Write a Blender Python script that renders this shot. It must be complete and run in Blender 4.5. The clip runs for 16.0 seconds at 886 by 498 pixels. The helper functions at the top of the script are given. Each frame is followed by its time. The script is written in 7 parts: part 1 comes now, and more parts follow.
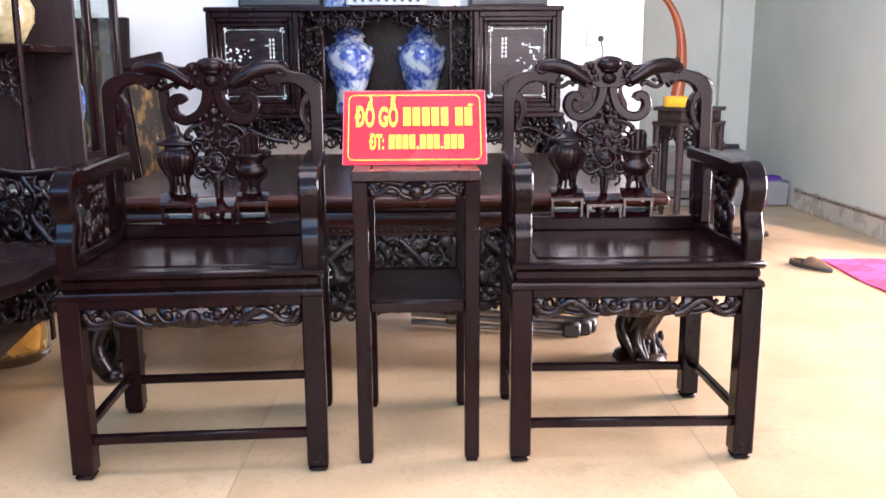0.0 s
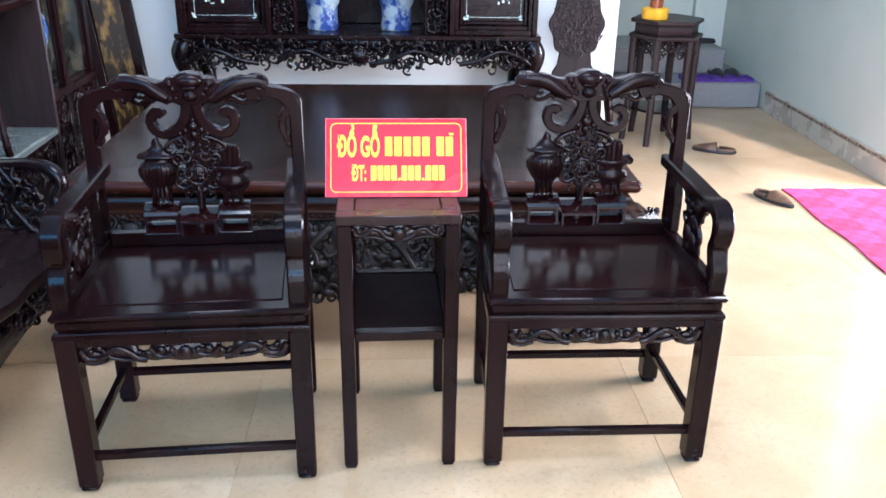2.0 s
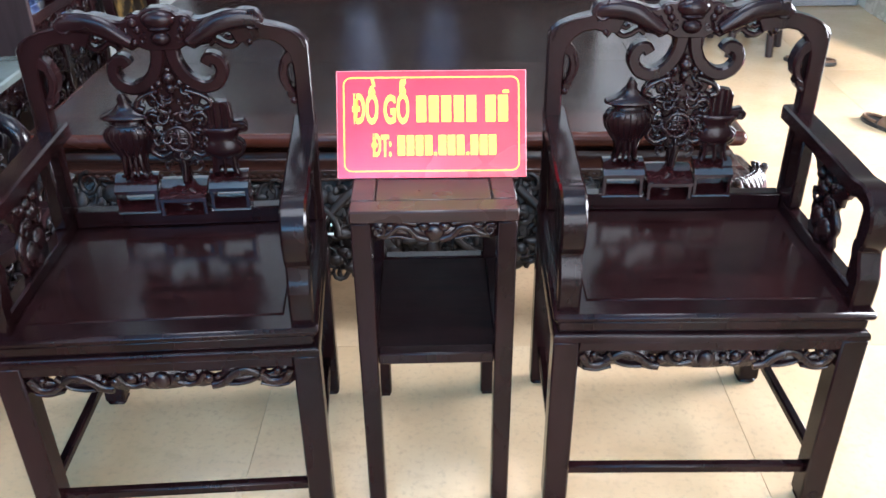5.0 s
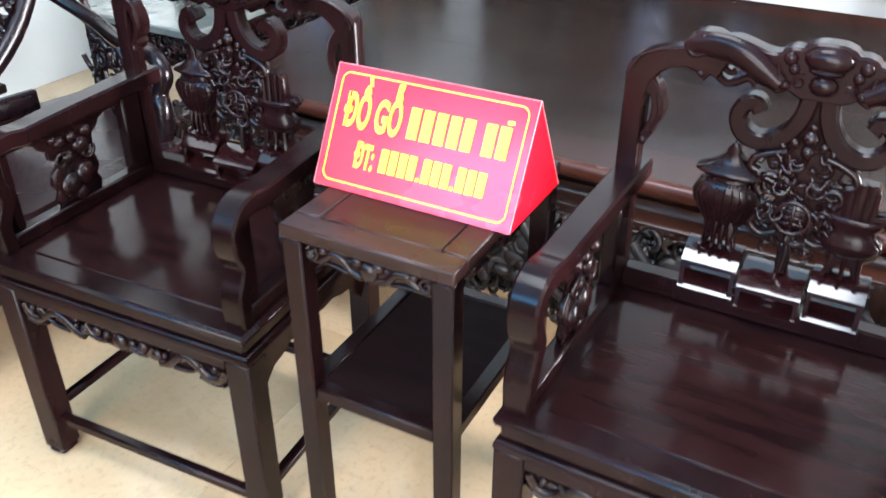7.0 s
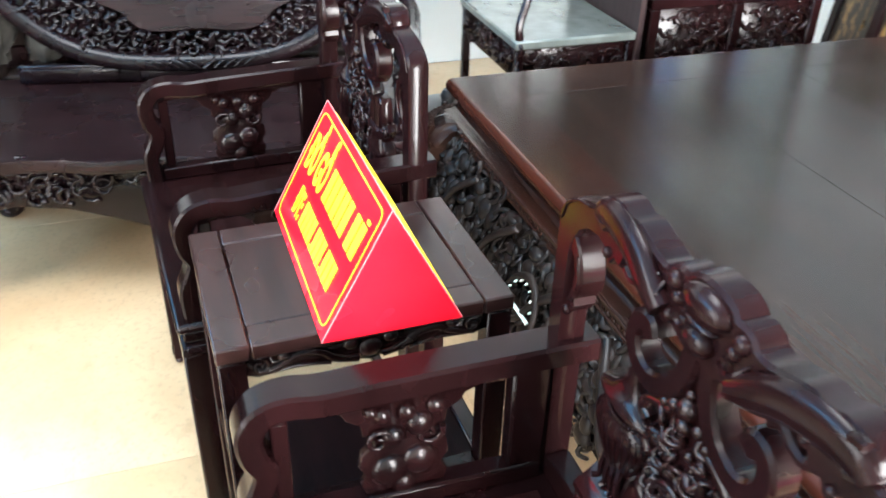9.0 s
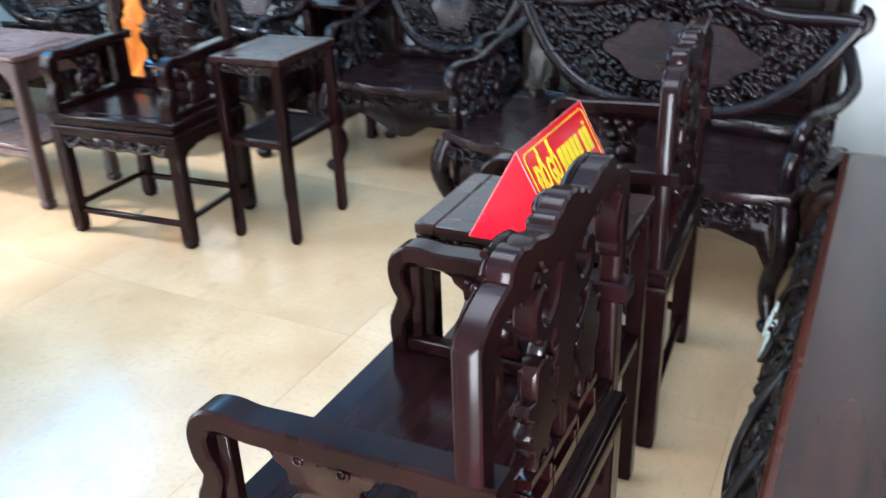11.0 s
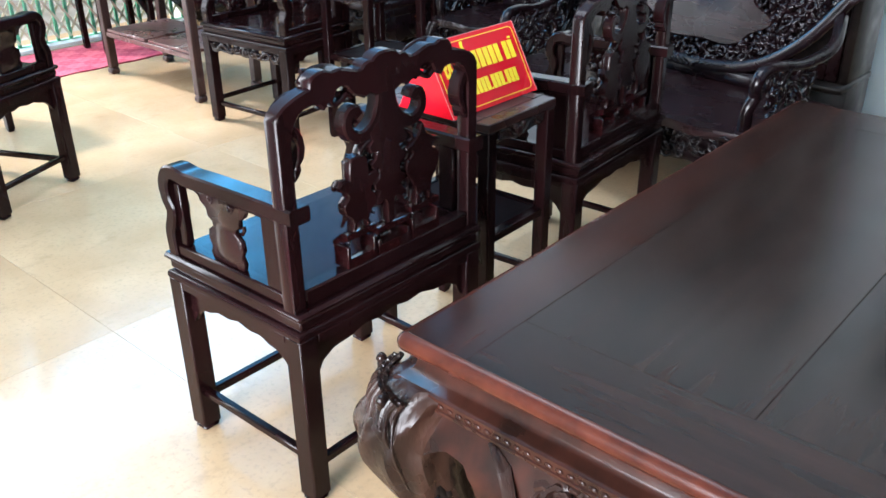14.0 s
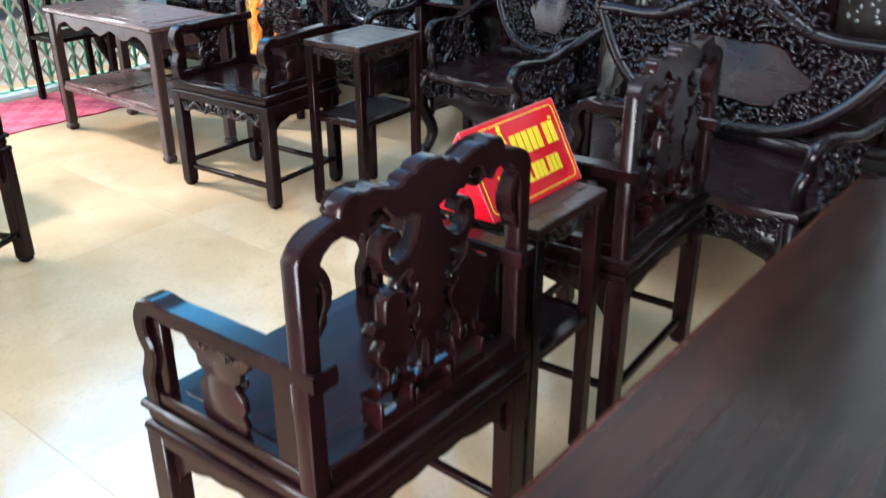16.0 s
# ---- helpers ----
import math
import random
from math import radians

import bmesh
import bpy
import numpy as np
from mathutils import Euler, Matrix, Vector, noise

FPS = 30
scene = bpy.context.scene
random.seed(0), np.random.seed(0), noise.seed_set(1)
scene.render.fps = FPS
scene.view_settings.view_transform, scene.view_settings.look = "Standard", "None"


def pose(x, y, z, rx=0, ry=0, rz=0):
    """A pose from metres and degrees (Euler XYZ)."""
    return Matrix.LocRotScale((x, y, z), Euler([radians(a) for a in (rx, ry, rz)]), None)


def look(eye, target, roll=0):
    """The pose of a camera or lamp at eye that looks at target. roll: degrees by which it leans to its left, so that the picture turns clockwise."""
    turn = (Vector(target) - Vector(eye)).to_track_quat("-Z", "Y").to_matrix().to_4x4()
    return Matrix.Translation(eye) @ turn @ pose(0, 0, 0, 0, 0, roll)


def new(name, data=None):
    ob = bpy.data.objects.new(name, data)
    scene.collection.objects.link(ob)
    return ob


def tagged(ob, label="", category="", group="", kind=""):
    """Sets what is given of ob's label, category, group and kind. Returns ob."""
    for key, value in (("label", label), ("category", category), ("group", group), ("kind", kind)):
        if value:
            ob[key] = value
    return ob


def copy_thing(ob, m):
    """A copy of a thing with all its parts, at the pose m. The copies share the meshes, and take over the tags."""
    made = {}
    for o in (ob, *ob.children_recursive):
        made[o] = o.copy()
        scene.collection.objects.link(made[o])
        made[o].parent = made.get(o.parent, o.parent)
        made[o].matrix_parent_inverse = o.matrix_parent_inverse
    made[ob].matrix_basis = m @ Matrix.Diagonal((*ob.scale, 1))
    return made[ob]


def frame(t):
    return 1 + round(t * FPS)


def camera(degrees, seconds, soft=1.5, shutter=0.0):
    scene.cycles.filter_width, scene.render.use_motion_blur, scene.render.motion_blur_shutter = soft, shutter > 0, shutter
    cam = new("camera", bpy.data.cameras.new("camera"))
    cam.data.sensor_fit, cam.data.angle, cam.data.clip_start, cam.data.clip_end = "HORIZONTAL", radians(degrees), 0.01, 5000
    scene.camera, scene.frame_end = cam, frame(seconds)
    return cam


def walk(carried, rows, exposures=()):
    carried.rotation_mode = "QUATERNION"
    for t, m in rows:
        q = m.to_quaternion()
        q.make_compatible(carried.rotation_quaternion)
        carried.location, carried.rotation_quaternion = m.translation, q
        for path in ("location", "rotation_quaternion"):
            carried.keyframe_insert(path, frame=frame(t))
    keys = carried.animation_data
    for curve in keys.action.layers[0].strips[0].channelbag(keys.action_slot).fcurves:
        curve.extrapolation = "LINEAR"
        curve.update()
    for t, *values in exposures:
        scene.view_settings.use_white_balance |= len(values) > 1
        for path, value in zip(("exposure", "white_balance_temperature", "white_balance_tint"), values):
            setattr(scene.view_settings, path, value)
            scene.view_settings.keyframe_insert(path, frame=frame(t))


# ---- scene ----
cam = camera(54.6, 16.0, shutter=0.4)
PATH = [
    (0, (0.042, -2.034, 0.968), (0.062, -0.074, 0.572), -0.3),
    (0.5, (0.0, -1.98, 0.97), (0.043, -0.045, 0.463), -0.4),
    (1, (-0.015, -1.927, 1.158), (0.039, -0.049, 0.471), 0.2),
    (1.5, (-0.018, -1.909, 1.449), (0.059, -0.088, 0.626), 0.3),
    (2, (0.009, -1.964, 1.483), (0.103, -0.122, 0.71), 0.9),
    (2.5, (0.058, -1.95, 1.484), (0.121, -0.099, 0.728), 0.6),
    (3, (0.007, -1.896, 1.476), (0.119, -0.065, 0.681), 1.2),
    (3.5, (-0.198, -1.813, 1.441), (0.023, 0.006, 0.639), 1.1),
    (3.7, (-0.251, -1.75, 1.505), (-0.027, 0.031, 0.622), 1.0),
    (5.8, (0.259, -1.179, 1.434), (-0.038, 0.508, 0.402), -0.7),
    (6, (0.305, -1.137, 1.431), (-0.072, 0.525, 0.383), -0.4),
    (6.5, (0.554, -1.066, 1.419), (-0.123, 0.498, 0.371), 0.5),
    (7, (0.642, -0.891, 1.407), (-0.198, 0.598, 0.368), 0.1),
    (7.5, (0.683, -0.616, 1.421), (-0.301, 0.792, 0.396), 0.2),
    (8, (0.811, -0.372, 1.421), (-0.463, 0.778, 0.394), 0.2),
    (8.2, (0.85, -0.296, 1.441), (-0.517, 0.727, 0.4), 0.6),
    (10.3, (1.454, 0.452, 1.435), (-0.276, 0.197, 0.464), -1.1),
    (10.6, (1.518, 0.567, 1.435), (-0.175, 0.066, 0.495), -2.5),
    (11, (1.542, 0.8, 1.436), (-0.059, -0.043, 0.584), -2.2),
    (11.5, (1.598, 1.006, 1.446), (0.078, -0.095, 0.754), -1.6),
    (11.7, (1.626, 1.061, 1.475), (0.118, -0.06, 0.789), -2.0),
    (12, (1.653, 1.195, 1.486), (0.18, 0.028, 0.802), -1.4),
    (12.5, (1.638, 1.417, 1.464), (0.245, 0.182, 0.734), -0.1),
    (13, (1.633, 1.563, 1.445), (0.306, 0.305, 0.635), -0.0),
    (13.5, (1.694, 1.647, 1.432), (0.389, 0.417, 0.546), -0.9),
    (14, (1.771, 1.727, 1.448), (0.443, 0.533, 0.547), -0.6),
    (14.5, (1.817, 1.756, 1.445), (0.454, 0.593, 0.556), -0.3),
    (15, (1.823, 1.729, 1.445), (0.445, 0.599, 0.539), -0.5),
    (15.5, (1.731, 1.578, 1.46), (0.347, 0.445, 0.567), -1.3),
    (16, (1.543, 1.311, 1.466), (0.137, 0.163, 0.626), -0.2),
]
EXPOSURE = [(0.0, 0.22, 6900, 32), (1.0, 0.0, 6250, 24), (2.5, 0.02, 5850, 18), (3.5, 0.15, 6000, 19), (5.8, 0.6, 6050, 12), (7.0, 0.76, 6450, 14), (8.2, 0.88, 7000, 13), (10.3, 0.45, 5900, 10), (11.0, 0.02, 6000, 11), (12.0, -0.17, 5950, 11), (14.5, 0.0, 6100, 12), (16.0, -0.06, 6100, 11)]
walk(cam, [(t, look(eye, target, roll)) for t, eye, target, roll in PATH], EXPOSURE)

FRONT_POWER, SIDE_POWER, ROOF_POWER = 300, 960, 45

# ---- world, daylight, lamps in the openings, added lamps ----
world = bpy.data.worlds.new("sky")
world.use_nodes = True
scene.world = world
wn = world.node_tree.nodes
sky = wn.new("ShaderNodeTexSky")
sky.sky_type = "NISHITA"
sky.sun_disc = False
sky.sun_elevation = radians(38)
sky.sun_rotation = radians(150)
sky.dust_density = 3.0
world.node_tree.links.new(sky.outputs[0], wn["Background"].inputs[0])
wn["Background"].inputs[1].default_value = 0.12
sun = new("sun", bpy.data.lights.new("sun", "SUN"))
sun.data.energy, sun.data.angle, sun.data.color = 5.0, radians(5), (1, 0.96, 0.9)
sun.matrix_world = look((3.5, -8, 10.5), (0, 0, 0))


def window_lamp(name, eye, target, wide, high, power, color):
    lamp = new(name, bpy.data.lights.new(name, "AREA"))
    lamp.data.shape, lamp.data.size, lamp.data.size_y = "RECTANGLE", wide, high
    lamp.data.energy, lamp.data.color = power, color
    lamp.matrix_world = look(eye, target)
    return lamp


window_lamp("front_daylight", (1.15, -4.9, 1.85), (0.2, 0, 0.9), 2.9, 3.4, FRONT_POWER, (0.93, 0.97, 1.0))
window_lamp("side_daylight", (5.3, 1.45, 1.5), (0.2, 1.25, 0.6), 2.3, 2.6, SIDE_POWER, (0.96, 0.98, 1.0))
# Unseen roof lamps, added so the polished wood reflects blue and white.
window_lamp("added_roof_lamp", (0.3, -1.6, 3.74), (0.3, -1.601, 0), 3.6, 5.4, ROOF_POWER, (0.25, 0.62, 1.0))
window_lamp("added_roof_glare", (-0.05, -0.3, 3.72), (-0.05, -0.301, 0), 1.5, 1.8, 105, (0.92, 0.96, 1.0))
# Unseen blue lamps high up, added for blue reflections on arms and seats.
window_lamp("added_gate_lamp", (-1.35, -4.75, 3.12), (-1.2, 0, 2.0), 2.85, 1.1, 110, (0.1, 0.54, 1.0))
window_lamp("added_wall_lamp", (-2.86, -3.2, 3.05), (0, -3.1, 2.2), 2.3, 0.9, 15, (0.08, 0.5, 1.0))

# ---- materials ----


def mix_color(nt, fac, a, b):
    m = nt.nodes.new("ShaderNodeMix")
    m.data_type = "RGBA"
    nt.links.new(fac, m.inputs[0])
    for i, c in ((6, a), (7, b)):
        if isinstance(c, tuple):
            m.inputs[i].default_value = (*c, 1)
        else:
            nt.links.new(c, m.inputs[i])
    return m.outputs[2]


def noise_tex(nt, scale, detail=4, stretch=(1, 1, 1), rough=0.55):
    co = nt.nodes.new("ShaderNodeTexCoord")
    mp = nt.nodes.new("ShaderNodeMapping")
    mp.inputs["Scale"].default_value = stretch
    tx = nt.nodes.new("ShaderNodeTexNoise")
    tx.inputs["Scale"].default_value, tx.inputs["Detail"].default_value = scale, detail
    tx.inputs["Roughness"].default_value = rough
    nt.links.new(co.outputs["Object"], mp.inputs[0])
    nt.links.new(mp.outputs[0], tx.inputs[0])
    return tx.outputs[0]


def ramp(nt, fac, lo, hi):
    r = nt.nodes.new("ShaderNodeMapRange")
    r.inputs[1].default_value, r.inputs[2].default_value = lo, hi
    nt.links.new(fac, r.inputs[0])
    return r.outputs[0]


def span(nt, fac, lo, hi, a, b):
    r = nt.nodes.new("ShaderNodeMapRange")
    for i, v in enumerate((lo, hi, a, b)):
        r.inputs[i + 1].default_value = v
    nt.links.new(fac, r.inputs[0])
    return r.outputs[0]


def bump(nt, height, strength, distance=0.002):
    b = nt.nodes.new("ShaderNodeBump")
    b.inputs["Strength"].default_value, b.inputs["Distance"].default_value = strength, distance
    nt.links.new(height, b.inputs["Height"])
    return b.outputs[0]


def surface(name, a, b, scale=8, stretch=(1, 1, 1), rough=(0.3, 0.45), bumps=0.15, fine=120, metal=0.0, coat=0.0, varied=0.0, lo=0.35, hi=0.65, gloss=0.5):
    """Two tones mixed by a coarse grain, roughness by a second one, and fine relief."""
    m = bpy.data.materials.new(name)
    m.use_nodes = True
    nt = m.node_tree
    p = nt.nodes["Principled BSDF"]
    grain = ramp(nt, noise_tex(nt, scale, 6, stretch), lo, hi)
    col = mix_color(nt, grain, a, b)
    if varied:
        info = nt.nodes.new("ShaderNodeObjectInfo")
        hsv = nt.nodes.new("ShaderNodeHueSaturation")
        nt.links.new(span(nt, info.outputs["Random"], 0, 1, 1 - varied, 1 + varied), hsv.inputs["Value"])
        nt.links.new(col, hsv.inputs["Color"])
        col = hsv.outputs[0]
    nt.links.new(col, p.inputs["Base Color"])
    nt.links.new(span(nt, noise_tex(nt, scale * 0.4 + 3, 3), 0.3, 0.7, *rough), p.inputs["Roughness"])
    p.inputs["Metallic"].default_value = metal
    p.inputs["Specular IOR Level"].default_value = gloss
    p.inputs["Coat Weight"].default_value = coat
    p.inputs["Coat Roughness"].default_value = 0.12
    if bumps:
        nt.links.new(bump(nt, noise_tex(nt, fine, 3, stretch), bumps, 0.001), p.inputs["Normal"])
    return m


WOOD = surface("dark_rosewood", (0.0058, 0.002, 0.0022), (0.0135, 0.0042, 0.0046), 9, (1, 1, 0.3), (0.14, 0.24), 0.05, 90, varied=0.12, gloss=0.15)
WOOD_TOP = surface("dark_rosewood_board", (0.0066, 0.0022, 0.0022), (0.014, 0.0044, 0.0044), 7, (0.8, 6, 6), (0.1, 0.2), 0.04, 70, varied=0.12, gloss=0.1)
# Worn, duller tops; the wall light they reflect is put into the colour.
TABLE_TOP = surface("worn_lit_table_board", (0.012, 0.0046, 0.0042), (0.024, 0.0092, 0.0082), 7, (0.8, 6, 6), (0.24, 0.38), 0.05, 70, varied=0.12, gloss=0.29)
BOX_WOOD = surface("polished_box_wood", (0.008, 0.0018, 0.002), (0.017, 0.0036, 0.004), 7, (0.8, 6, 6), (0.08, 0.14), 0.0, 70, gloss=0.75)
CARVED = surface("carved_rosewood", (0.006, 0.002, 0.0023), (0.0155, 0.0047, 0.005), 14, (1, 1, 1), (0.18, 0.32), 0.12, 160, gloss=0.3)
BED_TOP = surface("worn_rosewood_boards", (0.011, 0.0074, 0.006), (0.024, 0.0128, 0.0096), 3.2, (0.5, 7, 7), (0.18, 0.27), 0.05, 60, gloss=0.18)
BED_EDGE = surface("red_rosewood", (0.03, 0.0078, 0.005), (0.062, 0.0155, 0.0088), 3, (0.6, 6, 6), (0.2, 0.29), 0.05, 60, gloss=0.2)
BED_BORDER = surface("reddish_border_boards", (0.012, 0.0054, 0.004), (0.036, 0.0115, 0.0075), 2.6, (0.7, 5, 5), (0.19, 0.28), 0.05, 60, gloss=0.22)
BED_SIDE = surface("dark_end_boards", (0.0105, 0.0062, 0.005), (0.027, 0.0118, 0.0086), 2.8, (0.6, 6, 6), (0.18, 0.27), 0.05, 60, gloss=0.19)
BED_LEG = surface("brown_carved_wood", (0.008, 0.0042, 0.0036), (0.03, 0.013, 0.009), 12, (1, 1, 0.25), (0.2, 0.34), 0.6, 70, gloss=0.26)
DULL_WOOD = surface("dull_rosewood", (0.006, 0.0022, 0.0022), (0.013, 0.004, 0.004), 7, (0.8, 6, 6), (0.6, 0.8), 0.06, 70, gloss=0.07)
BED_LEG.node_tree.nodes["Bump"].inputs["Distance"].default_value = 0.003
# Same wood as the tabletop, darkened for the shade on legs and aprons.
SHADED_FRAME = surface("shaded_table_frame", (0.036, 0.0185, 0.0165), (0.066, 0.034, 0.03), 7, (6, 6, 0.8), (0.26, 0.4), 0.1, 80, gloss=0.3)
REDWOOD = surface("reddish_table_wood", (0.075, 0.037, 0.033), (0.125, 0.064, 0.057), 7, (8, 1, 8), (0.22, 0.36), 0.1, 80)
BLACK_CARVED = surface("black_root_wood", (0.006, 0.0042, 0.0039), (0.02, 0.0135, 0.0115), 16, (1, 1, 1), (0.28, 0.46), 0.4, 60, gloss=0.22)
SOFA_WOOD = surface("black_rosewood", (0.003, 0.0015, 0.002), (0.008, 0.0032, 0.0042), 14, (1, 1, 1), (0.18, 0.32), 0.12, 160, gloss=0.24)
SIDE_WOOD = surface("deep_rosewood", (0.0052, 0.0018, 0.002), (0.012, 0.0035, 0.0038), 9, (1, 1, 0.3), (0.2, 0.34), 0.06, 90, gloss=0.16)
SOFA_TOP = surface("black_rosewood_board", (0.007, 0.0034, 0.0038), (0.016, 0.006, 0.0068), 7, (0.8, 6, 6), (0.2, 0.32), 0.05, 70, gloss=0.24)
STONE = surface("dark_stone", (0.01, 0.009, 0.008), (0.045, 0.041, 0.034), 30, (1, 1, 1), (0.4, 0.6), 0.3, 80)
PLASTER = surface("white_plaster", (0.72, 0.74, 0.72), (0.78, 0.79, 0.77), 2.5, (1, 1, 1), (0.6, 0.8), 0.06, 60)
GREEN_PLASTER = surface("pale_green_plaster", (0.565, 0.61, 0.535), (0.625, 0.66, 0.585), 2.0, (1, 1, 1), (0.55, 0.75), 0.06, 60)
SKIRT = surface("skirting_tile", (0.5, 0.44, 0.36), (0.58, 0.52, 0.43), 5, (1, 1, 1), (0.2, 0.35), 0.05)
SKIRT_BAND = surface("skirting_band", (0.12, 0.07, 0.05), (0.4, 0.3, 0.22), 45, (1, 1, 1), (0.25, 0.35), 0.0, lo=0.45, hi=0.55)
JOINT = surface("tile_joint", (0.4, 0.32, 0.22), (0.48, 0.39, 0.28), 20, (1, 1, 1), (0.6, 0.8), 0.2)
GRANITE = surface("grey_granite", (0.17, 0.165, 0.17), (0.31, 0.305, 0.31), 240, (1, 1, 1), (0.25, 0.4), 0.08, 200, lo=0.38, hi=0.62)
PAPER = surface("sheet_paper", (0.66, 0.66, 0.64), (0.76, 0.76, 0.73), 6, (1, 1, 1), (0.5, 0.7), 0.0)
GLASS_TOP = surface("greenish_board", (0.3, 0.36, 0.33), (0.38, 0.44, 0.41), 6, (1, 1, 1), (0.2, 0.35), 0.0)
GREY_TOP = surface("grey_green_shelf_top", (0.085, 0.095, 0.088), (0.13, 0.145, 0.135), 9, (1, 1, 1), (0.14, 0.26), 0.03, 70)
SIGN_RED = surface("red_laminate", (0.62, 0.004, 0.014), (0.7, 0.008, 0.022), 4, (1, 1, 1), (0.2, 0.3), 0.03, 50, coat=0.35, gloss=0.4)
SIGN_EDGE = surface("laminate_edge", (0.6, 0.12, 0.12), (0.7, 0.2, 0.2), 20, (1, 1, 1), (0.3, 0.4), 0.0)
YELLOW = surface("yellow_print", (0.86, 0.6, 0.02), (0.92, 0.68, 0.03), 8, (1, 1, 1), (0.3, 0.4), 0.0)
GATE_GREEN = surface("green_gate_paint", (0.07, 0.31, 0.17), (0.13, 0.42, 0.26), 12, (1, 1, 1), (0.35, 0.55), 0.1)
GATE_CREAM = surface("cream_gate_paint", (0.5, 0.46, 0.32), (0.62, 0.58, 0.43), 14, (1, 1, 1), (0.4, 0.6), 0.1)
CONCRETE = surface("dusty_concrete", (0.22, 0.2, 0.16), (0.34, 0.31, 0.26), 3, (1, 1, 1), (0.7, 0.9), 0.3, 40)
SHUTTER = surface("tan_boards", (0.2, 0.17, 0.11), (0.3, 0.26, 0.18), 5, (6, 1, 1), (0.6, 0.8), 0.2, 40)
GOLD = surface("gold_lacquer", (0.02, 0.011, 0.006), (0.3, 0.165, 0.045), 22, (1, 1, 0.45), (0.25, 0.4), 0.1, 80, lo=0.5, hi=0.66)
BLACK = surface("black_plastic", (0.012, 0.012, 0.013), (0.02, 0.02, 0.021), 10, (1, 1, 1), (0.35, 0.5), 0.05)
STEEL = surface("dull_aluminium", (0.42, 0.42, 0.43), (0.55, 0.55, 0.56), 12, (1, 1, 1), (0.3, 0.45), 0.05, metal=0.9)
SILVER_PANEL = surface("silver_front", (0.3, 0.31, 0.33), (0.4, 0.41, 0.43), 12, (1, 1, 1), (0.3, 0.4), 0.0, metal=0.6)
STAND_WOOD = surface("dull_brown_board", (0.018, 0.0105, 0.0108), (0.032, 0.0185, 0.0185), 6, (6, 6, 0.6), (0.35, 0.5), 0.08, 70, gloss=0.25)
# Darker tone of shell, for the tall cabinet only.
INLAY = surface("dark_shell", (0.03, 0.042, 0.04), (0.13, 0.15, 0.135), 60, (1, 1, 1), (0.25, 0.4), 0.0)
PEARL = surface("mother_of_pearl", (0.45, 0.62, 0.56), (0.75, 0.72, 0.66), 60, (1, 1, 1), (0.15, 0.25), 0.0)
LEATHER = surface("brown_leather", (0.09, 0.045, 0.025), (0.17, 0.09, 0.05), 18, (1, 1, 1), (0.4, 0.6), 0.2)
PURPLE = surface("purple_cloth", (0.07, 0.02, 0.2), (0.13, 0.05, 0.32), 14, (1, 1, 1), (0.8, 0.95), 0.4, 70)
ORANGE = surface("orange_root", (0.7, 0.18, 0.015), (0.9, 0.38, 0.05), 9, (3, 3, 1), (0.4, 0.6), 0.3, 50)
AMBER_WOOD = surface("pale_root", (0.45, 0.24, 0.06), (0.7, 0.43, 0.14), 10, (3, 3, 1), (0.35, 0.5), 0.2, 50)
YELLOW_POT = surface("yellow_plastic", (0.85, 0.42, 0.015), (0.9, 0.5, 0.03), 6, (1, 1, 1), (0.3, 0.4), 0.0)
HORN = surface("polished_red_horn", (0.2, 0.035, 0.01), (0.36, 0.085, 0.02), 5, (1, 1, 0.4), (0.12, 0.22), 0.0)
CREAM_JAR = surface("straw_glaze", (0.24, 0.19, 0.09), (0.36, 0.3, 0.17), 30, (1, 1, 1), (0.2, 0.35), 0.1)
SOCKET = surface("white_plastic", (0.74, 0.74, 0.72), (0.8, 0.8, 0.78), 5, (1, 1, 1), (0.35, 0.45), 0.0)
LABEL_RED = surface("label_red", (0.55, 0.02, 0.03), (0.65, 0.03, 0.04), 5, (1, 1, 1), (0.4, 0.5), 0.0)


def glass(name, color, ior=1.45):
    m = bpy.data.materials.new(name)
    m.use_nodes = True
    p = m.node_tree.nodes["Principled BSDF"]
    p.inputs["Base Color"].default_value = (*color, 1)
    p.inputs["Transmission Weight"].default_value = 1
    p.inputs["Roughness"].default_value = 0.03
    p.inputs["IOR"].default_value = ior
    return m


CLEAR = glass("clear_glass", (0.95, 0.97, 0.95), 1.2)
SMOKY = glass("door_glass", (0.7, 0.8, 0.78), 1.3)
LIQUOR = glass("amber_liquor", (0.95, 0.6, 0.22), 1.1)
LIQUOR.node_tree.nodes["Principled BSDF"].inputs["Transmission Weight"].default_value = 0.9
CAP = glass("frosted_cap", (0.5, 0.53, 0.51), 1.3)
CAP.node_tree.nodes["Principled BSDF"].inputs["Transmission Weight"].default_value = 0.65
BLUE_CEILING = surface("pale_blue_paint", (0.3, 0.56, 0.74), (0.36, 0.61, 0.78), 2, (1, 1, 1), (0.6, 0.8), 0.05, 60)


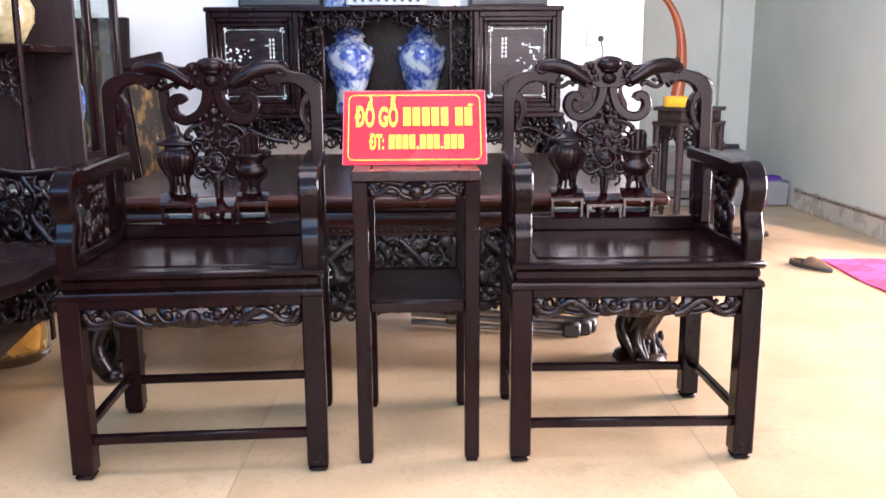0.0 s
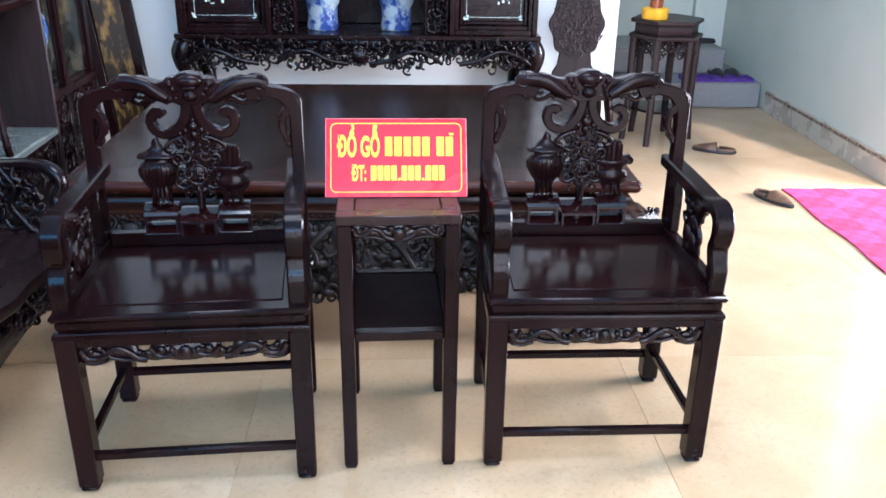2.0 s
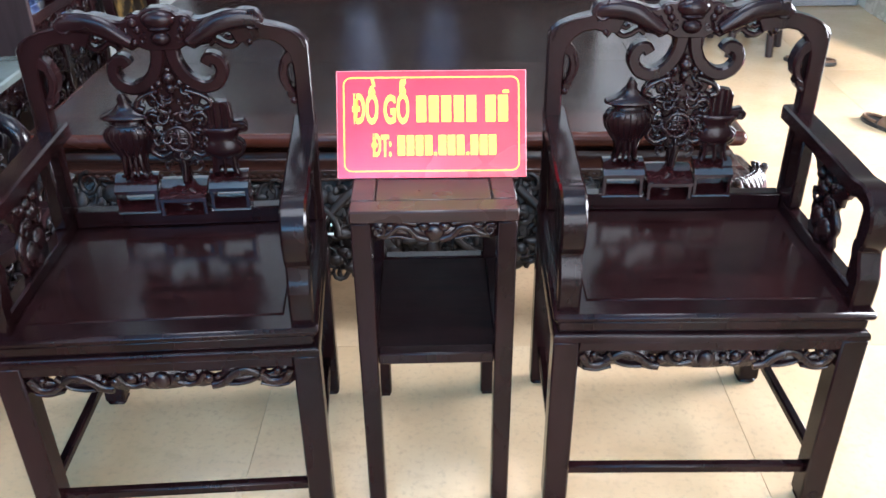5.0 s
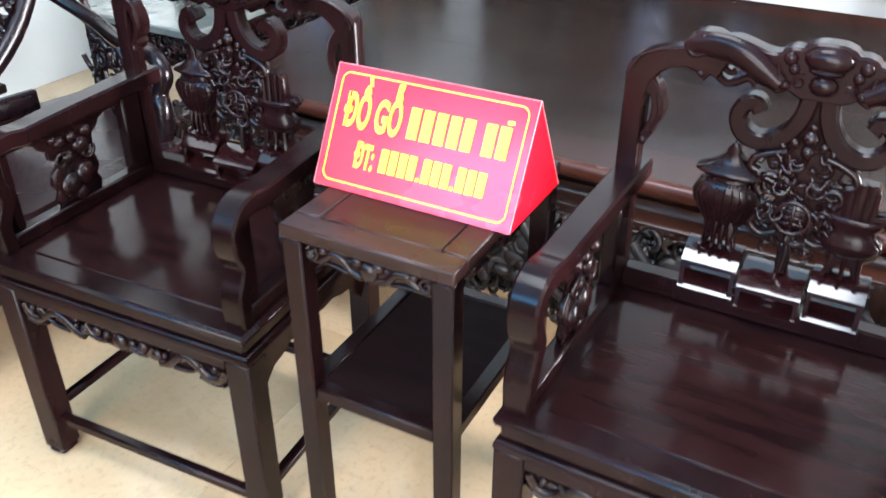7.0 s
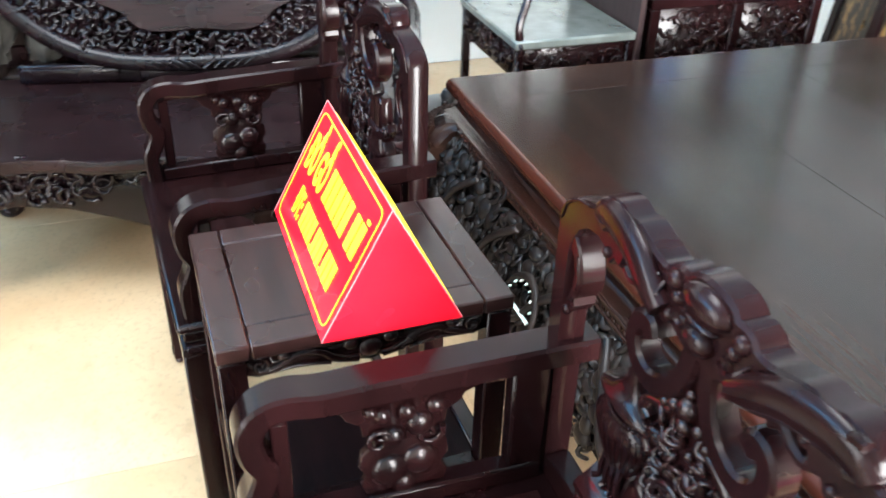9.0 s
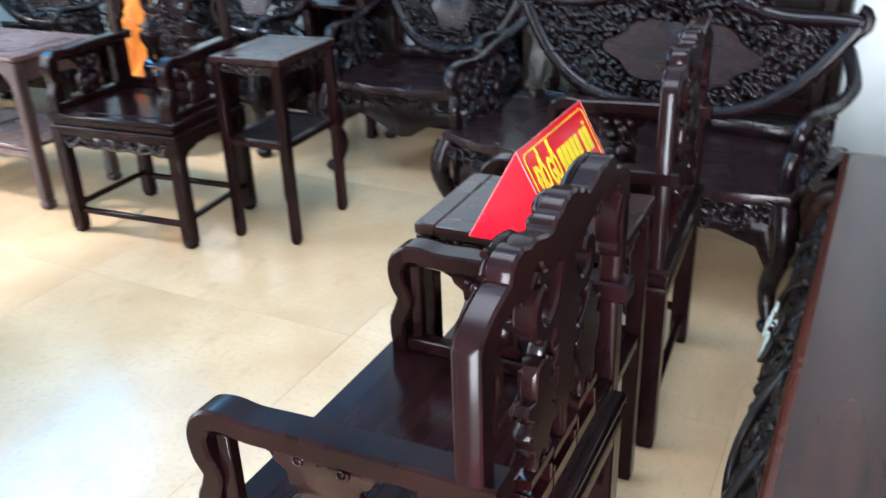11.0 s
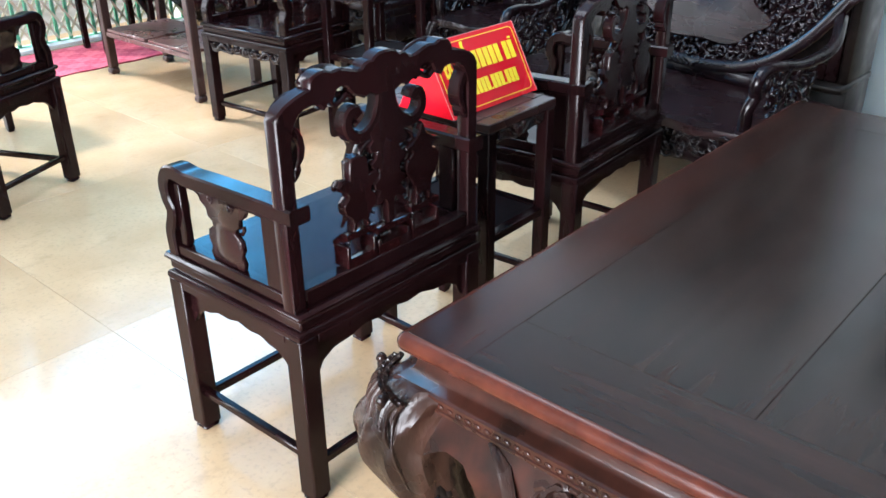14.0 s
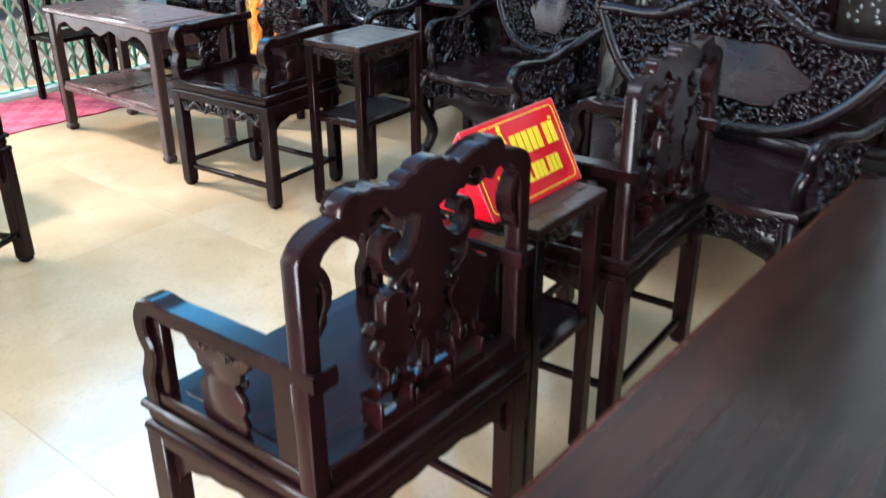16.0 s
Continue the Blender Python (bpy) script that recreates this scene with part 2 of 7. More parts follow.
def marble_tile():
    """Polished beige porcelain with soft veins, each tile a little different."""
    m = surface("polished_beige_tile", (0.46, 0.3, 0.165), (0.58, 0.405, 0.245), 2.4, (1, 1, 1), (0.12, 0.2), 0.015, 30, varied=0.03, lo=0.3, hi=0.7)
    nt = m.node_tree
    p = nt.nodes["Principled BSDF"]
    src = p.inputs["Base Color"].links[0].from_socket
    vein = ramp(nt, noise_tex(nt, 5.5, 8, (1, 1.6, 1), 0.7), 0.56, 0.84)
    stained = mix_color(nt, vein, src, (0.37, 0.245, 0.135))
    speck = ramp(nt, noise_tex(nt, 60, 5, (1, 1, 1), 0.7), 0.52, 0.75)
    nt.links.new(mix_color(nt, speck, stained, (0.4, 0.28, 0.17)), p.inputs["Base Color"])
    return m


TILE = marble_tile()


def porcelain():
    """White glaze with cobalt painting."""
    m = bpy.data.materials.new("blue_white_porcelain")
    m.use_nodes = True
    nt = m.node_tree
    p = nt.nodes["Principled BSDF"]
    big = ramp(nt, noise_tex(nt, 11, 4), 0.43, 0.5)
    line = ramp(nt, noise_tex(nt, 34, 5, (1, 1, 0.8)), 0.47, 0.53)
    both = nt.nodes.new("ShaderNodeMath")
    both.operation = "MULTIPLY"
    nt.links.new(big, both.inputs[0])
    nt.links.new(line, both.inputs[1])
    wash = mix_color(nt, big, (0.38, 0.43, 0.46), (0.13, 0.19, 0.34))
    nt.links.new(mix_color(nt, both.outputs[0], wash, (0.025, 0.05, 0.2)), p.inputs["Base Color"])
    p.inputs["Roughness"].default_value = 0.12
    return m


PORCELAIN = porcelain()


def rug_cloth(name, dark, light, cell):
    """Woven squares in two tones of one dye, with a pile relief."""
    m = bpy.data.materials.new(name)
    m.use_nodes = True
    nt = m.node_tree
    p = nt.nodes["Principled BSDF"]
    co = nt.nodes.new("ShaderNodeTexCoord")
    ck = nt.nodes.new("ShaderNodeTexChecker")
    ck.inputs["Scale"].default_value = 1 / cell
    nt.links.new(co.outputs["Object"], ck.inputs[0])
    ck2 = nt.nodes.new("ShaderNodeTexChecker")
    ck2.inputs["Scale"].default_value = 3.1 / cell
    nt.links.new(co.outputs["Object"], ck2.inputs[0])
    mean = nt.nodes.new("ShaderNodeMath")
    mean.operation = "MULTIPLY_ADD"
    mean.inputs[1].default_value = 0.3
    nt.links.new(ck2.outputs["Fac"], mean.inputs[0])
    half = span(nt, ck.outputs["Fac"], 0, 1, 0, 0.5)
    nt.links.new(half, mean.inputs[2])
    worn = nt.nodes.new("ShaderNodeMath")
    worn.operation = "MULTIPLY_ADD"
    worn.inputs[1].default_value = 0.4
    nt.links.new(noise_tex(nt, 12, 5), worn.inputs[0])
    nt.links.new(mean.outputs[0], worn.inputs[2])
    nt.links.new(mix_color(nt, worn.outputs[0], dark, light), p.inputs["Base Color"])
    p.inputs["Roughness"].default_value = 0.95
    nt.links.new(bump(nt, noise_tex(nt, 260, 2), 0.5, 0.003), p.inputs["Normal"])
    return m


RUG = rug_cloth("magenta_rug", (0.25, 0.007, 0.05), (0.54, 0.036, 0.14), 0.16)
MAT = rug_cloth("red_mat", (0.42, 0.035, 0.075), (0.62, 0.12, 0.16), 0.12)

# ---- mesh tools ----


def mesh_of(name, bm, material, angle=42):
    me = bpy.data.meshes.new(name)
    bm.normal_update()
    bm.to_mesh(me)
    bm.free()
    me.materials.append(material)
    me.polygons.foreach_set("use_smooth", [True] * len(me.polygons))
    me.set_sharp_from_angle(angle=radians(78 if material in (CARVED, SOFA_WOOD, BLACK_CARVED) else angle))
    return me


def part(name, bm, material, parent, label=""):
    ob = new(name, mesh_of(name, bm, material))
    ob.parent = parent
    return tagged(ob, label) if label else ob


def thing(name, m, label, category, group="", kind=""):
    ob = new(name)
    ob.empty_display_size = 0.1
    ob.matrix_basis = m
    return tagged(ob, label, category, group, kind)


def solid(name, bm, material, label, category="", kind="", m=None, group=""):
    ob = new(name, mesh_of(name, bm, material))
    if m is not None:
        ob.matrix_basis = m
    return tagged(ob, label, category, group, kind)


def add(bm, verts, faces):
    vs = [bm.verts.new(v) for v in verts]
    for f in faces:
        try:
            bm.faces.new([vs[i] for i in f])
        except ValueError:
            pass
    return vs


def block(bm, x0, x1, y0, y1, z0, z1, c=0.004, turn=None):
    """A box with chamfered edges."""
    x0, x1, y0, y1, z0, z1 = min(x0, x1), max(x0, x1), min(y0, y1), max(y0, y1), min(z0, z1), max(z0, z1)
    c = min(c, (x1 - x0) * 0.45, (y1 - y0) * 0.45, (z1 - z0) * 0.45)
    vs, idx = [], {}
    for i, x in enumerate((x0, x1)):
        for j, y in enumerate((y0, y1)):
            for k, z in enumerate((z0, z1)):
                sx, sy, sz = c * (1 - 2 * i), c * (1 - 2 * j), c * (1 - 2 * k)
                for a, v in enumerate(((x, y + sy, z + sz), (x + sx, y, z + sz), (x + sx, y + sy, z))):
                    idx[i, j, k, a] = len(vs)
                    vs.append(turn @ Vector(v) if turn else Vector(v))
    fs = []
    for s in (0, 1):
        q = [idx[s, j, k, 0] for j, k in ((0, 0), (0, 1), (1, 1), (1, 0))]
        fs.append(q if s == 0 else q[::-1])
        q = [idx[i, s, k, 1] for i, k in ((0, 0), (1, 0), (1, 1), (0, 1))]
        fs.append(q if s == 0 else q[::-1])
        q = [idx[i, j, s, 2] for i, j in ((0, 0), (0, 1), (1, 1), (1, 0))]
        fs.append(q if s == 0 else q[::-1])
    for i in (0, 1):
        for j in (0, 1):
            q = [idx[i, j, 0, 0], idx[i, j, 0, 1], idx[i, j, 1, 1], idx[i, j, 1, 0]]
            fs.append(q if (i + j) % 2 == 0 else q[::-1])
            q = [idx[i, 0, j, 0], idx[i, 1, j, 0], idx[i, 1, j, 2], idx[i, 0, j, 2]]
            fs.append(q if (i + j) % 2 == 0 else q[::-1])
            q = [idx[0, i, j, 1], idx[0, i, j, 2], idx[1, i, j, 2], idx[1, i, j, 1]]
            fs.append(q if (i + j) % 2 == 0 else q[::-1])
            for k in (0, 1):
                t = [idx[i, j, k, a] for a in (0, 1, 2)]
                fs.append(t if (i + j + k) % 2 == 1 else t[::-1])
    add(bm, vs, fs)
    return bm


def fix(bm):
    bmesh.ops.recalc_face_normals(bm, faces=bm.faces)
    return bm


def curve(points, n=6):
    """A smooth line through the points (Catmull-Rom)."""
    ps = [Vector(p) for p in points]
    ps = [2 * ps[0] - ps[1]] + ps + [2 * ps[-1] - ps[-2]]
    out = []
    for i in range(1, len(ps) - 2):
        a, b, c, d = ps[i - 1 : i + 3]
        for s in range(n):
            t = s / n
            out.append(0.5 * (2 * b + (c - a) * t + (2 * a - 5 * b + 4 * c - d) * t * t + (3 * b - a - 3 * c + d) * t**3))
    return out + [ps[-2]]


def sweep(bm, path, side, wide, deep, sides=8, square=False):
    """A bar along the path. side: the direction of its width; deep: its depth across that, a number or one for each end of the path or each point."""
    side = Vector(side).normalized()
    n = len(path)
    rings = []
    for i, p in enumerate(path):
        t = (path[min(i + 1, n - 1)] - path[max(i - 1, 0)]).normalized()
        across = side.cross(t).normalized()
        f = i / max(1, n - 1)
        d = deep[0] + (deep[1] - deep[0]) * f if isinstance(deep, tuple) else deep[i] if isinstance(deep, list) else deep
        w = wide[0] + (wide[1] - wide[0]) * f if isinstance(wide, tuple) else wide
        if square:
            c = min(0.0045, 0.3 * min(w, d))
            j, k = 1 - 2 * c / w, 1 - 2 * c / d
            ring = [(1, k), (j, 1), (-j, 1), (-1, k), (-1, -k), (-j, -1), (j, -1), (1, -k)]
        else:
            ring = [(math.cos(a), math.sin(a)) for a in (2 * math.pi * j / sides for j in range(sides))]
        rings.append([bm.verts.new(p + side * (w / 2 * u) + across * (d / 2 * v)) for u, v in ring])
    m = len(rings[0])
    for a, b in zip(rings, rings[1:]):
        for j in range(m):
            bm.faces.new((a[j], a[(j + 1) % m], b[(j + 1) % m], b[j]))
    bm.faces.new(rings[0][::-1])
    bm.faces.new(rings[-1])


def tube(bm, path, r0, r1=None, sides=6):
    """A round tapering rod along any path."""
    r1 = r0 if r1 is None else r1
    n = len(path)
    rings, up = [], Vector((0.31, 0.52, 0.79))
    for i, p in enumerate(path):
        t = (path[min(i + 1, n - 1)] - path[max(i - 1, 0)]).normalized()
        a = up.cross(t)
        if a.length < 1e-3:
            a = Vector((1, 0, 0)).cross(t)
        a.normalize()
        b = t.cross(a)
        up = b.copy()
        r = r0 + (r1 - r0) * i / max(1, n - 1)
        rings.append([bm.verts.new(p + a * (r * math.cos(q)) + b * (r * math.sin(q))) for q in (2 * math.pi * j / sides for j in range(sides))])
    for a, b in zip(rings, rings[1:]):
        for j in range(sides):
            bm.faces.new((a[j], a[(j + 1) % sides], b[(j + 1) % sides], b[j]))
    bm.faces.new(rings[0][::-1])
    bm.faces.new(rings[-1])


def lathe(bm, profile, at=(0, 0, 0), segs=20, flat=1.0, turn=None):
    """A turned shape; profile: radius and height, from the bottom up. flat squeezes it along y."""
    at, rings = Vector(at), []
    for r, z in profile:
        ring = []
        for j in range(segs):
            a = 2 * math.pi * j / segs
            v = Vector((r * math.cos(a), r * math.sin(a) * flat, z))
            ring.append(bm.verts.new(at + (turn @ v if turn else v)))
        rings.append(ring)
    for a, b in zip(rings, rings[1:]):
        for j in range(segs):
            bm.faces.new((a[j], a[(j + 1) % segs], b[(j + 1) % segs], b[j]))
    bm.faces.new(rings[0][::-1])
    bm.faces.new(rings[-1])


def ball(bm, c, rx, ry=None, rz=None, u=8, v=5):
    ry, rz = ry or rx, rz or rx
    rings = []
    for i in range(v + 1):
        r, h = max(0.03, math.sin(math.pi * i / v)), -math.cos(math.pi * i / v)
        rings.append([bm.verts.new((c[0] + rx * r * math.cos(a), c[1] + ry * r * math.sin(a), c[2] + rz * h)) for a in (2 * math.pi * j / u for j in range(u))])
    for a, b in zip(rings, rings[1:]):
        for j in range(u):
            bm.faces.new((a[j], a[(j + 1) % u], b[(j + 1) % u], b[j]))
    bm.faces.new(rings[0][::-1])
    bm.faces.new(rings[-1])


def plate(bm, outline, y0, y1, c=0.003, lay=False):
    """A board cut to an outline in x and z (lay: in x and y, with y0 and y1 its heights), with softened rims."""
    cx, cz = sum(p[0] for p in outline) / len(outline), sum(p[1] for p in outline) / len(outline)

    def ring(y, s):
        out = []
        for x, z in outline:
            d = math.hypot(x - cx, z - cz) or 1
            k = max(0.0, 1 - s / d)
            px, pz = cx + (x - cx) * k, cz + (z - cz) * k
            out.append(bm.verts.new((px, pz, y) if lay else (px, y, pz)))
        return out

    rs = [ring(y0, c), ring(y0 + c, 0), ring(y1 - c, 0), ring(y1, c)]
    n = len(outline)
    for a, b in zip(rs, rs[1:]):
        for j in range(n):
            bm.faces.new((a[j], a[(j + 1) % n], b[(j + 1) % n], b[j]))
    bm.faces.new(rs[0][::-1])
    bm.faces.new(rs[-1])


def spiral(cx, y, cz, r, turns, start, hand=1, n=13):
    out = []
    for i in range(n):
        f = i / (n - 1)
        a = start + hand * f * turns * 2 * math.pi
        out.append(Vector((cx + r * (1 - 0.8 * f) * math.cos(a), y, cz + r * (1 - 0.8 * f) * math.sin(a))))
    return out


def carving(bm, inside, x0, x1, z0, z1, y, depth, step, seed, thick=0.007):
    """Pierced relief: curling tendrils, leaves and berries that fill the region where inside(x, z) holds."""
    rnd = random.Random(seed)
    nx, nz = max(1, round((x1 - x0) / step)), max(1, round((z1 - z0) / step))
    for i in range(nx + 1):
        for k in range(nz + 1):
            x = x0 + (x1 - x0) * (i + rnd.uniform(-0.35, 0.35)) / nx
            z = z0 + (z1 - z0) * (k + rnd.uniform(-0.35, 0.35)) / nz
            if not inside(x, z):
                continue
            yy = y + rnd.uniform(-0.5, 0.5) * depth
            kind = rnd.random()
            if kind < 0.68:
                p = spiral(x, yy, z, step * rnd.uniform(0.7, 1.15), rnd.uniform(0.7, 1.35), rnd.uniform(0, 6.28), rnd.choice((1, -1)), 12)
                for j, q in enumerate(p):
                    q.y += depth * 0.3 * math.sin(j * 0.9)
                tube(bm, p, thick * rnd.uniform(0.7, 1.05), thick * 0.45, 5)
            elif kind < 0.94:
                a = rnd.uniform(0, 6.28)
                s = step * rnd.uniform(0.5, 0.8)
                d = Vector((math.cos(a), 0, math.sin(a)))
                e = Vector((-d.z, 0, d.x)) * (s * rnd.choice((-0.6, 0.6)))
                tube(bm, curve([Vector((x, yy, z)) - d * s, Vector((x, yy - depth * 0.3, z)) - d * s * 0.2 + e, Vector((x, yy - depth * 0.1, z)) + d * s * 0.7 + e * 0.2, Vector((x, yy, z)) + d * s * 0.75 - e * 0.5], 3), thick * 1.15, thick * 0.35, 6)
            else:
                ball(bm, (x, yy - depth * 0.2, z), thick * 1.3, thick * 1.2, thick * 1.3, 7, 4)
    return bm


def cutout(bm, outline, y0, y1, c=0.003):
    """A board sawn to an outline in x and z, concave or not, with chamfered rims."""
    n = len(outline)
    ps = [Vector((x, z, 0)) for x, z in outline]
    area = sum(ps[i].x * ps[(i + 1) % n].y - ps[(i + 1) % n].x * ps[i].y for i in range(n))
    if area < 0:
        ps.reverse()
    inner = []
    for i in range(n):
        e = (ps[i] - ps[i - 1]).normalized() + (ps[(i + 1) % n] - ps[i]).normalized()
        e = e.normalized() if e.length > 1e-6 else Vector((1, 0, 0))
        inner.append(ps[i] + Vector((-e.y, e.x, 0)) * c)
    rs = [[bm.verts.new((p.x, y, p.y)) for p in pts] for pts, y in ((inner, y0), (ps, y0 + c), (ps, y1 - c), (inner, y1))]
    for a, b in zip(rs, rs[1:]):
        for j in range(n):
            bm.faces.new((a[j], a[(j + 1) % n], b[(j + 1) % n], b[j]))
    bm.faces.new(rs[0][::-1])
    bm.faces.new(rs[-1])


def slab(bm, x0, x1, y0, y1, z0, z1, r):
    """A board with a rounded top edge and a sharp bottom one."""
    rings = []
    for o, z in ((0, z0), (0, z1 - r), (r * 0.12, z1 - r * 0.5), (r * 0.45, z1 - r * 0.13), (r, z1)):
        rings.append([bm.verts.new(v) for v in ((x0 + o, y0 + o, z), (x1 - o, y0 + o, z), (x1 - o, y1 - o, z), (x0 + o, y1 - o, z))])
    for a, b in zip(rings, rings[1:]):
        for j in range(4):
            bm.faces.new((a[j], a[(j + 1) % 4], b[(j + 1) % 4], b[j]))
    bm.faces.new(rings[0][::-1])
    bm.faces.new(rings[-1])


def belly(bm, u0, u1, top, low, bulge, place, nu=48, nv=9, thick=0.014):
    """A curved apron board: u along it, its height from top down to low(u), swelling by bulge(z); place maps u, swell and z into the thing."""
    grids = []
    for t in (0, thick):
        grid = []
        for i in range(nu + 1):
            u = u0 + (u1 - u0) * i / nu
            zl = low(u)
            grid.append([bm.verts.new(place(u, bulge(top + (zl - top) * k / nv) - t, top + (zl - top) * k / nv)) for k in range(nv + 1)])
        grids.append(grid)
    a, b = grids
    for i in range(nu):
        for k in range(nv):
            for g in (a, b):
                bm.faces.new((g[i][k], g[i + 1][k], g[i + 1][k + 1], g[i][k + 1]))
        for k in (0, nv):
            bm.faces.new((a[i][k], a[i + 1][k], b[i + 1][k], b[i][k]))
    for i in (0, nu):
        for k in range(nv):
            bm.faces.new((a[i][k], a[i][k + 1], b[i][k + 1], b[i][k]))


def skirt(bm, w, d, profile):
    """A moulding with mitred corners round a rectangle 2w by d; profile: offset outwards and height."""
    rings = [[bm.verts.new(v) for v in ((-w - o, -o, z), (w + o, -o, z), (w + o, d + o, z), (-w - o, d + o, z))] for o, z in profile]
    for a, b in zip(rings, rings[1:]):
        for j in range(4):
            bm.faces.new((a[j], a[(j + 1) % 4], b[(j + 1) % 4], b[j]))
    bm.faces.new(rings[0])
    bm.faces.new(rings[-1])


def both_sides(half, mid=0.0):
    """A symmetric outline from its right half, listed from the top middle down to the bottom middle."""
    return [(mid + x, z) for x, z in half] + [(mid - x, z) for x, z in half[::-1] if x > 1e-6]


# ---- the room ----
LEFT, RIGHT, FRONT, BACK, DEEP, TOP = -2.8, 2.7, -4.5, 3.12, 5.27, 3.7


def wall(name, boxes, material, label):
    bm = bmesh.new()
    for b in boxes:
        block(bm, *b, c=0.002)
    return solid(name, fix(bm), material, label, "wall", "structure")


ground = bmesh.new()
block(ground, -400, 400, -400, 400, -0.3, -0.09, c=0.01)
solid("ground", fix(ground), CONCRETE, "dusty grey concrete ground outside the shop", "ground", "structure")
fl = bmesh.new()
block(fl, LEFT, RIGHT + 0.6, FRONT - 0.3, DEEP, -0.08, -0.003, c=0.002)
floor = solid("floor", fix(fl), JOINT, "polished beige marble-look floor tiles with thin joints", "floor", "structure")
# The high opening is unseen, cut for the added blue wall lamp.
wall("wall_left", [(LEFT - 0.2, LEFT, FRONT - 0.2, BACK, 0, 2.56), (LEFT - 0.2, LEFT, FRONT - 0.2, BACK, 3.54, TOP), (LEFT - 0.2, LEFT, FRONT - 0.2, -4.4, 2.56, 3.54), (LEFT - 0.2, LEFT, -2.0, BACK, 2.56, 3.54)], PLASTER, "white painted plaster wall behind the carved sofas")
wall("wall_back", [(LEFT - 0.2, 1.27, BACK, BACK + 0.2, 0, TOP)], PLASTER, "white painted plaster wall behind the sideboard")
wall("wall_recess", [(1.07, 1.27, BACK + 0.2, DEEP, 0, TOP), (1.07, RIGHT + 0.2, DEEP, DEEP + 0.2, 0, TOP)], GREEN_PLASTER, "pale green plaster wall round the stair recess")
wall("pipe_column", [(2.42, 2.5, DEEP - 0.07, DEEP, 0.4, TOP)], GREEN_PLASTER, "slim pale green boxed column on the recess wall")
wall("wall_right", [(RIGHT, RIGHT + 0.2, 2.45, DEEP, 0, TOP), (RIGHT, RIGHT + 0.2, 0.15, 2.45, 2.6, TOP), (RIGHT, RIGHT + 0.2, FRONT - 0.2, 0.15, 0, TOP)], GREEN_PLASTER, "pale green plaster wall with a wide side doorway")
wall("wall_front", [(LEFT, -2.06, FRONT - 0.2, FRONT, 0, 2.5), (LEFT, RIGHT, FRONT - 0.2, FRONT, 3.66, TOP)], PLASTER, "white plaster pier and lintel of the shop front")
# Unseen ceiling opening and sheet, added round the roof lamps.
wall("ceiling", [(LEFT - 0.2, -2.2, FRONT - 0.2, DEEP + 0.2, TOP, TOP + 0.15), (2.2, RIGHT + 0.2, FRONT - 0.2, DEEP + 0.2, TOP, TOP + 0.15), (-2.2, 2.2, 1.2, DEEP + 0.2, TOP, TOP + 0.15), (-2.2, 2.2, FRONT - 0.2, -4.4, TOP, TOP + 0.15)], BLUE_CEILING, "pale blue painted plaster ceiling round an added roof opening")
wall("added_roof_sheet", [(-2.3, 2.3, -4.5, 1.3, TOP + 0.16, TOP + 0.18)], BLUE_CEILING, "added pale blue sheet over the unseen roof opening")
wall("threshold", [(-2.06, RIGHT, FRONT - 0.02, FRONT + 0.14, 0.0, 0.028)], PLASTER, "white painted sill strip under the folding gate")
wall("pavement", [(LEFT, RIGHT + 3, FRONT - 3, FRONT - 0.3, -0.09, -0.02), (RIGHT + 0.6, RIGHT + 5, FRONT - 0.3, 6, -0.09, -0.01)], CONCRETE, "pale concrete pavement outside the shop")
wall("backdrop", [(-14, 12, -11.5, -11.2, -0.1, 5)], SHUTTER, "tan timber house front across the street")
wall("side_yard_wall", [(6.2, 6.4, -3, 7, -0.1, 2.6), (2.95, 6.2, 4.6, 4.8, -0.1, 2.6)], PLASTER, "white yard wall outside the side doorway")


def skirting(name, x0, x1, y0, y1):
    base = thing(name, pose(0, 0, 0), "beige tiled skirting with a dark patterned band", "baseboard", "", "structure")
    bm = bmesh.new()
    block(bm, x0, x1, y0, y1, 0, 0.12, c=0.002)
    part("tile_course", fix(bm), SKIRT, base)
    bm = bmesh.new()
    block(bm, x0 - 0.002, x1, y0 - 0.002, y1 + 0.001, 0.1205, 0.14, c=0.001)
    part("band", fix(bm), SKIRT_BAND, base, "brown and cream patterned band")
    bm = bmesh.new()
    block(bm, x0, x1, y0, y1, 0.1405, 0.152, c=0.002)
    part("cap", fix(bm), SKIRT, base)


skirting("baseboard", RIGHT - 0.014, RIGHT - 0.001, 2.43, 4.2)
skirting("baseboard", RIGHT - 0.001, RIGHT + 0.2, 2.432, 2.449)
skirting("baseboard", 1.272, 1.284, BACK + 0.01, 4.2)

for n, (y, z) in enumerate(((4.28, 0.19), (4.62, 0.38))):
    bm = bmesh.new()
    block(bm, 1.28, RIGHT - 0.02 if n == 0 else 2.5, y, DEEP - 0.005, z - 0.188, z, c=0.008)
    solid("stair_step", fix(bm), GRANITE, "grey speckled granite step of the stair in the recess", "step", "structure")

# ---- the armchairs with open carved backs ----


def strip(bm, points, y, wide, deep, n=5):
    """A flat carved scroll bar in the plane of the back; deep: along y."""
    sweep(bm, curve([(x, y, z) for x, z in points], n), (0, 1, 0), deep, wide, square=True)


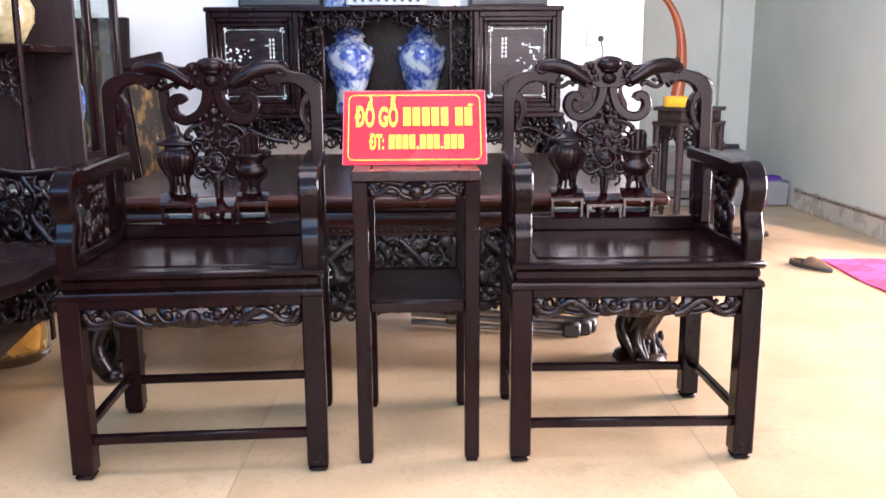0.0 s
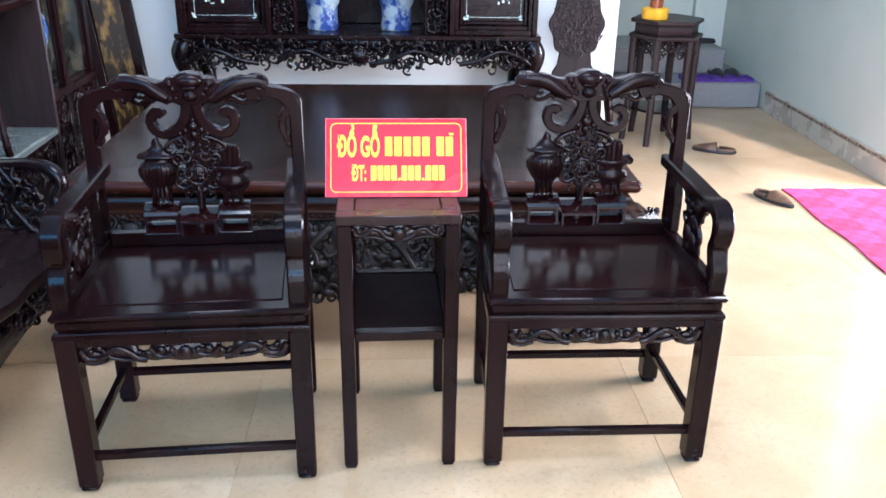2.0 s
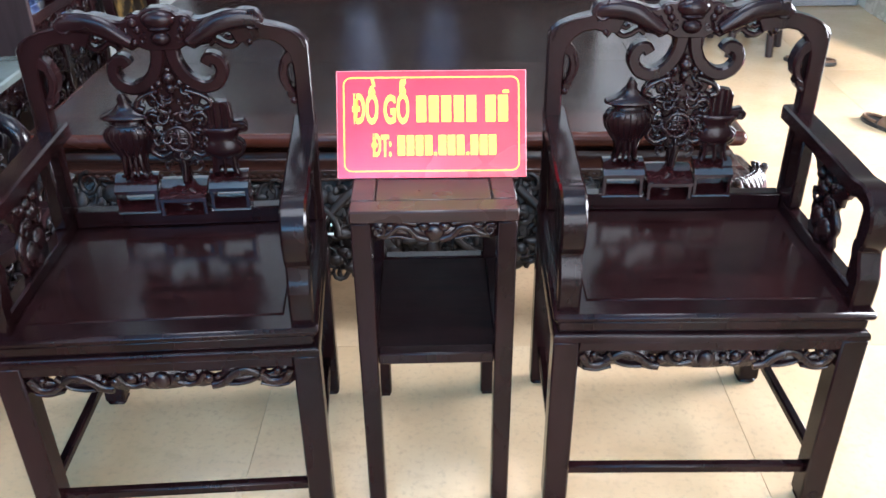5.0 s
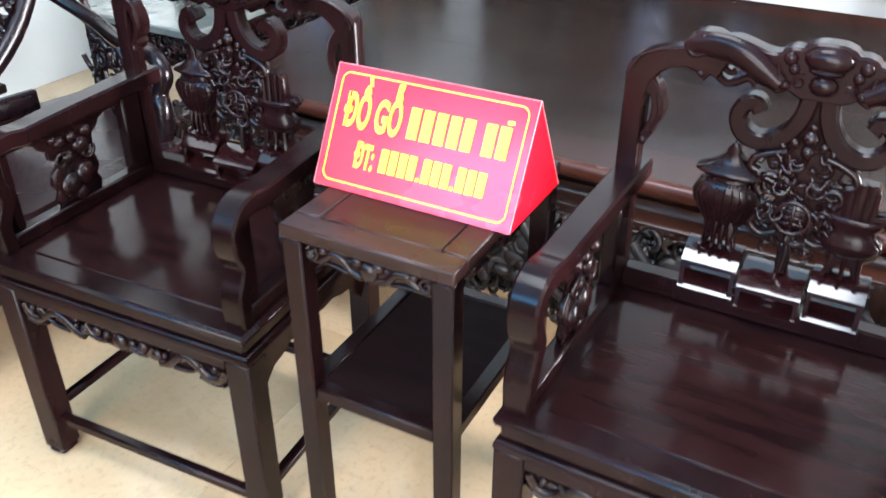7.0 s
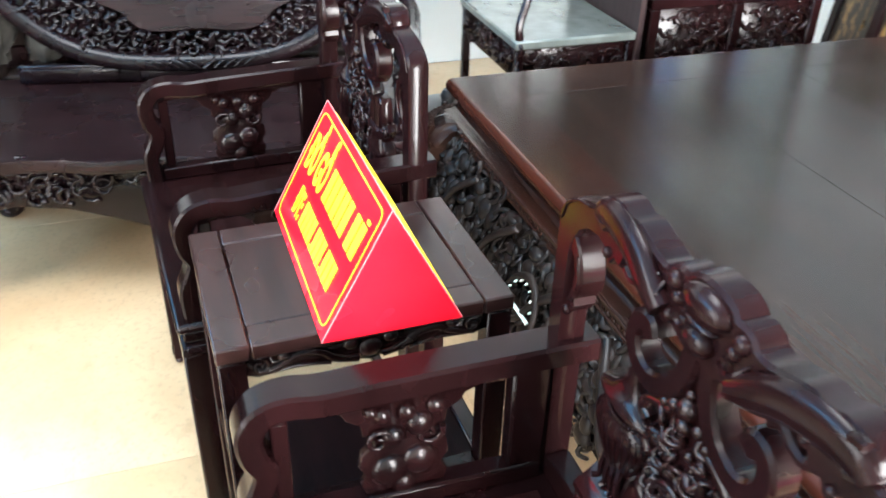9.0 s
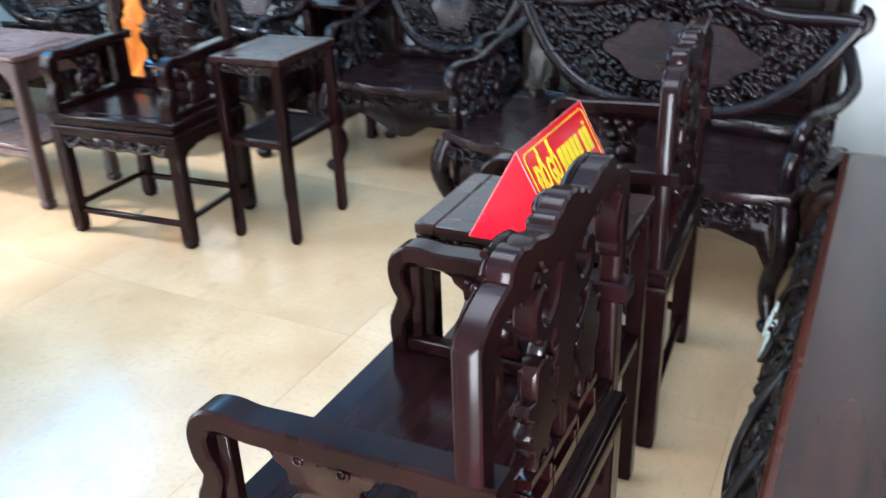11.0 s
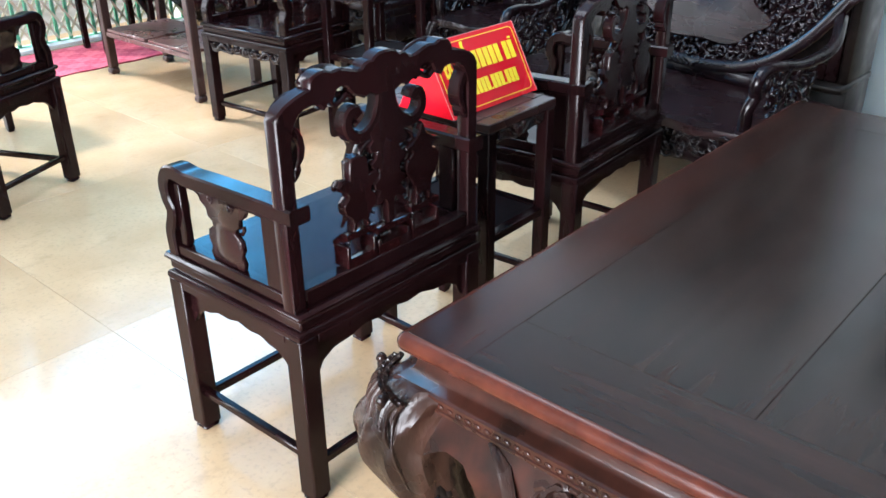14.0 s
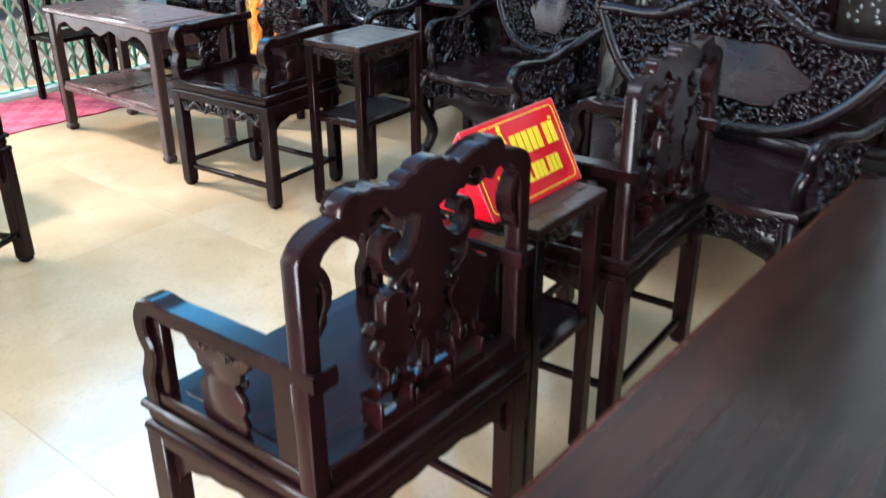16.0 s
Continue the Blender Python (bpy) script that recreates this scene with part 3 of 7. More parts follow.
def carved_chair(m, label, group):
    ch = thing("armchair", m, label, "armchair", group)
    legs = [(-0.284, 0.028), (0.284, 0.028), (-0.284, 0.455), (0.284, 0.455)]
    for x, y in legs:
        bm = bmesh.new()
        s = 1 if x > 0 else -1
        block(bm, x - 0.0262, x + 0.0262, y - 0.0262, y + 0.0262, 0.016, 0.4546, c=0.0035)
        block(bm, x - 0.024, x + 0.024, y - 0.024, y + 0.024, 0, 0.0158, c=0.007)
        if y < 0.1:
            tube(bm, spiral(x, y - 0.0255, 0.034, 0.014, 1.3, 0, s, 12), 0.0028, 0.002, 5)
        part("leg", fix(bm), WOOD, ch)
    for a, b in ((0, 1), (2, 3), (0, 2), (1, 3)):
        bm = bmesh.new()
        (xa, ya), (xb, yb) = legs[a], legs[b]
        if ya == yb:
            block(bm, xa + 0.0235, xb - 0.0235, ya - 0.01, ya + 0.012, 0.086, 0.11, c=0.004)
        else:
            block(bm, xa - 0.011, xa + 0.011, ya + 0.0235, yb - 0.0235, 0.108, 0.13, c=0.004)
        part("stretcher", fix(bm), WOOD, ch)
    bm = bmesh.new()
    for x in (-0.2577, 0.2577):
        block(bm, x * 1.2 - 0.0005 if x < 0 else x, x if x < 0 else x * 1.2 + 0.0005, 0.0547, 0.4283, 0.4335, 0.4546, c=0.0012)
    for y in (0.0022, 0.4293):
        block(bm, -0.2573, 0.2573, y, y + 0.052, 0.4335, 0.4546, c=0.0012)
    slab(bm, -0.3108, 0.3108, 0.0015, 0.4815, 0.455, 0.474, 0.011)
    part("frame_rail", fix(bm), WOOD, ch)
    bm = bmesh.new()
    block(bm, -0.298, 0.298, 0.012, 0.473, 0.4742, 0.4775, c=0.001)
    block(bm, -0.302, 0.302, 0.007, 0.479, 0.4778, 0.5015, c=0.004)
    block(bm, -0.3125, 0.3125, -0.0035, 0.4885, 0.5018, 0.5215, c=0.007)
    part("seat_frame", fix(bm), WOOD, ch)
    bm = bmesh.new()
    block(bm, -0.245, 0.245, 0.05, 0.415, 0.5185, 0.5245, c=0.003)
    part("seat_panel", fix(bm), WOOD_TOP, ch, "polished inset seat board")
    bm = bmesh.new()
    band = [(0, 0.4333), (0.036, 0.4333), (0.04, 0.421), (0.048, 0.419), (0.053, 0.4333), (0.083, 0.4333), (0.088, 0.412), (0.1, 0.405), (0.114, 0.41), (0.12, 0.4333), (0.147, 0.4333), (0.153, 0.42), (0.162, 0.421), (0.165, 0.4333), (0.188, 0.4333), (0.194, 0.414), (0.206, 0.407), (0.22, 0.412), (0.226, 0.4333), (0.2572, 0.4333), (0.2572, 0.386), (0.246, 0.377), (0.228, 0.376), (0.205, 0.384), (0.18, 0.389), (0.155, 0.384), (0.118, 0.378), (0.1, 0.385), (0.075, 0.38), (0.05, 0.384), (0.02, 0.379), (0, 0.378)]
    cutout(bm, both_sides(band), 0.016, 0.03, 0.0025)
    for s in (-1, 1):
        for p, w in ((((0.252, 0.42), (0.236, 0.395), (0.21, 0.392), (0.19, 0.408), (0.165, 0.422), (0.14, 0.412), (0.115, 0.392), (0.095, 0.388)), 0.018), (((0.2, 0.424), (0.18, 0.4), (0.155, 0.391), (0.13, 0.39)), 0.008), (((0.085, 0.42), (0.07, 0.4), (0.052, 0.394), (0.03, 0.4)), 0.014), (((0.245, 0.386), (0.22, 0.382), (0.19, 0.39)), 0.007)):
            strip(bm, [(s * x, z) for x, z in p], 0.013, w, 0.014)
        for x, z, r in ((0.246, 0.408, 0.01), (0.226, 0.418, 0.008), (0.152, 0.414, 0.008), (0.09, 0.405, 0.012), (0.058, 0.412, 0.013), (0.032, 0.412, 0.009), (0.11, 0.41, 0.007), (0.2, 0.398, 0.006)):
            ball(bm, (s * x, 0.013, z), r, 0.009, r)
        tube(bm, spiral(s * 0.24, 0.012, 0.402, 0.013, 1.2, 1, s, 10), 0.0035, 0.002, 5)
    ball(bm, (0, 0.013, 0.405), 0.018, 0.011, 0.02, 10, 6)
    tagged(part("carved_apron", fix(bm), CARVED, ch, "pierced apron carved with vines and peaches"), kind="stuff")
    for s in (-1, 1):
        bm = bmesh.new()
        prof = [(0.05, 0.4343), (0.05, 0.33), (0.075, 0.365), (0.1, 0.385), (0.13, 0.39), (0.16, 0.402), (0.2, 0.4), (0.24, 0.41), (0.28, 0.4), (0.32, 0.402), (0.35, 0.39), (0.38, 0.385), (0.405, 0.365), (0.432, 0.33), (0.432, 0.4343)]
        plate(bm, prof, -0.007, 0.007, 0.002)
        for v in bm.verts:
            v.co = Vector((s * 0.284 + v.co.y, v.co.x, v.co.z))
        part("side_apron", fix(bm), WOOD, ch)
    bm = bmesh.new()
    prof = [(-0.259, 0.4343), (-0.259, 0.33), (-0.235, 0.37), (-0.2, 0.388), (-0.15, 0.392), (-0.1, 0.405), (-0.05, 0.4), (0, 0.41), (0.05, 0.4), (0.1, 0.405), (0.15, 0.392), (0.2, 0.388), (0.235, 0.37), (0.259, 0.33), (0.259, 0.4343)]
    plate(bm, prof, 0.45, 0.464, 0.002)
    part("back_apron", fix(bm), WOOD, ch)
    # arms
    for s in (-1, 1):
        bm = bmesh.new()
        x = s * 0.283
        path = curve([(x, 0.488, 0.744), (x, 0.36, 0.742), (x, 0.2, 0.738), (x, 0.125, 0.735), (x, 0.085, 0.74), (x, 0.052, 0.732), (x, 0.034, 0.704), (x, 0.037, 0.668), (x, 0.05, 0.64), (x, 0.042, 0.61), (x, 0.03, 0.58), (x, 0.032, 0.5218)], 5)
        sweep(bm, path, (1, 0, 0), (0.054, 0.044), (0.036, 0.034), square=True)
        part("armrest", fix(bm), WOOD, ch)
        bm = bmesh.new()
        block(bm, x - 0.016, x + 0.016, 0.0485, 0.427, 0.5215, 0.552, c=0.004)
        block(bm, x - 0.015, x + 0.015, 0.375, 0.427, 0.5525, 0.7235, c=0.004)
        block(bm, x - 0.012, x + 0.012, 0.075, 0.374, 0.7108, 0.7215, c=0.003)
        block(bm, x - 0.011, x + 0.011, 0.06, 0.082, 0.553, 0.71, c=0.003)
        part("arm_frame", fix(bm), WOOD, ch)
        bm = bmesh.new()
        sil = [(0.178, 0.553), (0.285, 0.553), (0.29, 0.57), (0.281, 0.586), (0.291, 0.602), (0.288, 0.625), (0.268, 0.64), (0.272, 0.65), (0.286, 0.658), (0.288, 0.676), (0.306, 0.688), (0.312, 0.7), (0.335, 0.7105), (0.125, 0.7105), (0.148, 0.7), (0.154, 0.688), (0.172, 0.676), (0.174, 0.658), (0.188, 0.65), (0.192, 0.64), (0.172, 0.625), (0.169, 0.602), (0.179, 0.586), (0.171, 0.57)]
        cutout(bm, sil, -0.007, 0.007, 0.002)
        for y, z, r in ((0.21, 0.59, 0.028), (0.25, 0.6, 0.027), (0.215, 0.65, 0.018), (0.25, 0.665, 0.02), (0.2, 0.69, 0.014), (0.27, 0.692, 0.014), (0.232, 0.69, 0.014), (0.228, 0.565, 0.018), (0.185, 0.7, 0.01)):
            ball(bm, (y, -s * 0.007, z), r, 0.013, r, 9, 5)
        for y, h in ((0.195, 1), (0.262, -1)):
            tube(bm, spiral(y, -s * 0.012, 0.648, 0.02, 1.2, 0.5, h, 12), 0.005, 0.003, 5)
            tube(bm, spiral(y, s * 0.008, 0.7, 0.012, 1.3, 0.5, h, 12), 0.003, 0.002, 5)
        for v in bm.verts:
            v.co = Vector((x + v.co.y, v.co.x, v.co.z))
        tagged(part("arm_panel", fix(bm), CARVED, ch, "arm panel carved with fruit and vines"), kind="stuff")
    # back
    Y = 0.452
    bm = bmesh.new()
    outer = [(0.309, 0.5218), (0.309, 0.938), (0.3, 0.952), (0.285, 0.963), (0.262, 0.973), (0.238, 0.98), (0.217, 0.984), (0.215, 0.996), (0.205, 1.007), (0.189, 1.012), (0.17, 1.012), (0.156, 1.006), (0.138, 1.009), (0.12, 1.005), (0.104, 1.0), (0.09, 0.996), (0.078, 0.995), (0.07, 0.997), (0.066, 1.003), (0.052, 1.008), (0.04, 1.007), (0.033, 1.014), (0.018, 1.019), (0.0, 1.02)]
    inner = [(0.012, 0.93), (0.03, 0.93), (0.05, 0.94), (0.066, 0.932), (0.08, 0.94), (0.095, 0.943), (0.106, 0.953), (0.117, 0.966), (0.132, 0.971), (0.145, 0.965), (0.151, 0.952), (0.158, 0.94), (0.17, 0.944), (0.18, 0.932), (0.19, 0.945), (0.21, 0.95), (0.232, 0.946), (0.25, 0.935), (0.263, 0.917), (0.2705, 0.893), (0.2715, 0.865), (0.2715, 0.5218)]
    cutout(bm, outer + [(-x, z) for x, z in outer[-2::-1]] + [(-x, z) for x, z in inner[::-1]] + inner, Y - 0.018, Y + 0.019, 0.004)
    for s in (-1, 1):
        strip(bm, [(s * 0.16, 0.944), (s * 0.145, 0.935), (s * 0.128, 0.939), (s * 0.112, 0.948), (s * 0.098, 0.94)], Y, 0.012, 0.026)
        strip(bm, [(s * 0.152, 0.958), (s * 0.14, 0.952), (s * 0.132, 0.958)], Y, 0.009, 0.024)
    part("back_frame", fix(bm), WOOD, ch, "scrolled yoke back frame")
    bm = bmesh.new()
    for s in (-1, 1):
        sweep(bm, curve([(s * 0.212, Y - 0.018, 0.98), (s * 0.192, Y - 0.02, 0.992), (s * 0.16, Y - 0.022, 0.994), (s * 0.122, Y - 0.024, 0.986), (s * 0.09, Y - 0.024, 0.968), (s * 0.062, Y - 0.022, 0.952)], 5), (0, 1, 0), (0.014, 0.028), [0.026 + 0.016 * math.sin(k * 0.12) for k in range(26)], 12)
        tube(bm, spiral(s * 0.196, Y - 0.021, 0.99, 0.02, 1.6, 1.2, s, 18), 0.006, 0.0035, 8)
        strip(bm, [(s * 0.3, 0.93), (s * 0.288, 0.955), (s * 0.262, 0.971), (s * 0.235, 0.977)], Y - 0.0185, 0.004, 0.004)
        for x, z, r in ((0.054, 0.991, 0.011), (0.046, 0.976, 0.009), (0.075, 0.97, 0.007), (0.056, 0.95, 0.009), (0.07, 0.944, 0.006), (0.185, 0.946, 0.007)):
            ball(bm, (s * x, Y - 0.019, z), r, r * 0.7, r)
        for k in range(4):
            tube(bm, curve([(s * (0.07 + k * 0.011), Y - 0.02, 0.958 + 0.003 * k), (s * (0.066 + k * 0.011), Y - 0.03, 0.969 + 0.003 * k), (s * (0.07 + k * 0.011), Y - 0.02, 0.98 + 0.003 * k)], 3), 0.0025, 0.002, 5)
    ball(bm, (0, Y - 0.02, 0.996), 0.036, 0.015, 0.02, 14, 7)
    ball(bm, (0, Y - 0.021, 0.979), 0.026, 0.012, 0.008, 12, 6)
    ball(bm, (0, Y - 0.021, 0.958), 0.022, 0.013, 0.016, 12, 7)
    for s in (-1, 1):
        tube(bm, spiral(s * 0.036, Y - 0.018, 0.958, 0.012, 1.2, 1, -s, 10), 0.004, 0.0025, 5)
    tagged(part("crest", fix(bm), WOOD, ch, "lotus bud and dragon heads in low relief"), kind="stuff")
    for s in (-1, 1):
        bm = bmesh.new()
        cutout(bm, [(s * x, z) for x, z in ((0.2725, 0.93), (0.262, 0.925), (0.25, 0.912), (0.24, 0.892), (0.237, 0.87), (0.242, 0.85), (0.253, 0.838), (0.251, 0.828), (0.259, 0.815), (0.2725, 0.806), (0.2725, 0.83), (0.266, 0.84), (0.259, 0.856), (0.257, 0.875), (0.262, 0.893), (0.2725, 0.9))], Y - 0.017, Y + 0.018, 0.003)
        strip(bm, [(s * 0.25, 0.9), (s * 0.243, 0.87), (s * 0.25, 0.845), (s * 0.262, 0.833)], Y - 0.017, 0.006, 0.006)
        ball(bm, (s * 0.266, Y - 0.015, 0.815), 0.008, 0.006, 0.008)
        part("bracket", fix(bm), WOOD, ch, "small curled leaf bracket")
    for s in (-1, 1):
        bm = bmesh.new()
        sweep(bm, curve([(s * 0.014, Y, 0.937), (s * 0.018, Y, 0.908), (s * 0.03, Y, 0.88), (s * 0.05, Y, 0.86), (s * 0.078, Y, 0.85), (s * 0.104, Y, 0.859), (s * 0.117, Y, 0.882), (s * 0.11, Y, 0.905), (s * 0.092, Y, 0.911), (s * 0.083, Y, 0.899)], 6), (0, 1, 0), 0.033, (0.03, 0.026), square=True)
        part("scroll", fix(bm), WOOD, ch, "curling scroll horn")
    bm = bmesh.new()
    cutout(bm, both_sides([(0, 0.935), (0.02, 0.935), (0.022, 0.9), (0.036, 0.872), (0.06, 0.852), (0.05, 0.836), (0.062, 0.824), (0.055, 0.808), (0.036, 0.806), (0.042, 0.792), (0.058, 0.784), (0.05, 0.77), (0.034, 0.766), (0.036, 0.745), (0.05, 0.735), (0.048, 0.72), (0.034, 0.714), (0.046, 0.704), (0.054, 0.69), (0.038, 0.682), (0.02, 0.692), (0.013, 0.68), (0.01, 0.632), (0, 0.63)]), Y - 0.007, Y + 0.017, 0.003)
    part("splat", fix(bm), WOOD, ch, "pierced lobed centre splat")
    bm = bmesh.new()
    for s in (-1, 1):
        strip(bm, [(s * 0.03, 0.842), (s * 0.055, 0.834), (s * 0.076, 0.822), (s * 0.082, 0.806), (s * 0.068, 0.8)], Y, 0.013, 0.026)
        strip(bm, [(s * 0.04, 0.786), (s * 0.058, 0.79), (s * 0.067, 0.776), (s * 0.058, 0.762)], Y, 0.013, 0.026)
        strip(bm, [(s * 0.02, 0.7), (s * 0.045, 0.69), (s * 0.065, 0.705), (s * 0.058, 0.725)], Y, 0.014, 0.022)
        strip(bm, [(s * 0.028, 0.74), (s * 0.05, 0.745), (s * 0.062, 0.735)], Y, 0.012, 0.02)
    for x, z, r in ((0, 0.872, 0.014), (0, 0.85, 0.011), (-0.022, 0.861, 0.008), (0.022, 0.861, 0.008), (-0.038, 0.852, 0.006), (0.038, 0.852, 0.006), (0, 0.89, 0.006)):
        ball(bm, (x, Y - 0.015, z), r, r * 0.8, r)
    tagged(part("leaf_carving", fix(bm), CARVED, ch, "small leaves and beads in relief"), kind="stuff")
    bm = bmesh.new()
    carving(bm, lambda x, z: abs(x) < 0.07 - 0.35 * abs(z - 0.765) and not (math.hypot(x, z - 0.733) < 0.028), -0.07, 0.07, 0.675, 0.84, Y - 0.008, 0.014, 0.019, 5, 0.005)
    tube(bm, [Vector((0.028 * math.cos(a), Y - 0.014, 0.733 + 0.028 * math.sin(a))) for a in (i * 0.349 for i in range(19))], 0.0045, 0.0045, 6)
    for z in (0.722, 0.733, 0.744):
        block(bm, -0.02, 0.02, Y - 0.015, Y - 0.006, z - 0.0025, z + 0.0025, c=0.001)
    block(bm, -0.003, 0.003, Y - 0.016, Y - 0.006, 0.708, 0.758, c=0.001)
    plate(bm, [(0.027 * math.cos(a), 0.733 + 0.027 * math.sin(a)) for a in (i * 0.524 for i in range(12))], Y - 0.009, Y + 0.01)
    tube(bm, [Vector((0, Y - 0.008, 0.705)), Vector((0.003, Y - 0.012, 0.67)), Vector((0, Y - 0.012, 0.632))], 0.008, 0.006, 7)
    tagged(part("medallion", fix(bm), CARVED, ch, "round longevity medallion among leaves"), kind="stuff")
    bm = bmesh.new()
    X = -0.112
    cutout(bm, both_sides([(0, 0.838), (0.006, 0.832), (0.01, 0.818), (0.022, 0.806), (0.036, 0.796), (0.056, 0.79), (0.058, 0.782), (0.036, 0.778), (0.034, 0.771), (0.05, 0.762), (0.058, 0.746), (0.055, 0.728), (0.043, 0.708), (0.03, 0.69), (0.026, 0.668), (0.03, 0.646), (0.018, 0.646), (0.014, 0.665), (0.0, 0.67)], X), Y - 0.008, Y + 0.017, 0.003)
    urn = [(0.022, 0.688), (0.034, 0.702), (0.048, 0.722), (0.055, 0.738), (0.056, 0.75), (0.048, 0.763), (0.034, 0.769), (0.032, 0.777)]
    lathe(bm, urn, (X, Y - 0.006, 0), 24, 0.36)
    lathe(bm, [(0.05, 0.7805), (0.058, 0.784), (0.056, 0.789), (0.036, 0.796), (0.021, 0.806), (0.01, 0.819), (0.012, 0.827), (0.004, 0.838)], (X, Y - 0.006, 0), 20, 0.34)
    for k in range(-5, 6):
        a = -math.pi / 2 + k * 0.25
        tube(bm, curve([(X + r * math.cos(a), Y - 0.0065 + 0.36 * r * math.sin(a), z) for r, z in urn[:6]], 3), 0.0017, 0.0014, 5)
    for k in range(13):
        ball(bm, (X - 0.036 + 0.006 * k, Y - 0.021 + 0.0003 * (k - 6) ** 2, 0.768), 0.0028, 0.003, 0.0045, 6, 4)
    for d in (-0.022, -0.007, 0.007, 0.022):
        tube(bm, curve([(X + d * 0.8, Y - 0.012, 0.7), (X + d * 0.9, Y - 0.016, 0.675), (X + d * 0.95, Y - 0.015, 0.656), (X + d * 1.3, Y - 0.02, 0.649)], 3), 0.005, 0.0038, 6)
    tagged(part("carved_urn", fix(bm), WOOD, ch, "lidded tripod urn in relief"), kind="stuff")
    bm = bmesh.new()
    X = 0.094
    cutout(bm, both_sides([(0, 0.815), (0.02, 0.812), (0.027, 0.8), (0.029, 0.765), (0.052, 0.77), (0.062, 0.758), (0.052, 0.745), (0.036, 0.735), (0.034, 0.727), (0.046, 0.718), (0.05, 0.705), (0.045, 0.69), (0.03, 0.678), (0.024, 0.664), (0.028, 0.646), (0.016, 0.646), (0.012, 0.662), (0, 0.667)], X), Y - 0.008, Y + 0.017, 0.003)
    lathe(bm, [(0.014, 0.68), (0.032, 0.687), (0.045, 0.7), (0.046, 0.71), (0.034, 0.722), (0.029, 0.73), (0.044, 0.745), (0.047, 0.752), (0.04, 0.756)], (X, Y - 0.006, 0), 18, 0.34)
    for d, h in ((-0.02, 0.802), (-0.007, 0.812), (0.008, 0.814), (0.02, 0.803)):
        tube(bm, [Vector((X + d, Y - 0.01, 0.75)), Vector((X + d * 1.1, Y - 0.008, h))], 0.005, 0.005, 6)
    for d in (-0.022, 0.0, 0.022):
        tube(bm, curve([(X + d, Y - 0.012, 0.69), (X + d * 1.1, Y - 0.015, 0.665), (X + d * 1.3, Y - 0.02, 0.649)], 3), 0.005, 0.0038, 6)
    for s in (-1, 1):
        tube(bm, spiral(X + s * 0.05, Y - 0.008, 0.752, 0.012, 1.1, 2, -s, 10), 0.004, 0.0025, 5)
    tagged(part("carved_censer", fix(bm), WOOD, ch, "tripod censer with scrolls in relief"), kind="stuff")
    for x0, x1, z1, y0 in ((-0.163, -0.066, 0.645, Y - 0.032), (-0.06, 0.046, 0.63, Y - 0.048), (0.052, 0.142, 0.645, Y - 0.032)):
        bm = bmesh.new()
        y1 = Y + 0.018
        for prof in ([(y1, z1), (Y - 0.002, z1), (y0, z1 - 0.026), (y0, z1 - 0.034), (y1, z1 - 0.014)], [(y1, 0.563), (y1, 0.586), (Y - 0.002, 0.585), (y0, 0.5632)]):
            n = len(prof)
            add(bm, [(x, *p) for x in (x0, x1) for p in prof], [list(range(n)), list(range(n, 2 * n))] + [(k, (k + 1) % n, n + (k + 1) % n, n + k) for k in range(n)])
        block(bm, x0 + 0.0005, x0 + 0.009, y0 + 0.003, y1 - 0.001, 0.5635, z1 - 0.03, c=0.001)
        block(bm, x1 - 0.009, x1 - 0.0005, y0 + 0.003, y1 - 0.001, 0.5635, z1 - 0.03, c=0.001)
        cx = (x0 + x1) / 2
        if z1 < 0.64:
            ball(bm, (cx, Y - 0.018, 0.587), 0.024, 0.014, 0.015, 10, 6)
            ball(bm, (cx + 0.018, Y - 0.02, 0.6), 0.011, 0.01, 0.01)
            tube(bm, spiral(cx - 0.022, Y - 0.016, 0.592, 0.012, 1.2, 0, 1, 10), 0.004, 0.003, 5)
        else:
            tube(bm, spiral(cx + 0.02, Y - 0.01, 0.615, 0.014, 1.3, 1.6, -1, 12), 0.004, 0.003, 5)
            block(bm, cx + 0.02, cx + 0.039, Y - 0.012, Y + 0.002, 0.62, 0.631, c=0.001)
        part("shelf_box", fix(bm), BOX_WOOD, ch, "small open box shelf under the carved vessels")
    bm = bmesh.new()
    block(bm, -0.2715, 0.2715, Y - 0.018, Y + 0.018, 0.5215, 0.5625, c=0.004)
    part("back_rail", fix(bm), WOOD, ch)
    for ob in ch.children:
        for v in ob.data.vertices:
            v.co.x *= 1 - 0.07 * v.co.y
    return ch


CHAIR_LABEL = "dark rosewood armchair with an open back carved with urns"
chair = carved_chair(pose(0.5405, -0.004, 0, 0, 0, 0.3), CHAIR_LABEL, "carved armchairs")
copy_thing(chair, pose(-0.534, -0.067, 0, 0, 0, 4.0))
tagged(copy_thing(chair, pose(-0.73, -1.845, 0, 0, 0, 94.6)), "dark rosewood armchair with carved back beside a small table")
tagged(copy_thing(chair, pose(0.306, -2.18, 0, 0, 0, -64)), "dark rosewood armchair with carved back standing in the aisle")

# ---- square side tables ----


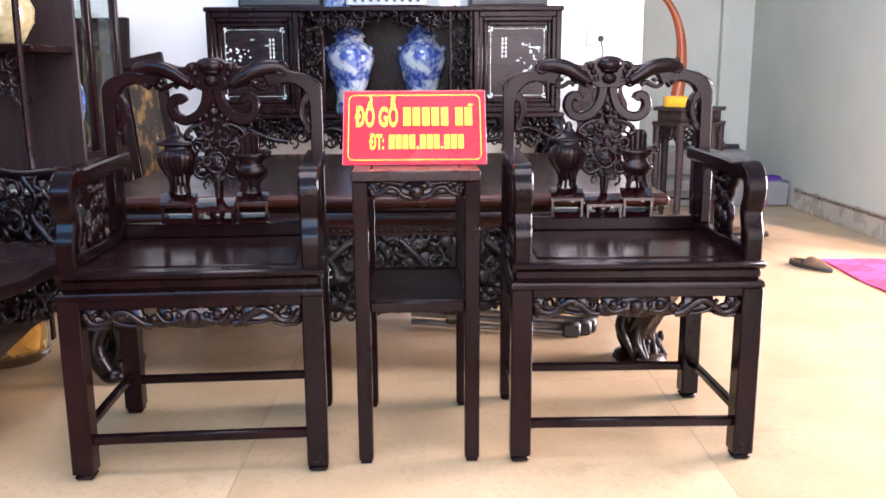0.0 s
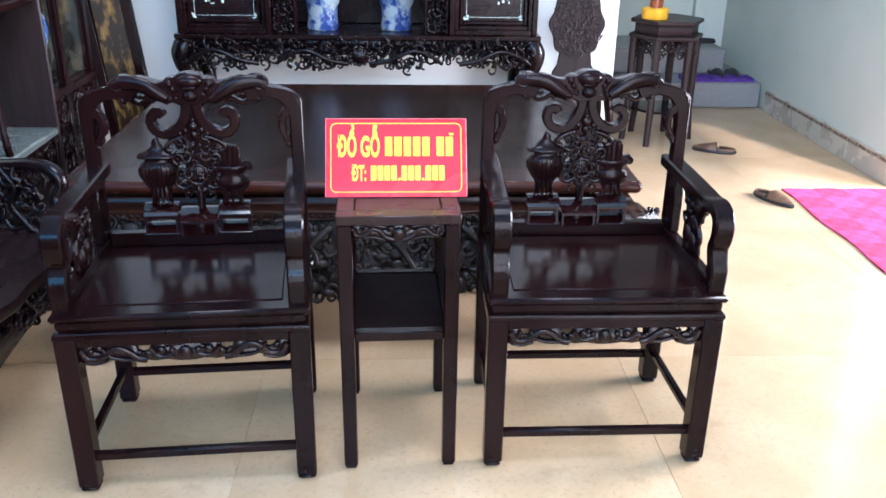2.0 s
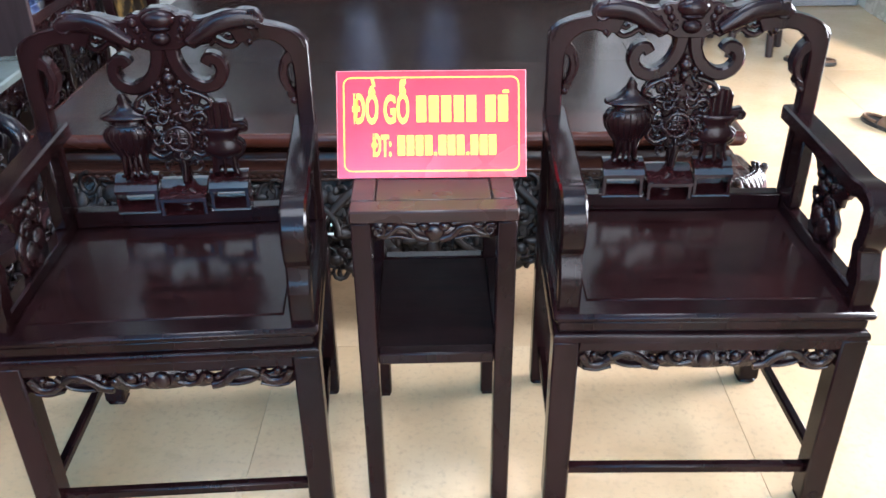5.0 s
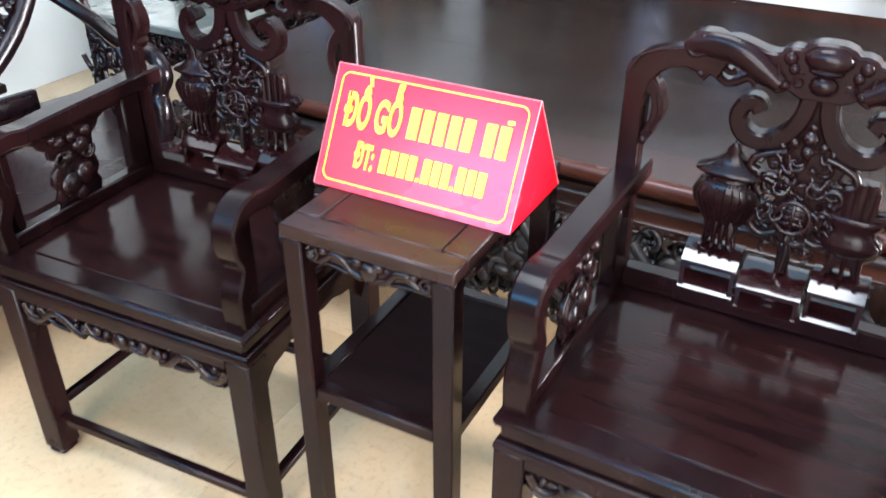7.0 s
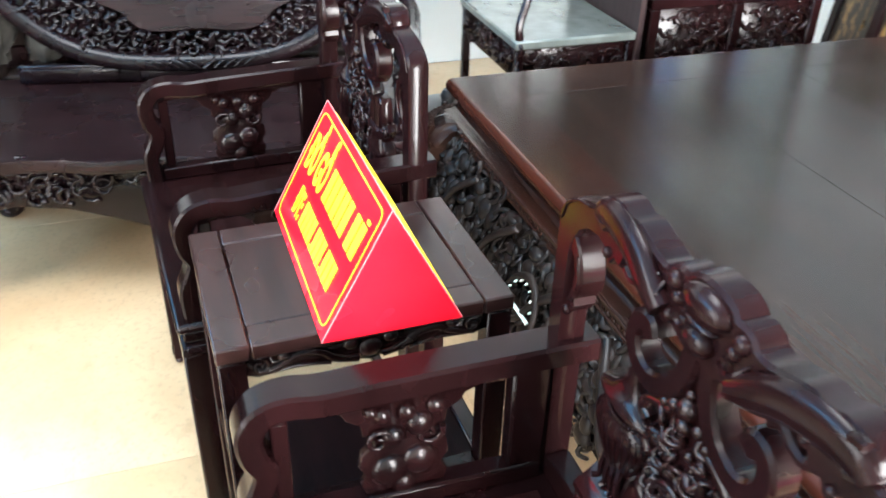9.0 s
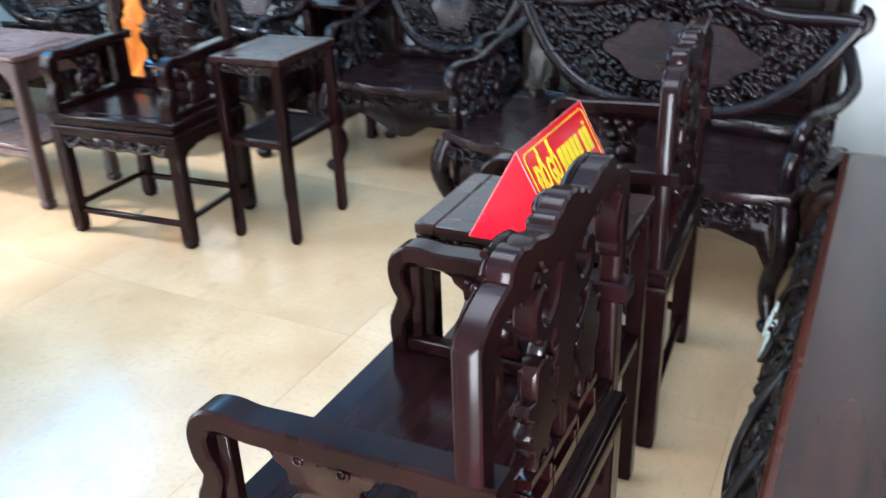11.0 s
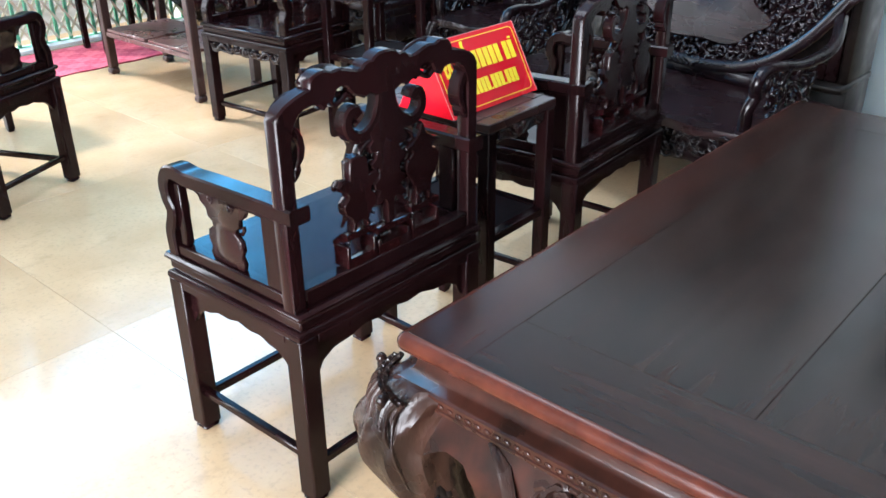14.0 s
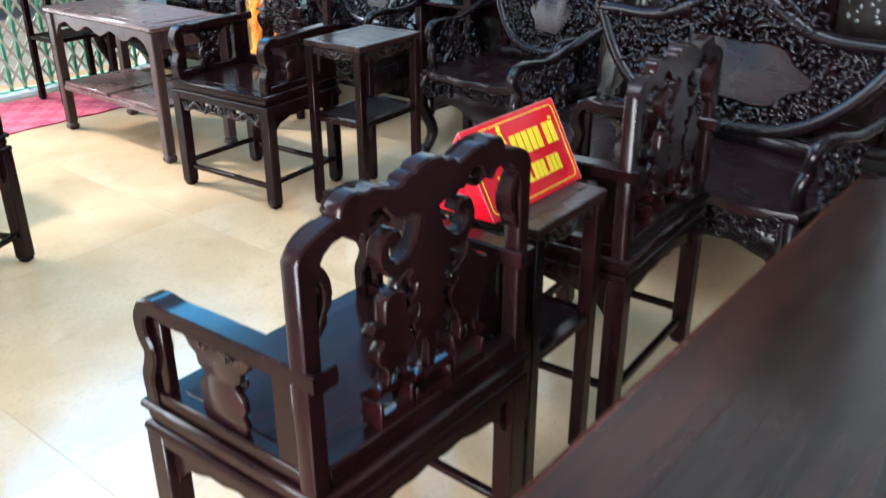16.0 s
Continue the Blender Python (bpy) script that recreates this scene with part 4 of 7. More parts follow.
def side_table(m, label, group):
    tb = thing("side_table", m, label, "side table", group)
    W, D, H = 0.155, 0.42, 0.746
    for x in (-W + 0.0205, W - 0.0205):
        for y in (0.0205, D - 0.0205):
            bm = bmesh.new()
            block(bm, x - 0.0185, x + 0.0185, y - 0.0185, y + 0.0185, 0.01, H - 0.0255, c=0.003)
            block(bm, x - 0.0145, x + 0.0145, y - 0.0145, y + 0.0145, 0.0, 0.0098, c=0.002)
            part("leg", fix(bm), WOOD, tb)
    bm = bmesh.new()
    block(bm, -W, W, 0, 0.046, H - 0.025, H, c=0.003)
    block(bm, -W, W, D - 0.046, D, H - 0.025, H, c=0.003)
    block(bm, -W, -W + 0.046, 0.0463, D - 0.0463, H - 0.025, H, c=0.003)
    block(bm, W - 0.046, W, 0.0463, D - 0.0463, H - 0.025, H, c=0.003)
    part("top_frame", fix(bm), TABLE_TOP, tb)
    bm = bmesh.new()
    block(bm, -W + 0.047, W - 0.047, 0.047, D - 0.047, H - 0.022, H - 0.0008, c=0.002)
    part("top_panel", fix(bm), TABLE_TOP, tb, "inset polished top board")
    for b in ((-W + 0.0395, W - 0.0395, 0.006, 0.0355), (-W + 0.0395, W - 0.0395, D - 0.0355, D - 0.006), (-W + 0.006, -W + 0.0355, 0.0395, D - 0.0395), (W - 0.0355, W - 0.006, 0.0395, D - 0.0395)):
        bm = bmesh.new()
        block(bm, *b, 0.396, 0.423, c=0.003)
        part("shelf_rail", fix(bm), WOOD, tb)
    bm = bmesh.new()
    block(bm, -W + 0.0358, W - 0.0358, 0.0358, D - 0.0358, 0.403, 0.4185, c=0.001)
    part("shelf", fix(bm), DULL_WOOD, tb, "lower shelf board")
    for place, half, turn in (((0, 0.018, 0), W - 0.0395, 0), ((0, D - 0.018, 0), W - 0.0395, 180), ((-W + 0.018, D / 2, 0), D / 2 - 0.0395, -90), ((W - 0.018, D / 2, 0), D / 2 - 0.0395, 90)):
        bm = bmesh.new()
        h = half / 0.121
        z = H - 0.026
        edge = [(0, z), (0.022, z), (0.028, z - 0.012), (0.036, z - 0.016), (0.05, z - 0.014), (0.056, z), (0.07, z), (0.078, z - 0.016), (0.094, z - 0.016), (0.1, z), (0.122, z), (0.122, z - 0.036), (0.11, z - 0.043), (0.09, z - 0.036), (0.07, z - 0.031), (0.045, z - 0.041), (0.02, z - 0.044), (0, z - 0.05)]
        cutout(bm, both_sides([(x * h, q) for x, q in edge]), -0.002, 0.01, 0.002)
        for s in (-1, 1):
            strip(bm, [(s * 0.12 * h, z - 0.012), (s * 0.105 * h, z - 0.032), (s * 0.085 * h, z - 0.026), (s * 0.07 * h, z - 0.014), (s * 0.05 * h, z - 0.018), (s * 0.035 * h, z - 0.034), (s * 0.012 * h, z - 0.042)], 0, 0.014, 0.014)
            strip(bm, [(s * 0.1 * h, z - 0.006), (s * 0.07 * h, z - 0.003), (s * 0.035 * h, z - 0.008)], 0, 0.01, 0.012)
            strip(bm, [(s * 0.1 * h, z - 0.036), (s * 0.07 * h, z - 0.034), (s * 0.04 * h, z - 0.04)], 0, 0.006, 0.01)
            tube(bm, spiral(s * 0.108 * h, -0.006, z - 0.02, 0.014, 1.3, 1, s, 10), 0.004, 0.0025, 5)
            ball(bm, (s * 0.085 * h, -0.004, z - 0.01), 0.01, 0.008, 0.008)
            ball(bm, (s * 0.02 * h, -0.004, z - 0.012), 0.012, 0.008, 0.01)
        ball(bm, (0, -0.002, z - 0.026), 0.019, 0.01, 0.018, 10, 6)
        r = Matrix.Rotation(radians(turn), 4, "Z")
        for v in bm.verts:
            v.co = r @ v.co + Vector(place)
        tagged(part("carved_apron", fix(bm), CARVED, tb, "small pierced apron carved with peaches and vines"), kind="stuff")
    return tb


table = side_table(pose(0, 0, 0, 0, 0, 1.7), "tall narrow rosewood side table with a lower shelf", "side tables")
copy_thing(table, pose(-0.945, -1.32, 0, 0, 0, 94))
copy_thing(table, pose(-1.06, -4.06, 0, 0, 0, 92))
copy_thing(table, pose(0.22, -2.79, 0, 0, 0, 180))

# ---- the red sign ----


def words(body, high, wide, bold, x, z, name, parent, face):
    data = bpy.data.curves.new(name, "FONT")
    data.body, data.size, data.offset, data.extrude = body, high / 0.69, bold, 0.0008
    tmp = new(name, data)
    bpy.context.view_layer.update()
    me = bpy.data.meshes.new_from_object(tmp.evaluated_get(bpy.context.evaluated_depsgraph_get()))
    bpy.data.objects.remove(tmp)
    me.materials.clear()
    me.materials.append(YELLOW)
    xs = [v.co.x for v in me.vertices]
    low, squeeze = min(xs), wide / (max(xs) - min(xs))
    for v in me.vertices:
        v.co = face @ Vector((x + (v.co.x - low) * squeeze, v.co.y + z, v.co.z + 0.0013))
    ob = new(name, me)
    ob.parent = parent
    return ob


def sign(m):
    sg = thing("table_sign", m, "red tent-shaped shop sign with yellow lettering on the table", "sign")
    L, B, H = 0.1825, 0.097, 0.182
    bm = bmesh.new()
    add(bm, [(-L, -B, 0), (L, -B, 0), (L, B, 0), (-L, B, 0), (-L, 0, H), (L, 0, H)], [(0, 1, 5, 4), (2, 3, 4, 5), (1, 2, 5), (3, 0, 4), (3, 2, 1, 0)])
    part("body", fix(bm), SIGN_RED, sg)
    bm = bmesh.new()
    for a, b in (((L, -B, 0.001), (L, 0, H)), ((L, B, 0.001), (L, 0, H)), ((-L, -B, 0.001), (-L, 0, H)), ((-L, B, 0.001), (-L, 0, H)), ((-L, 0, H), (L, 0, H))):
        tube(bm, [Vector(a), Vector(b)], 0.0009, 0.0009, 5)
    part("edging", fix(bm), SIGN_EDGE, sg, "pale worn laminate edge")
    slope = math.hypot(B, H)
    for back in (0, 1):
        turn = Matrix.Rotation(math.pi * back, 4, "Z")
        tilt = Matrix.Translation((0, -B, 0)) @ Matrix.Rotation(math.atan2(H, B), 4, "X")
        face = turn @ tilt
        bm = bmesh.new()
        x0, z0, z1, r = 0.169, 0.013, slope - 0.013, 0.014
        loop = []
        for cx, cz, a0 in ((x0 - r, z1 - r, 0), (-x0 + r, z1 - r, 90), (-x0 + r, z0 + r, 180), (x0 - r, z0 + r, 270)):
            loop += [Vector((cx + r * math.cos(radians(a0 + d)), cz + r * math.sin(radians(a0 + d)), 0.0006)) for d in (0, 22, 45, 68, 90)]
        n = len(loop)
        cen = [p * 1.0 for p in loop]
        ring = []
        for i, p in enumerate(cen):
            t = (cen[(i + 1) % n] - cen[i - 1]).normalized()
            o = Vector((t.y, -t.x, 0)) * 0.0011
            ring.append([bm.verts.new(face @ q) for q in (p + o, p + o + Vector((0, 0, 0.0008)), p - o + Vector((0, 0, 0.0008)), p - o)])
        for i in range(n):
            a, b = ring[i], ring[(i + 1) % n]
            for j in range(4):
                bm.faces.new((a[j], a[(j + 1) % 4], b[(j + 1) % 4], b[j]))
        part("border", fix(bm), YELLOW, sg, "thin yellow rounded border")
        words("ĐỒ GỖ", 0.051, 0.11, 0.0024, -0.153, 0.107, "lettering", sg, face)
        words("ĐT:", 0.039, 0.038, 0.0018, -0.116, 0.043, "lettering", sg, face)
        bars = [(-0.029 + 0.0242 * i, 0.019, 0.107, 0.158) for i in range(5)] + [(0.105, 0.019, 0.107, 0.158), (0.129, 0.019, 0.107, 0.158), (0.138, 0.012, 0.162, 0.168)]
        x = -0.066
        for i in range(12):
            w = 0.006 if i in (4, 8) else 0.0145
            bars.append((x, w, 0.043, 0.049 if w < 0.01 else 0.082))
            x += w + 0.0031
        for x, w, z0, z1 in bars:
            bm = bmesh.new()
            block(bm, x, x + w, z0, z1, 0.0004, 0.002, c=0.0004, turn=face)
            part("bar", fix(bm), YELLOW, sg)
    return sg


sign(pose(-0.007, 0.2345, 0.7475, 0, 0, 0.6))


# ---- the daybed ----


def daybed():
    bed = thing("daybed", pose(-0.15, 0.74, 0), "large dark rosewood daybed with a carved pierced apron", "daybed")
    W, D, H = 0.97, 1.57, 0.585
    R = 0.021
    EX, EY = 0.195, 0.165
    for b in ((-W + R, W - R, R, EY), (-W + R, W - R, D - EY, D - R)):
        bm = bmesh.new()
        block(bm, *b, H - 0.04, H, c=0.0005)
        part("border_board", fix(bm), BED_BORDER, bed, "dark reddish polished border board")
    for x0, x1 in ((-W + R, -W + EX), (W - EX, W - R)):
        bm = bmesh.new()
        block(bm, -(D / 2 - EY) + 0.0003, D / 2 - EY - 0.0003, x0, x1, H - 0.04, H, c=0.0005)
        ob = part("border_board", fix(bm), BED_SIDE, bed, "near-black polished end board")
        ob.matrix_basis = pose(0, D / 2, 0, 0, 0, 90) @ Matrix.Diagonal((1, -1, 1, 1))
    for a, b in (((-W + R, R), (W - R, R)), ((W - R, R), (W - R, D - R)), ((W - R, D - R), (-W + R, D - R)), ((-W + R, D - R), (-W + R, R))):
        bm = bmesh.new()
        tube(bm, [Vector((*a, H - R)), Vector((*b, H - R))], R - 0.0003, R - 0.0003, 18)
        ball(bm, (*a, H - R), R - 0.0003, u=14, v=8)
        part("nosing", fix(bm), BED_EDGE, bed, "rounded red nosing round the top")
    seams = (EY, 0.622, 1.02, D - EY)
    for y0, y1 in zip(seams, seams[1:]):
        bm = bmesh.new()
        block(bm, -W + EX + 0.0004, W - EX - 0.0004, y0 + 0.0006, y1 - 0.0006, H - 0.035, H - 0.0003, c=0.0006)
        part("top_board", fix(bm), BED_TOP, bed, "worn dark board of the top")
    bm = bmesh.new()
    skirt(bm, W, D, [(-0.03, H - 0.041), (-0.05, H - 0.048), (-0.05, H - 0.056), (-0.034, H - 0.061), (-0.031, H - 0.074), (-0.022, H - 0.087), (-0.008, H - 0.095), (0.0, H - 0.101), (0.0, H - 0.107), (-0.003, H - 0.109), (-0.003, H - 0.124), (0.0, H - 0.126), (0.0, H - 0.131), (-0.03, H - 0.132)])
    part("moulding", fix(bm), BED_BORDER, bed, "hollow brown moulding under the top")
    bm = bmesh.new()
    for i in range(86):
        ball(bm, (-W + 0.03 + i * 0.0222, 0.002, H - 0.1165), 0.0088, 0.003, 0.0064, 8, 5)
    for i in range(68):
        for x in (-W + 0.002, W - 0.002):
            ball(bm, (x, 0.03 + i * 0.0222, H - 0.1165), 0.003, 0.0088, 0.0064, 8, 5)
    tagged(part("bead_course", fix(bm), BED_BORDER, bed, "row of small carved ovals"), kind="stuff")
    TOPZ = H - 0.13

    def low(x):
        return 0.2 + 0.09 * min(1, (abs(x) / W) ** 2) + 0.02 * math.sin(x * 16)

    def swell(z):
        return 0.075 * math.sin(math.pi / 2 * min(1, max(0, (TOPZ - z) / 0.27)))

    bm = bmesh.new()
    carving(bm, lambda x, z: low(x) < z < TOPZ, -W + 0.05, W - 0.05, 0.17, TOPZ, 0.006, 0.022, 0.03, 11, 0.0085)
    for sd in (-1, 1):
        for x0 in (0.08, 0.36, 0.62):
            tube(bm, curve([(sd * x0, -0.01, 0.44), (sd * (x0 + 0.07), -0.024, 0.38), (sd * (x0 + 0.13), -0.02, 0.3), (sd * (x0 + 0.21), -0.01, 0.27), (sd * (x0 + 0.26), -0.01, 0.33)], 5), 0.012, 0.007, 8)
    rnd = random.Random(17)
    for i in range(230):
        x = rnd.uniform(-W + 0.08, W - 0.08)
        z = rnd.uniform(low(x) + 0.02, TOPZ - 0.02)
        ball(bm, (x, rnd.uniform(-0.006, 0.008), z), rnd.uniform(0.012, 0.034), rnd.uniform(0.008, 0.017), rnd.uniform(0.01, 0.026), 9, 6)
    tube(bm, [Vector((-0.2 + 0.075 * math.cos(a), -0.03, 0.33 + 0.075 * math.sin(a))) for a in (i * 0.262 for i in range(13))], 0.008, 0.008, 6)
    for v in bm.verts:
        v.co.y -= swell(v.co.z)
    tagged(part("front_apron", fix(bm), BLACK_CARVED, bed, "deep swelling apron carved with vines and roots"), kind="stuff")
    bm = bmesh.new()
    belly(bm, -W + 0.06, W - 0.06, TOPZ, lambda x: low(x) + 0.03, swell, lambda u, o, z: (u, 0.012 - o - 0.012 * math.sin(u * 31) * math.sin(z * 43 + u * 9), z), 90, 12)
    part("apron_backing", fix(bm), BLACK_CARVED, bed, "swelling dark ground behind the carving")
    bm = bmesh.new()
    for i in range(9):
        a = i * math.pi / 8
        block(bm, -0.202 + 0.06 * math.cos(a), -0.198 + 0.06 * math.cos(a), -0.038, -0.03, 0.332 + 0.06 * math.sin(a), 0.337 + 0.06 * math.sin(a), c=0.0005)
    for x, z, w in ((-0.26, 0.332, 0.12), (-0.42, 0.335, 0.05), (-0.4, 0.31, 0.05), (-0.43, 0.285, 0.05), (-0.41, 0.26, 0.045)):
        block(bm, x, x + w, -0.036, -0.028, z, z + 0.003, c=0.0005)
    for x, z in ((-0.405, 0.31), (-0.372, 0.285), (-0.42, 0.26), (-0.385, 0.26)):
        block(bm, x, x + 0.003, -0.036, -0.028, z, z + 0.026, c=0.0005)
    for v in bm.verts:
        v.co.y -= swell(v.co.z)
    tagged(part("pearl_inlay", fix(bm), PEARL, bed, "thin pale inlay lines shaped like brickwork"), kind="stuff")

    def side_swell(z):
        return 0.05 * math.sin(math.pi * min(1, max(0, (TOPZ - z) / 0.24))) - 0.004

    edge_y = (0.06, 0.09, 0.115, 0.15, 0.19, 0.222, 0.245, 0.28, 0.33, 0.38, 0.43, 0.55, 0.68, 0.785)
    edge_z = (0.35, 0.35, 0.378, 0.395, 0.392, 0.365, 0.318, 0.288, 0.292, 0.32, 0.34, 0.33, 0.315, 0.3)

    def side_low(y):
        q = y if y < D / 2 else D - y
        for k in range(len(edge_y) - 1):
            if q <= edge_y[k + 1]:
                f = (q - edge_y[k]) / (edge_y[k + 1] - edge_y[k])
                return edge_z[k] + (edge_z[k + 1] - edge_z[k]) * (3 * f * f - 2 * f * f * f)
        return edge_z[-1]

    for sd in (-1, 1):
        bm = bmesh.new()
        belly(bm, 0.06, D - 0.06, TOPZ, side_low, side_swell, lambda u, o, z: (sd * (W - 0.012 + o), u, z), 96, 9, 0.02)
        part("side_apron", fix(bm), BED_BORDER, bed, "reddish swelling scalloped side apron")
        bm = bmesh.new()
        carving(bm, lambda x, z: z > side_low(x) + 0.03, 0.36, 1.21, 0.33, 0.445, 0, 0.016, 0.027, 13 + sd, 0.008)
        for cx in (0.42, 0.6, 0.785, 0.97, 1.15):
            cz = 0.41 - 0.02 * (cx in (0.6, 0.97))
            for i in range(6):
                a = i * math.pi / 3
                ball(bm, (cx + 0.026 * math.cos(a), -0.01, cz + 0.022 * math.sin(a)), 0.016, 0.009, 0.013, 9, 6)
                tube(bm, [Vector((cx + 0.026 * math.cos(a) + 0.014 * math.cos(q), -0.016, cz + 0.022 * math.sin(a) + 0.012 * math.sin(q))) for q in (j * 0.785 for j in range(9))], 0.0028, 0.0028, 5)
            ball(bm, (cx, -0.018, cz), 0.011, 0.01, 0.011)
        for base, d in ((0.235, 1), (D - 0.235, -1)):
            for k in range(8):
                tube(bm, curve([(base + d * k * 0.007, -0.002, 0.447 - k * 0.003), (base + d * (0.03 + k * 0.008), -0.012, 0.43 - k * 0.006), (base + d * (0.055 + k * 0.007), -0.012, 0.405 - k * 0.009), (base + d * (0.062 + k * 0.004), -0.004, 0.38 - k * 0.01)], 4), 0.006, 0.004, 6)
        for v in bm.verts:
            v.co = Vector((sd * (W - 0.012 + side_swell(v.co.z) - v.co.y), v.co.x, v.co.z))
        tagged(part("side_carving", fix(bm), BED_LEG, bed, "flower and scroll relief"), kind="stuff")
    for sx in (-1, 1):
        for y, sy in ((0.06, -1), (D - 0.06, 1)):
            bm = bmesh.new()
            x = sx * (W - 0.07)
            spine = [(0.0, 0.488), (0.022, 0.46), (0.045, 0.41), (0.05, 0.35), (0.036, 0.27), (0.01, 0.19), (-0.014, 0.11), (-0.012, 0.06), (0.004, 0.02)]
            path = curve([(x + sx * o, y + sy * o, z) for o, z in spine], 4)
            n = len(path)
            girth = [0.15 + 0.05 * math.sin(min(1, k / 14) * math.pi * 0.62) - 0.1 * max(0, (k - 14) / (n - 15)) ** 0.8 for k in range(n)]
            side = Vector((sx, -sy, 0)).normalized()
            rings = []
            for k, p in enumerate(path):
                rings.append([bm.verts.new(p + Vector((math.cos(a), math.sin(a), 0)) * (girth[k] / 2 * (1 + 0.07 * math.sin(a * 9 + k * 0.35)))) for a in (2 * math.pi * q / 36 for q in range(36))])
            for a, b in zip(rings, rings[1:]):
                for q in range(36):
                    bm.faces.new((a[q], a[(q + 1) % 36], b[(q + 1) % 36], b[q]))
            bm.faces.new(rings[0])
            bm.faces.new(rings[-1])
            lathe(bm, [(0.085, 0.0), (0.095, 0.012), (0.085, 0.03), (0.06, 0.04)], (x, y, 0), 14)
            part("leg", fix(bm), BED_LEG, bed, "thick polished cabriole leg with carved flutes")
            bm = bmesh.new()
            out = Vector((sx, sy, 0)).normalized()
            top = Vector((x + sx * 0.05, y + sy * 0.05, 0.47))
            for d in (-1, 1):
                e = top + side * (d * 0.058) + out * 0.03
                tube(bm, curve([e - Vector((0, 0, 0.024)), e + out * 0.01 + side * (d * 0.006) - Vector((0, 0, 0.008)), e + out * 0.014 + side * (d * 0.012) + Vector((0, 0, 0.004))], 4), 0.021, 0.01, 10)
                c = e + out * 0.015 + side * (d * 0.013) + Vector((0, 0, 0.006))
                ball(bm, tuple(c), 0.0115, 0.0115, 0.012, 10, 7)
            for layer, (drop, reach) in enumerate(((0.2, 0.0), (0.13, 0.012))):
                for k in range(27):
                    f = (k - 13) / 13
                    q = top + side * (f * 0.085) + out * (0.034 * (1 - f * f) + 0.004 + reach)
                    w = math.sin(k * 2.1 + layer)
                    tube(bm, curve([q + Vector((0, 0, 0.006)), q + out * 0.018 + side * (0.005 * w) + Vector((0, 0, -drop * 0.15)), q + out * 0.024 + side * (f * 0.014 + 0.007 * math.sin(k * 1.7)) + Vector((0, 0, -drop * 0.45)), q + out * 0.008 + side * (f * 0.006) + Vector((0, 0, -drop * 0.8)), q - out * 0.012 - side * (f * 0.012) + Vector((0, 0, -drop - 0.014 * (k % 3)))], 4), 0.0062, 0.0034, 6)
            nose = Vector((x, y, 0.36)) + out * 0.1
            for o, h, r in ((0, 0, 0.034), (0.018, -0.026, 0.026), (0.012, 0.02, 0.022)):
                c = nose + out * o
                ball(bm, (c.x, c.y, c.z + h), r, r, r * 0.8, 12, 8)
            for d in (-1, 1):
                c = nose + side * (d * 0.026) + out * 0.012 + Vector((0, 0, 0.012))
                ball(bm, tuple(c), 0.012, 0.012, 0.01, 9, 6)
            tagged(part("mane", fix(bm), BED_LEG, bed, "flowing carved mane at the corner"), kind="stuff")
            bm = bmesh.new()
            rnd = random.Random(int(x * 50 + y * 90))
            for k in range(11):
                f = -1 + 2 * k / 10
                q = Vector((x, y, 0)) + out * (0.07 - 0.035 * f * f) + side * (f * 0.08)
                p = [q + out * rnd.uniform(-0.012, 0.02) + side * rnd.uniform(-0.022, 0.022) - out * (0.05 * math.sin(math.pi * (0.32 - h) / 0.32)) + Vector((0, 0, h)) for h in (0.32, 0.26, 0.2, 0.14, 0.08, 0.02)]
                tube(bm, curve(p, 4), rnd.uniform(0.012, 0.02), rnd.uniform(0.008, 0.014), 8)
            for k in range(34):
                h = rnd.uniform(0.03, 0.32)
                c = Vector((x, y, h)) + out * (rnd.uniform(0.03, 0.08) - 0.05 * math.sin(math.pi * (0.32 - h) / 0.32)) + side * rnd.uniform(-0.08, 0.08)
                r = rnd.uniform(0.01, 0.022)
                ball(bm, tuple(c), r, r, r * rnd.uniform(0.8, 1.6), 8, 6)
            tagged(part("root_carving", fix(bm), BLACK_CARVED, bed, "dark gnarled roots down the leg"), kind="stuff")
    return bed


daybed()

stand = thing("folded_stand", pose(0, 0, 0), "folded aluminium tube stand lying under the daybed", "stand")
for x0, y0, x1, y1, z, r in ((-0.05, 1.3, 0.6, 1.1, 0.035, 0.014), (-0.08, 1.36, 0.62, 1.13, 0.05, 0.012), (-0.05, 1.22, 0.55, 1.07, 0.022, 0.012)):
    bm = bmesh.new()
    tube(bm, [Vector((x0, y0, z)), Vector((x1, y1, z - 0.004))], r, r, 10)
    part("tube", fix(bm), STEEL, stand)
for x, y in ((0.6, 1.095), (0.625, 1.128), (0.555, 1.068)):
    bm = bmesh.new()
    block(bm, x - 0.035, x + 0.035, y - 0.02, y + 0.02, 0, 0.06, c=0.01)
    part("foot", fix(bm), BLACK, stand, "black plastic foot")

# ---- the sideboard with blue vases ----


